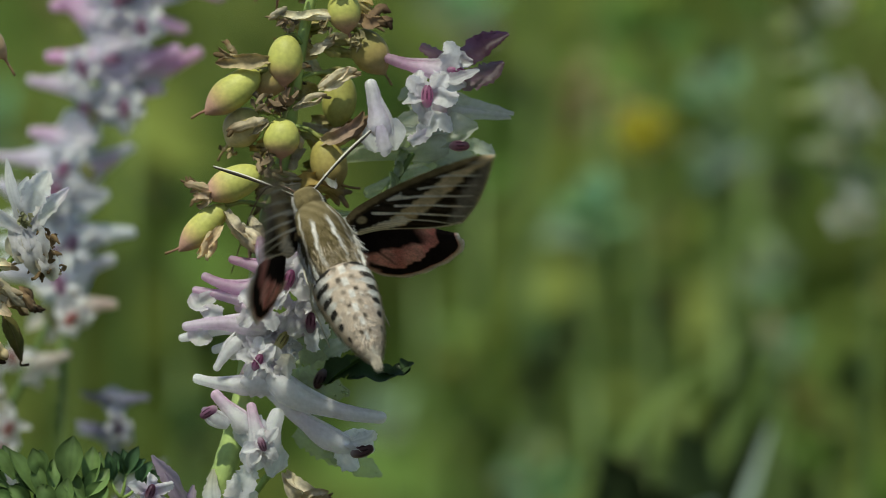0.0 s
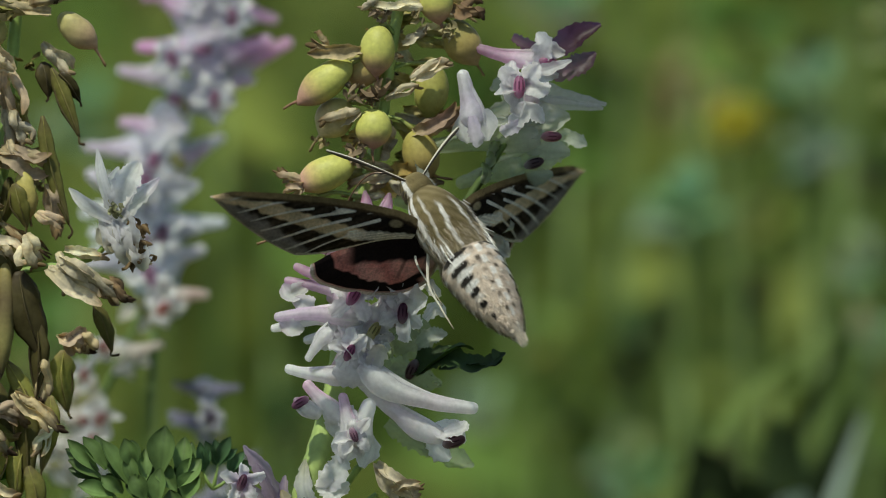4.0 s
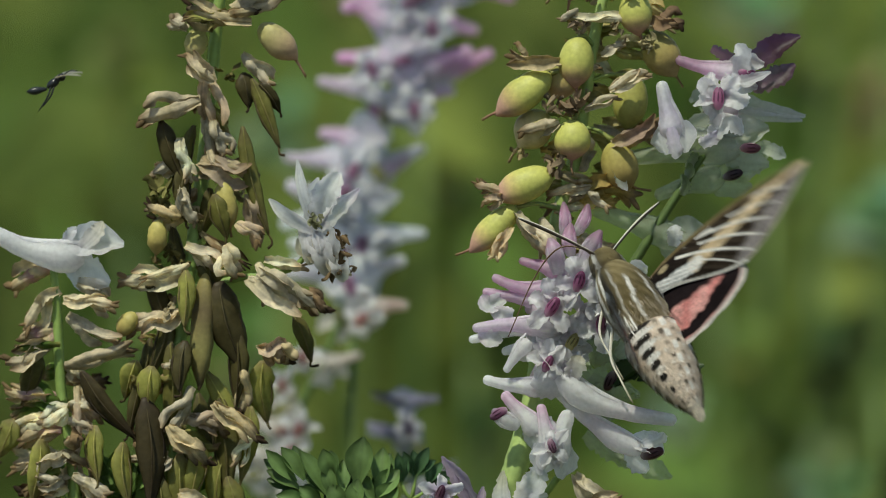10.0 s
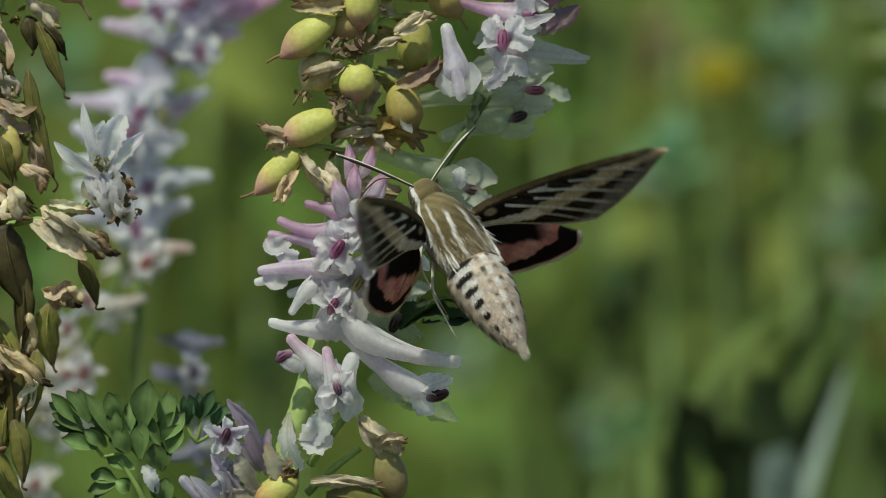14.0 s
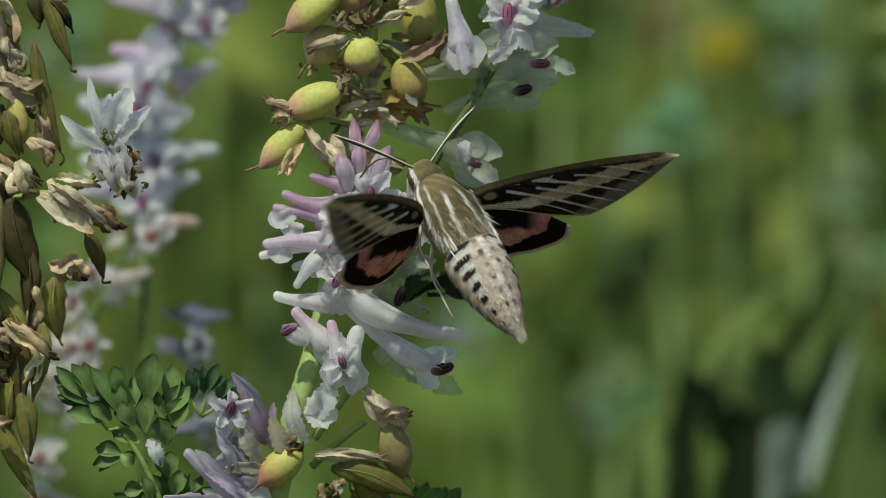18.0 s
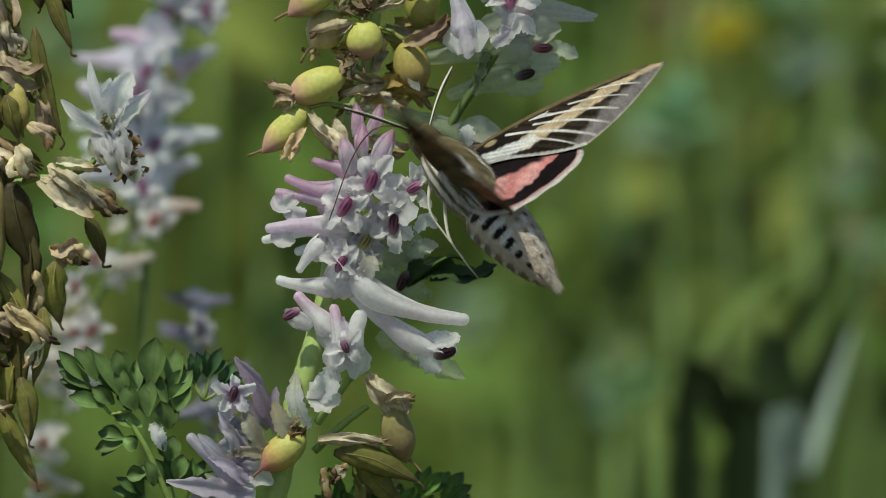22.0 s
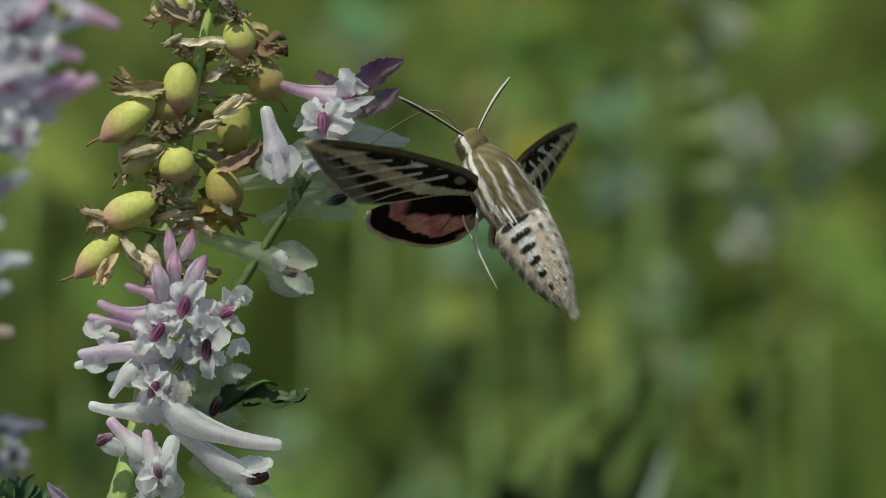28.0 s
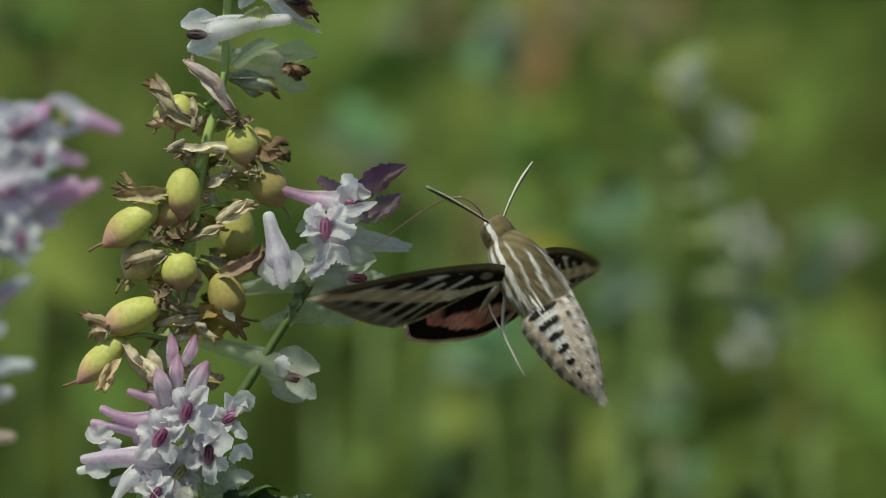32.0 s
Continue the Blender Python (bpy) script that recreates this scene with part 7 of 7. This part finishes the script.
        (30.7, wing(-1, 51.8, 55.5, 11.9)), (30.8, wing(-1, 76.8, 40.3, 9.2)), (30.93, wing(-1, 68.7, -8, -5.8)), (31, wing(-1, 67.7, 1.9, -5.7)),
        (31.07, wing(-1, 66.7, 11.9, -5.8)), (31.2, wing(-1, 24.9, -1.3, -21.5)), (31.3, wing(-1, 4.2, 15.7, -19.5)), (31.4, wing(-1, -30.1, 50.1, -11.6)),
        (31.5, wing(-1, -60.2, 71.9, -6)), (31.55, wing(-1, 20.7, 69.9, 27.7)), (31.6, wing(-1, 74.6, 59, 33.2)), (31.7, wing(-1, 53.5, 54.6, 12.1)),
        (31.8, wing(-1, 76.2, 39.9, 8.7)), (31.9, wing(-1, 63.2, 27.7, -2.5)), (32, wing(-1, 68.8, -13.3, -16.8)),
    ]
    walk(left_fore, left_fore_rows)
    walk(left_hind, hind_rows(-1, left_fore_rows))
    right_fore_rows = [
        (0, wing(1, 78.4, -42.7, -29)), (0.067, wing(1, 75.3, -38.3, -27)), (0.2, wing(1, 75.9, -41.4, -26.4)), (0.3, wing(1, 76, -26.7, -24.6)),
        (0.4, wing(1, 71.5, -26.5, -22.8)), (0.5, wing(1, 66, -28.6, -20.7)), (0.6, wing(1, 60.6, -9.6, -7.6)), (0.7, wing(1, 59.7, 10.4, 4)),
        (0.8, wing(1, 56.6, 19.6, 11.9)), (0.9, wing(1, 48.1, 19.2, 16.2)), (1, wing(1, 39.7, 19.5, 20.5)), (1.1, wing(1, 38.6, -37.3, -21.3)),
        (1.2, wing(1, 58.1, -54, -52.8)), (1.3, wing(1, 45, -54.6, -52.1)), (1.4, wing(1, -12.4, -44.9, -26.2)), (1.5, wing(1, -2.3, -55.9, -11.6)),
        (1.55, wing(1, 44.5, -64.8, -23.6)), (1.6, wing(1, 104.1, -65.4, -49.2)), (1.7, wing(1, 75.9, -43.5, -26.7)), (1.8, wing(1, 70.1, -27, -22.3)),
        (1.9, wing(1, 60.1, 15.2, 6.9)), (2, wing(1, 38.2, 22.7, 24.2)), (2.05, wing(1, 28.7, -17.1, -8.8)), (2.1, wing(1, 50.2, -54.5, -54.8)),
        (2.2, wing(1, 40.5, -66.6, -25.9)), (2.3, wing(1, 76.1, -49.5, -27.5)), (2.4, wing(1, 65.2, -26.8, -19.2)), (2.5, wing(1, 39.7, 19.5, 20.5)),
        (2.55, wing(1, 35.2, -20, -11)), (2.6, wing(1, 62.5, -53.9, -59.9)), (2.7, wing(1, 20.5, -61.7, -20.6)), (2.8, wing(1, 82.5, -56.2, -32.1)),
        (2.9, wing(1, 70.1, -27, -22.3)), (2.95, wing(1, 54, -1, 6.6)), (3, wing(1, 51.5, 29.3, 30.8)), (3.1, wing(1, 33.7, -10.3, -0.7)),
        (3.2, wing(1, 56.2, -54, -49.7)), (3.3, wing(1, 46.7, -54.6, -53)), (3.4, wing(1, -11.1, -46, -24.1)), (3.5, wing(1, 32.3, -66, -23.1)),
        (3.6, wing(1, 104.1, -65.4, -49.2)), (3.7, wing(1, 76.2, -51.6, -27.9)), (3.8, wing(1, 76, -24.6, -24.4)), (3.9, wing(1, 66, -28.6, -20.7)),
        (4, wing(1, 60.8, 20, 9.8)), (4.1, wing(1, 39.7, 19.5, 20.5)), (4.15, wing(1, 34, -18.4, -6.2)), (4.2, wing(1, 53, -53.9, -44.7)),
        (4.3, wing(1, 63.5, -53.8, -61.6)), (4.4, wing(1, -14.9, -44, -25.5)), (4.5, wing(1, 32.3, -66, -23.1)), (4.6, wing(1, 104.1, -65.4, -49.2)),
        (4.7, wing(1, 76.2, -51.6, -27.9)), (4.8, wing(1, 76, -24.6, -24.4)), (4.9, wing(1, 66, -28.6, -20.7)), (5, wing(1, 60.8, 20, 9.8)),
        (5.1, wing(1, 39.7, 19.5, 20.5)), (5.15, wing(1, 34, -18.4, -6.2)), (5.2, wing(1, 53, -53.9, -44.7)), (5.3, wing(1, 63.5, -53.8, -61.6)),
        (5.4, wing(1, -14.9, -44, -25.5)), (5.5, wing(1, 32.3, -66, -23.1)), (5.6, wing(1, 49.1, -67.1, -29)), (5.7, wing(1, 67, -67.4, -35.9)),
        (5.8, wing(1, 84.9, -66.9, -42.6)), (5.9, wing(1, 101.5, -65.7, -48.3)), (6, wing(1, 104.1, -65.4, -49.2)), (6.1, wing(1, 81.1, -55.3, -31.2)),
        (6.2, wing(1, 75.9, -43, -26.6)), (6.3, wing(1, 76, -27.8, -24.7)), (6.4, wing(1, 71.7, -26.4, -22.9)), (6.5, wing(1, 66, -28.6, -20.7)),
        (6.6, wing(1, 62.7, -19.4, -13.8)), (6.7, wing(1, 60.6, -9.6, -7.6)), (6.8, wing(1, 59.7, 0.4, -1.7)), (6.9, wing(1, 59.7, 10.4, 4)),
        (7, wing(1, 44.5, 36.3, 26.8)), (7.1, wing(1, 45.1, 19.3, 17.8)), (7.2, wing(1, 33.9, -16.8, -5)), (7.3, wing(1, 55.3, -54, -48.4)),
        (7.4, wing(1, 63.1, -53.8, -60.9)), (7.5, wing(1, 52.2, -38.8, -44.4)), (7.6, wing(1, -12.4, -44.9, -26.2)), (7.7, wing(1, -6.3, -48.5, -22.7)),
        (7.8, wing(1, 4.7, -54.3, -20.5)), (7.9, wing(1, 17.3, -60.3, -20.3)), (8, wing(1, 32.3, -66, -23.1)), (8.1, wing(1, 76, -67.3, -39.3)),
        (8.2, wing(1, 96.7, -63.1, -43)), (8.3, wing(1, 80.3, -54.7, -30.6)), (8.4, wing(1, 75.9, -40.8, -26.3)), (8.5, wing(1, 74.5, -32.2, -26.3)),
        (8.6, wing(1, 73.1, -25.8, -23.4)), (8.7, wing(1, 70.1, -27, -22.3)), (8.8, wing(1, 67, -28.2, -21.1)), (8.9, wing(1, 62.7, -19.4, -13.8)),
        (9, wing(1, 60.8, 20, 9.8)), (9.1, wing(1, 58.7, 19.8, 10.8)), (9.2, wing(1, 46, 19.3, 17.3)), (9.3, wing(1, 34.2, -2.2, 4.6)),
        (9.4, wing(1, 46, -48.2, -34.5)), (9.5, wing(1, 53, -53.9, -44.7)), (9.6, wing(1, 62.9, -53.8, -60.6)), (9.7, wing(1, 31.1, -54, -44.9)),
        (9.8, wing(1, -3.3, -47.8, -29.3)), (9.933, wing(1, 13.1, -75, -25.9)), (10, wing(1, -2.3, -55.9, -11.6)), (10.07, wing(1, -7.2, -36.2, -8.1)),
        (10.2, wing(1, 53.5, -67.2, -30.7)), (10.3, wing(1, 76, -67.3, -39.3)), (10.4, wing(1, 97.5, -66, -47)), (10.5, wing(1, 104.1, -65.4, -49.2)),
        (10.6, wing(1, 81.1, -55.3, -31.2)), (10.7, wing(1, 75.9, -43, -26.6)), (10.8, wing(1, 76, -27.8, -24.7)), (10.9, wing(1, 71.7, -26.4, -22.9)),
        (11, wing(1, 58.6, -30.4, -18.7)), (11.1, wing(1, 59.7, 10.4, 4)), (11.2, wing(1, 48.1, 19.2, 16.2)), (11.3, wing(1, 33.7, -10.3, -0.7)),
        (11.4, wing(1, 55.1, -54, -48)), (11.5, wing(1, 63.5, -53.8, -61.6)), (11.6, wing(1, -7.2, -48.1, -22.9)), (11.7, wing(1, 61, -67.4, -33.5)),
        (11.8, wing(1, 84.9, -57.7, -33.9)), (11.9, wing(1, 75.9, -30, -25)), (12, wing(1, 66, -28.6, -20.7)), (12.1, wing(1, 59.7, 10.4, 4)),
        (12.2, wing(1, 48.1, 19.2, 16.2)), (12.3, wing(1, 33.7, -10.3, -0.7)), (12.4, wing(1, 55.1, -54, -48)), (12.5, wing(1, 63.5, -53.8, -61.6)),
        (12.6, wing(1, -2, -48.2, -29.8)), (12.7, wing(1, 10.3, -57.1, -20.1)), (12.8, wing(1, 61, -67.4, -33.5)), (12.9, wing(1, 96.7, -63.1, -43)),
        (13, wing(1, 76.2, -51.6, -27.9)), (13.1, wing(1, 75.1, -25, -24.1)), (13.2, wing(1, 62.7, -19.4, -13.8)), (13.3, wing(1, 54.5, 19.5, 13)),
        (13.4, wing(1, 33.7, -10.3, -0.7)), (13.5, wing(1, 53, -53.9, -44.7)), (13.6, wing(1, 21, -52.9, -39.8)), (13.7, wing(1, 5.6, -54.8, -20.4)),
        (13.8, wing(1, 68.5, -67.4, -36.4)), (13.9, wing(1, 87.5, -59.2, -35.8)), (14, wing(1, 75.8, -38.1, -26)), (14.1, wing(1, 71.1, -26.7, -22.6)),
        (14.2, wing(1, 60, -4.6, -4.6)), (14.3, wing(1, 50.2, 19.3, 15.1)), (14.4, wing(1, 34, -18.4, -6.2)), (14.5, wing(1, 58.3, -54, -53.1)),
        (14.6, wing(1, 21, -52.9, -39.8)), (14.7, wing(1, 5.6, -54.8, -20.4)), (14.8, wing(1, 68.5, -67.4, -36.4)), (14.9, wing(1, 87.5, -59.2, -35.8)),
        (15, wing(1, 75.8, -38.1, -26)), (15.1, wing(1, 71.1, -26.7, -22.6)), (15.2, wing(1, 60, -4.6, -4.6)), (15.3, wing(1, 50.2, 19.3, 15.1)),
        (15.4, wing(1, 34, -18.4, -6.2)), (15.5, wing(1, 53, -53.9, -44.7)), (15.6, wing(1, 12.9, -51.6, -36)), (15.7, wing(1, 15.3, -59.4, -20.1)),
        (15.8, wing(1, 90.6, -66.6, -44.7)), (15.9, wing(1, 78.2, -53.2, -29.1)), (16, wing(1, 74.5, -32.2, -26.3)), (16.1, wing(1, 67, -28.2, -21.1)),
        (16.2, wing(1, 59.7, 10.4, 4)), (16.3, wing(1, 46, 19.3, 17.3)), (16.4, wing(1, 35.2, -26.5, -12)), (16.5, wing(1, 53, -53.9, -44.7)),
        (16.6, wing(1, 12.9, -51.6, -36)), (16.7, wing(1, 15.3, -59.4, -20.1)), (16.8, wing(1, 90.6, -66.6, -44.7)), (16.9, wing(1, 78.2, -53.2, -29.1)),
        (17, wing(1, 77.2, -24.2, -27.3)), (17.1, wing(1, 66, -28.6, -20.7)), (17.2, wing(1, 60.8, 20, 9.8)), (17.3, wing(1, 39.7, 19.5, 20.5)),
        (17.35, wing(1, 34, -18.4, -6.2)), (17.4, wing(1, 53, -53.9, -44.7)), (17.5, wing(1, 63.5, -53.8, -61.6)), (17.6, wing(1, -14.9, -44, -25.5)),
        (17.7, wing(1, 32.3, -66, -23.1)), (17.8, wing(1, 104.1, -65.4, -49.2)), (17.9, wing(1, 76.2, -51.6, -27.9)), (18, wing(1, 76, -24.6, -24.4)),
        (18.1, wing(1, 63.5, -22.2, -15.8)), (18.2, wing(1, 54.9, 19.5, 12.8)), (18.3, wing(1, 33.7, -11.9, -1.7)), (18.4, wing(1, 58.9, -54, -54.2)),
        (18.5, wing(1, 52.2, -38.8, -44.4)), (18.6, wing(1, 8.4, -56.2, -20.2)), (18.7, wing(1, 62.5, -67.4, -34.1)), (18.8, wing(1, 94.1, -62.1, -40.9)),
        (18.9, wing(1, 76, -47.9, -27.3)), (19, wing(1, 77.3, -18.7, -31.1)), (19.1, wing(1, 71.1, -26.7, -22.6)), (19.2, wing(1, 66, -28.6, -20.7)),
        (19.3, wing(1, 60, -4.6, -4.6)), (19.4, wing(1, 60.8, 20, 9.8)), (19.5, wing(1, 51.5, 29.3, 30.8)), (19.6, wing(1, 34.6, -23.3, -9.6)),
        (19.7, wing(1, 59.6, -54, -55.2)), (19.8, wing(1, 6.7, -50.3, -33.3)), (19.9, wing(1, 17.3, -60.3, -20.3)), (20, wing(1, 78, -69.1, -41.9)),
        (20.1, wing(1, 86.5, -58.6, -35)), (20.2, wing(1, 75.9, -44.1, -26.7)), (20.3, wing(1, 75.8, -24.7, -24.3)), (20.4, wing(1, 68.4, -27.7, -21.7)),
        (20.5, wing(1, 60.8, 20, 9.8)), (20.6, wing(1, 47.7, 19.2, 16.4)), (20.7, wing(1, 38.6, -37.3, -21.3)), (20.8, wing(1, 62.1, -53.9, -59.3)),
        (20.9, wing(1, -13.6, -44.4, -25.8)), (21, wing(1, 44.4, -71, -34.6)), (21.1, wing(1, 97.4, -63.4, -43.6)), (21.2, wing(1, 75.9, -44.6, -26.8)),
        (21.3, wing(1, 72.7, -26, -23.2)), (21.4, wing(1, 60.5, -8.6, -7)), (21.5, wing(1, 51.5, 29.3, 30.8)), (21.6, wing(1, 34.6, 0.9, 6.7)),
        (21.7, wing(1, 53.2, -53.9, -45)), (21.8, wing(1, 61.2, -53.9, -57.9)), (21.93, wing(1, -9.4, -51.1, -29.5)), (22, wing(1, -14.9, -44, -25.5)),
        (22.07, wing(1, -19.1, -36.7, -22.7)), (22.13, wing(1, 26.5, -48.9, -20)), (22.2, wing(1, 85.4, -58, -34.3)), (22.3, wing(1, 75.9, -32.1, -25.2)),
        (22.4, wing(1, 67.4, -28, -21.3)), (22.5, wing(1, 34.7, 27.2, -10.6)), (22.6, wing(1, 45.1, 19.3, 17.8)), (22.7, wing(1, 33.9, -16.8, -5)),
        (22.8, wing(1, 55.3, -54, -48.4)), (22.9, wing(1, 63.1, -53.8, -60.9)), (23, wing(1, 52.2, -38.8, -44.4)), (23.1, wing(1, 29.8, -65.2, -22.4)),
        (23.2, wing(1, 96, -62.9, -42.5)), (23.3, wing(1, 75.8, -38.7, -26)), (23.4, wing(1, 68.6, -27.6, -21.7)), (23.5, wing(1, 34.7, 27.2, -10.6)),
        (23.6, wing(1, 48.1, 19.2, 16.2)), (23.7, wing(1, 35.4, 5.5, 9.9)), (23.8, wing(1, 40.9, -41.7, -25.9)), (23.9, wing(1, 57.2, -54, -51.4)),
        (24, wing(1, 63.5, -53.8, -61.6)), (24.1, wing(1, 1.2, -52.5, -21)), (24.2, wing(1, 90.6, -66.6, -44.7)), (24.3, wing(1, 76, -46.2, -27)),
        (24.4, wing(1, 70.1, -27, -22.3)), (24.5, wing(1, 34.7, 27.2, -10.6)), (24.6, wing(1, 50.2, 19.3, 15.1)), (24.7, wing(1, 39.7, 19.5, 20.5)),
        (24.8, wing(1, 34, -18.4, -6.2)), (24.9, wing(1, 53, -53.9, -44.7)), (25, wing(1, 53, -53.9, -44.7)), (25.1, wing(1, 63.5, -53.8, -61.6)),
        (25.2, wing(1, 21, -52.9, -39.8)), (25.3, wing(1, -14.9, -44, -25.5)), (25.4, wing(1, 5.6, -54.8, -20.4)), (25.5, wing(1, 32.3, -66, -23.1)),
        (25.6, wing(1, 92.2, -61.3, -39.4)), (25.7, wing(1, 75.9, -33.2, -25.4)), (25.8, wing(1, 65.6, -27.7, -20)), (25.93, wing(1, 39.7, 7.2, -0.2)),
        (26, wing(1, 39.6, 32.2, -0.2)), (26.07, wing(1, 39.5, 57.2, -0.4)), (26.13, wing(1, 24.6, 1.8, -25.1)), (26.2, wing(1, 34.6, -54.2, -46.6)),
        (26.3, wing(1, -8.7, -47.2, -23.4)), (26.4, wing(1, 31, -65.6, -22.7)), (26.5, wing(1, 78, -69.1, -41.9)), (26.6, wing(1, 81.1, -55.3, -31.2)),
        (26.7, wing(1, 75.9, -32.1, -25.2)), (26.8, wing(1, 69.3, -27.4, -22)), (26.9, wing(1, 59.6, 2.4, -0.6)), (27, wing(1, 48.1, 19.2, 16.2)),
        (27.1, wing(1, 34.6, -23.3, -9.6)), (27.2, wing(1, 58.5, -54, -53.5)), (27.3, wing(1, 22.6, -53.1, -40.6)), (27.4, wing(1, 2.9, -53.4, -20.8)),
        (27.5, wing(1, 61, -67.4, -33.5)), (27.6, wing(1, 91.6, -61.1, -38.9)), (27.7, wing(1, 75.9, -43, -26.6)), (27.8, wing(1, 73.3, -25.8, -23.4)),
        (27.9, wing(1, 62.2, -17.5, -12.5)), (28, wing(1, 56.6, 19.6, 11.9)), (28.1, wing(1, 36, 8.5, 12)), (28.15, wing(1, 34.9, -24.4, -10.9)),
        (28.2, wing(1, 54.3, -53.9, -46.7)), (28.3, wing(1, 57, -54.3, -58.3)), (28.4, wing(1, -13.4, -44.8, -24.9)), (28.5, wing(1, 32.3, -66, -23.1)),
        (28.6, wing(1, 104.1, -65.4, -49.2)), (28.7, wing(1, 76.2, -51.6, -27.9)), (28.8, wing(1, 76, -24.6, -24.4)), (28.93, wing(1, 36.6, 17.4, -9.8)),
        (29, wing(1, 34.7, 27.2, -10.6)), (29.07, wing(1, 32.4, 37, -11.8)), (29.13, wing(1, 35, -9.5, -22.7)), (29.2, wing(1, 53, -53.9, -44.7)),
        (29.3, wing(1, 63.5, -53.8, -61.6)), (29.4, wing(1, -14.9, -44, -25.5)), (29.5, wing(1, 32.3, -66, -23.1)), (29.6, wing(1, 104.1, -65.4, -49.2)),
        (29.7, wing(1, 76.2, -51.6, -27.9)), (29.8, wing(1, 76, -24.6, -24.4)), (29.93, wing(1, 59.5, 17.2, -6.4)), (30, wing(1, 58, 29.2, -6.9)),
        (30.07, wing(1, 56.1, 41.1, -8.1)), (30.13, wing(1, 46.5, -6.1, -26.1)), (30.2, wing(1, 53, -53.9, -44.7)), (30.3, wing(1, 63.5, -53.8, -61.6)),
        (30.4, wing(1, -14.9, -44, -25.5)), (30.5, wing(1, 32.3, -66, -23.1)), (30.6, wing(1, 104.1, -65.4, -49.2)), (30.7, wing(1, 76.2, -51.6, -27.9)),
        (30.8, wing(1, 76, -24.6, -24.4)), (30.93, wing(1, 67.5, 8.8, -11.9)), (31, wing(1, 64.1, 23.4, -12.8)), (31.07, wing(1, 60, 38, -15)),
        (31.13, wing(1, 50.4, -7.5, -30.7)), (31.2, wing(1, 53.4, -53.9, -45.3)), (31.3, wing(1, 58.6, -54.2, -59.1)), (31.4, wing(1, -11.8, -45.6, -24.4)),
        (31.5, wing(1, 44.4, -71, -34.6)), (31.6, wing(1, 101, -64.5, -46.6)), (31.7, wing(1, 76.1, -50, -27.6)), (31.8, wing(1, 75.6, -24.8, -24.3)),
        (31.93, wing(1, 71.7, 20, -4.4)), (32, wing(1, 70.8, 29.9, -4.7)),
    ]
    walk(right_fore, right_fore_rows)
    walk(right_hind, hind_rows(1, right_fore_rows))
    # the tongue dips into the near blooms, then reaches out to the side spray
    base = Vector((-0.5, 12.7, -1.0)) * MM
    walk(proboscis, [(t, Matrix.Translation(base) @ pose(0, 0, 0, 0, 0, turn) @ Matrix.Translation(-base)) for t, turn in (
        (0, 26), (7, 28), (13.5, 30), (21.5, 28), (23, 18), (24.5, 4), (26, -2), (29, -8), (32, -8))])
    for plant_ob, share in ((husk, 1.0), (back_spike, 1.2)):
        walk(plant_ob, [(t, Matrix.Translation(plant_ob.location) @ Matrix.Rotation(q * share * PX / 0.56, 4, 'Y')) for t, q in (
            (0, 1), (0.5, -6), (1, -6), (1.5, 3), (2, 3), (2.5, -6), (3, -3), (3.5, -1),
            (5.5, -6), (6, 2), (6.5, 9), (7, 6), (7.5, -5), (8, -8), (8.5, 8), (9, 12),
            (9.5, 6), (10, 0), (10.5, 0), (11, 2), (11.5, 5), (12, 3), (12.5, 0), (13, -2),
            (13.5, 2), (15.5, -2), (16, 5), (16.5, 3), (17, -5), (17.5, -3), (18, 4), (18.5, 5),
            (19, -2), (19.5, -3), (20, 2), (20.5, 8), (21, 2), (21.5, -5), (22, 0), (22.5, 0),
            (23, -3), (23.5, -6), (24, 0), (24.5, 0), (25, -2), (28, 0), (32, 0),
        )])  # SWAY


motions()
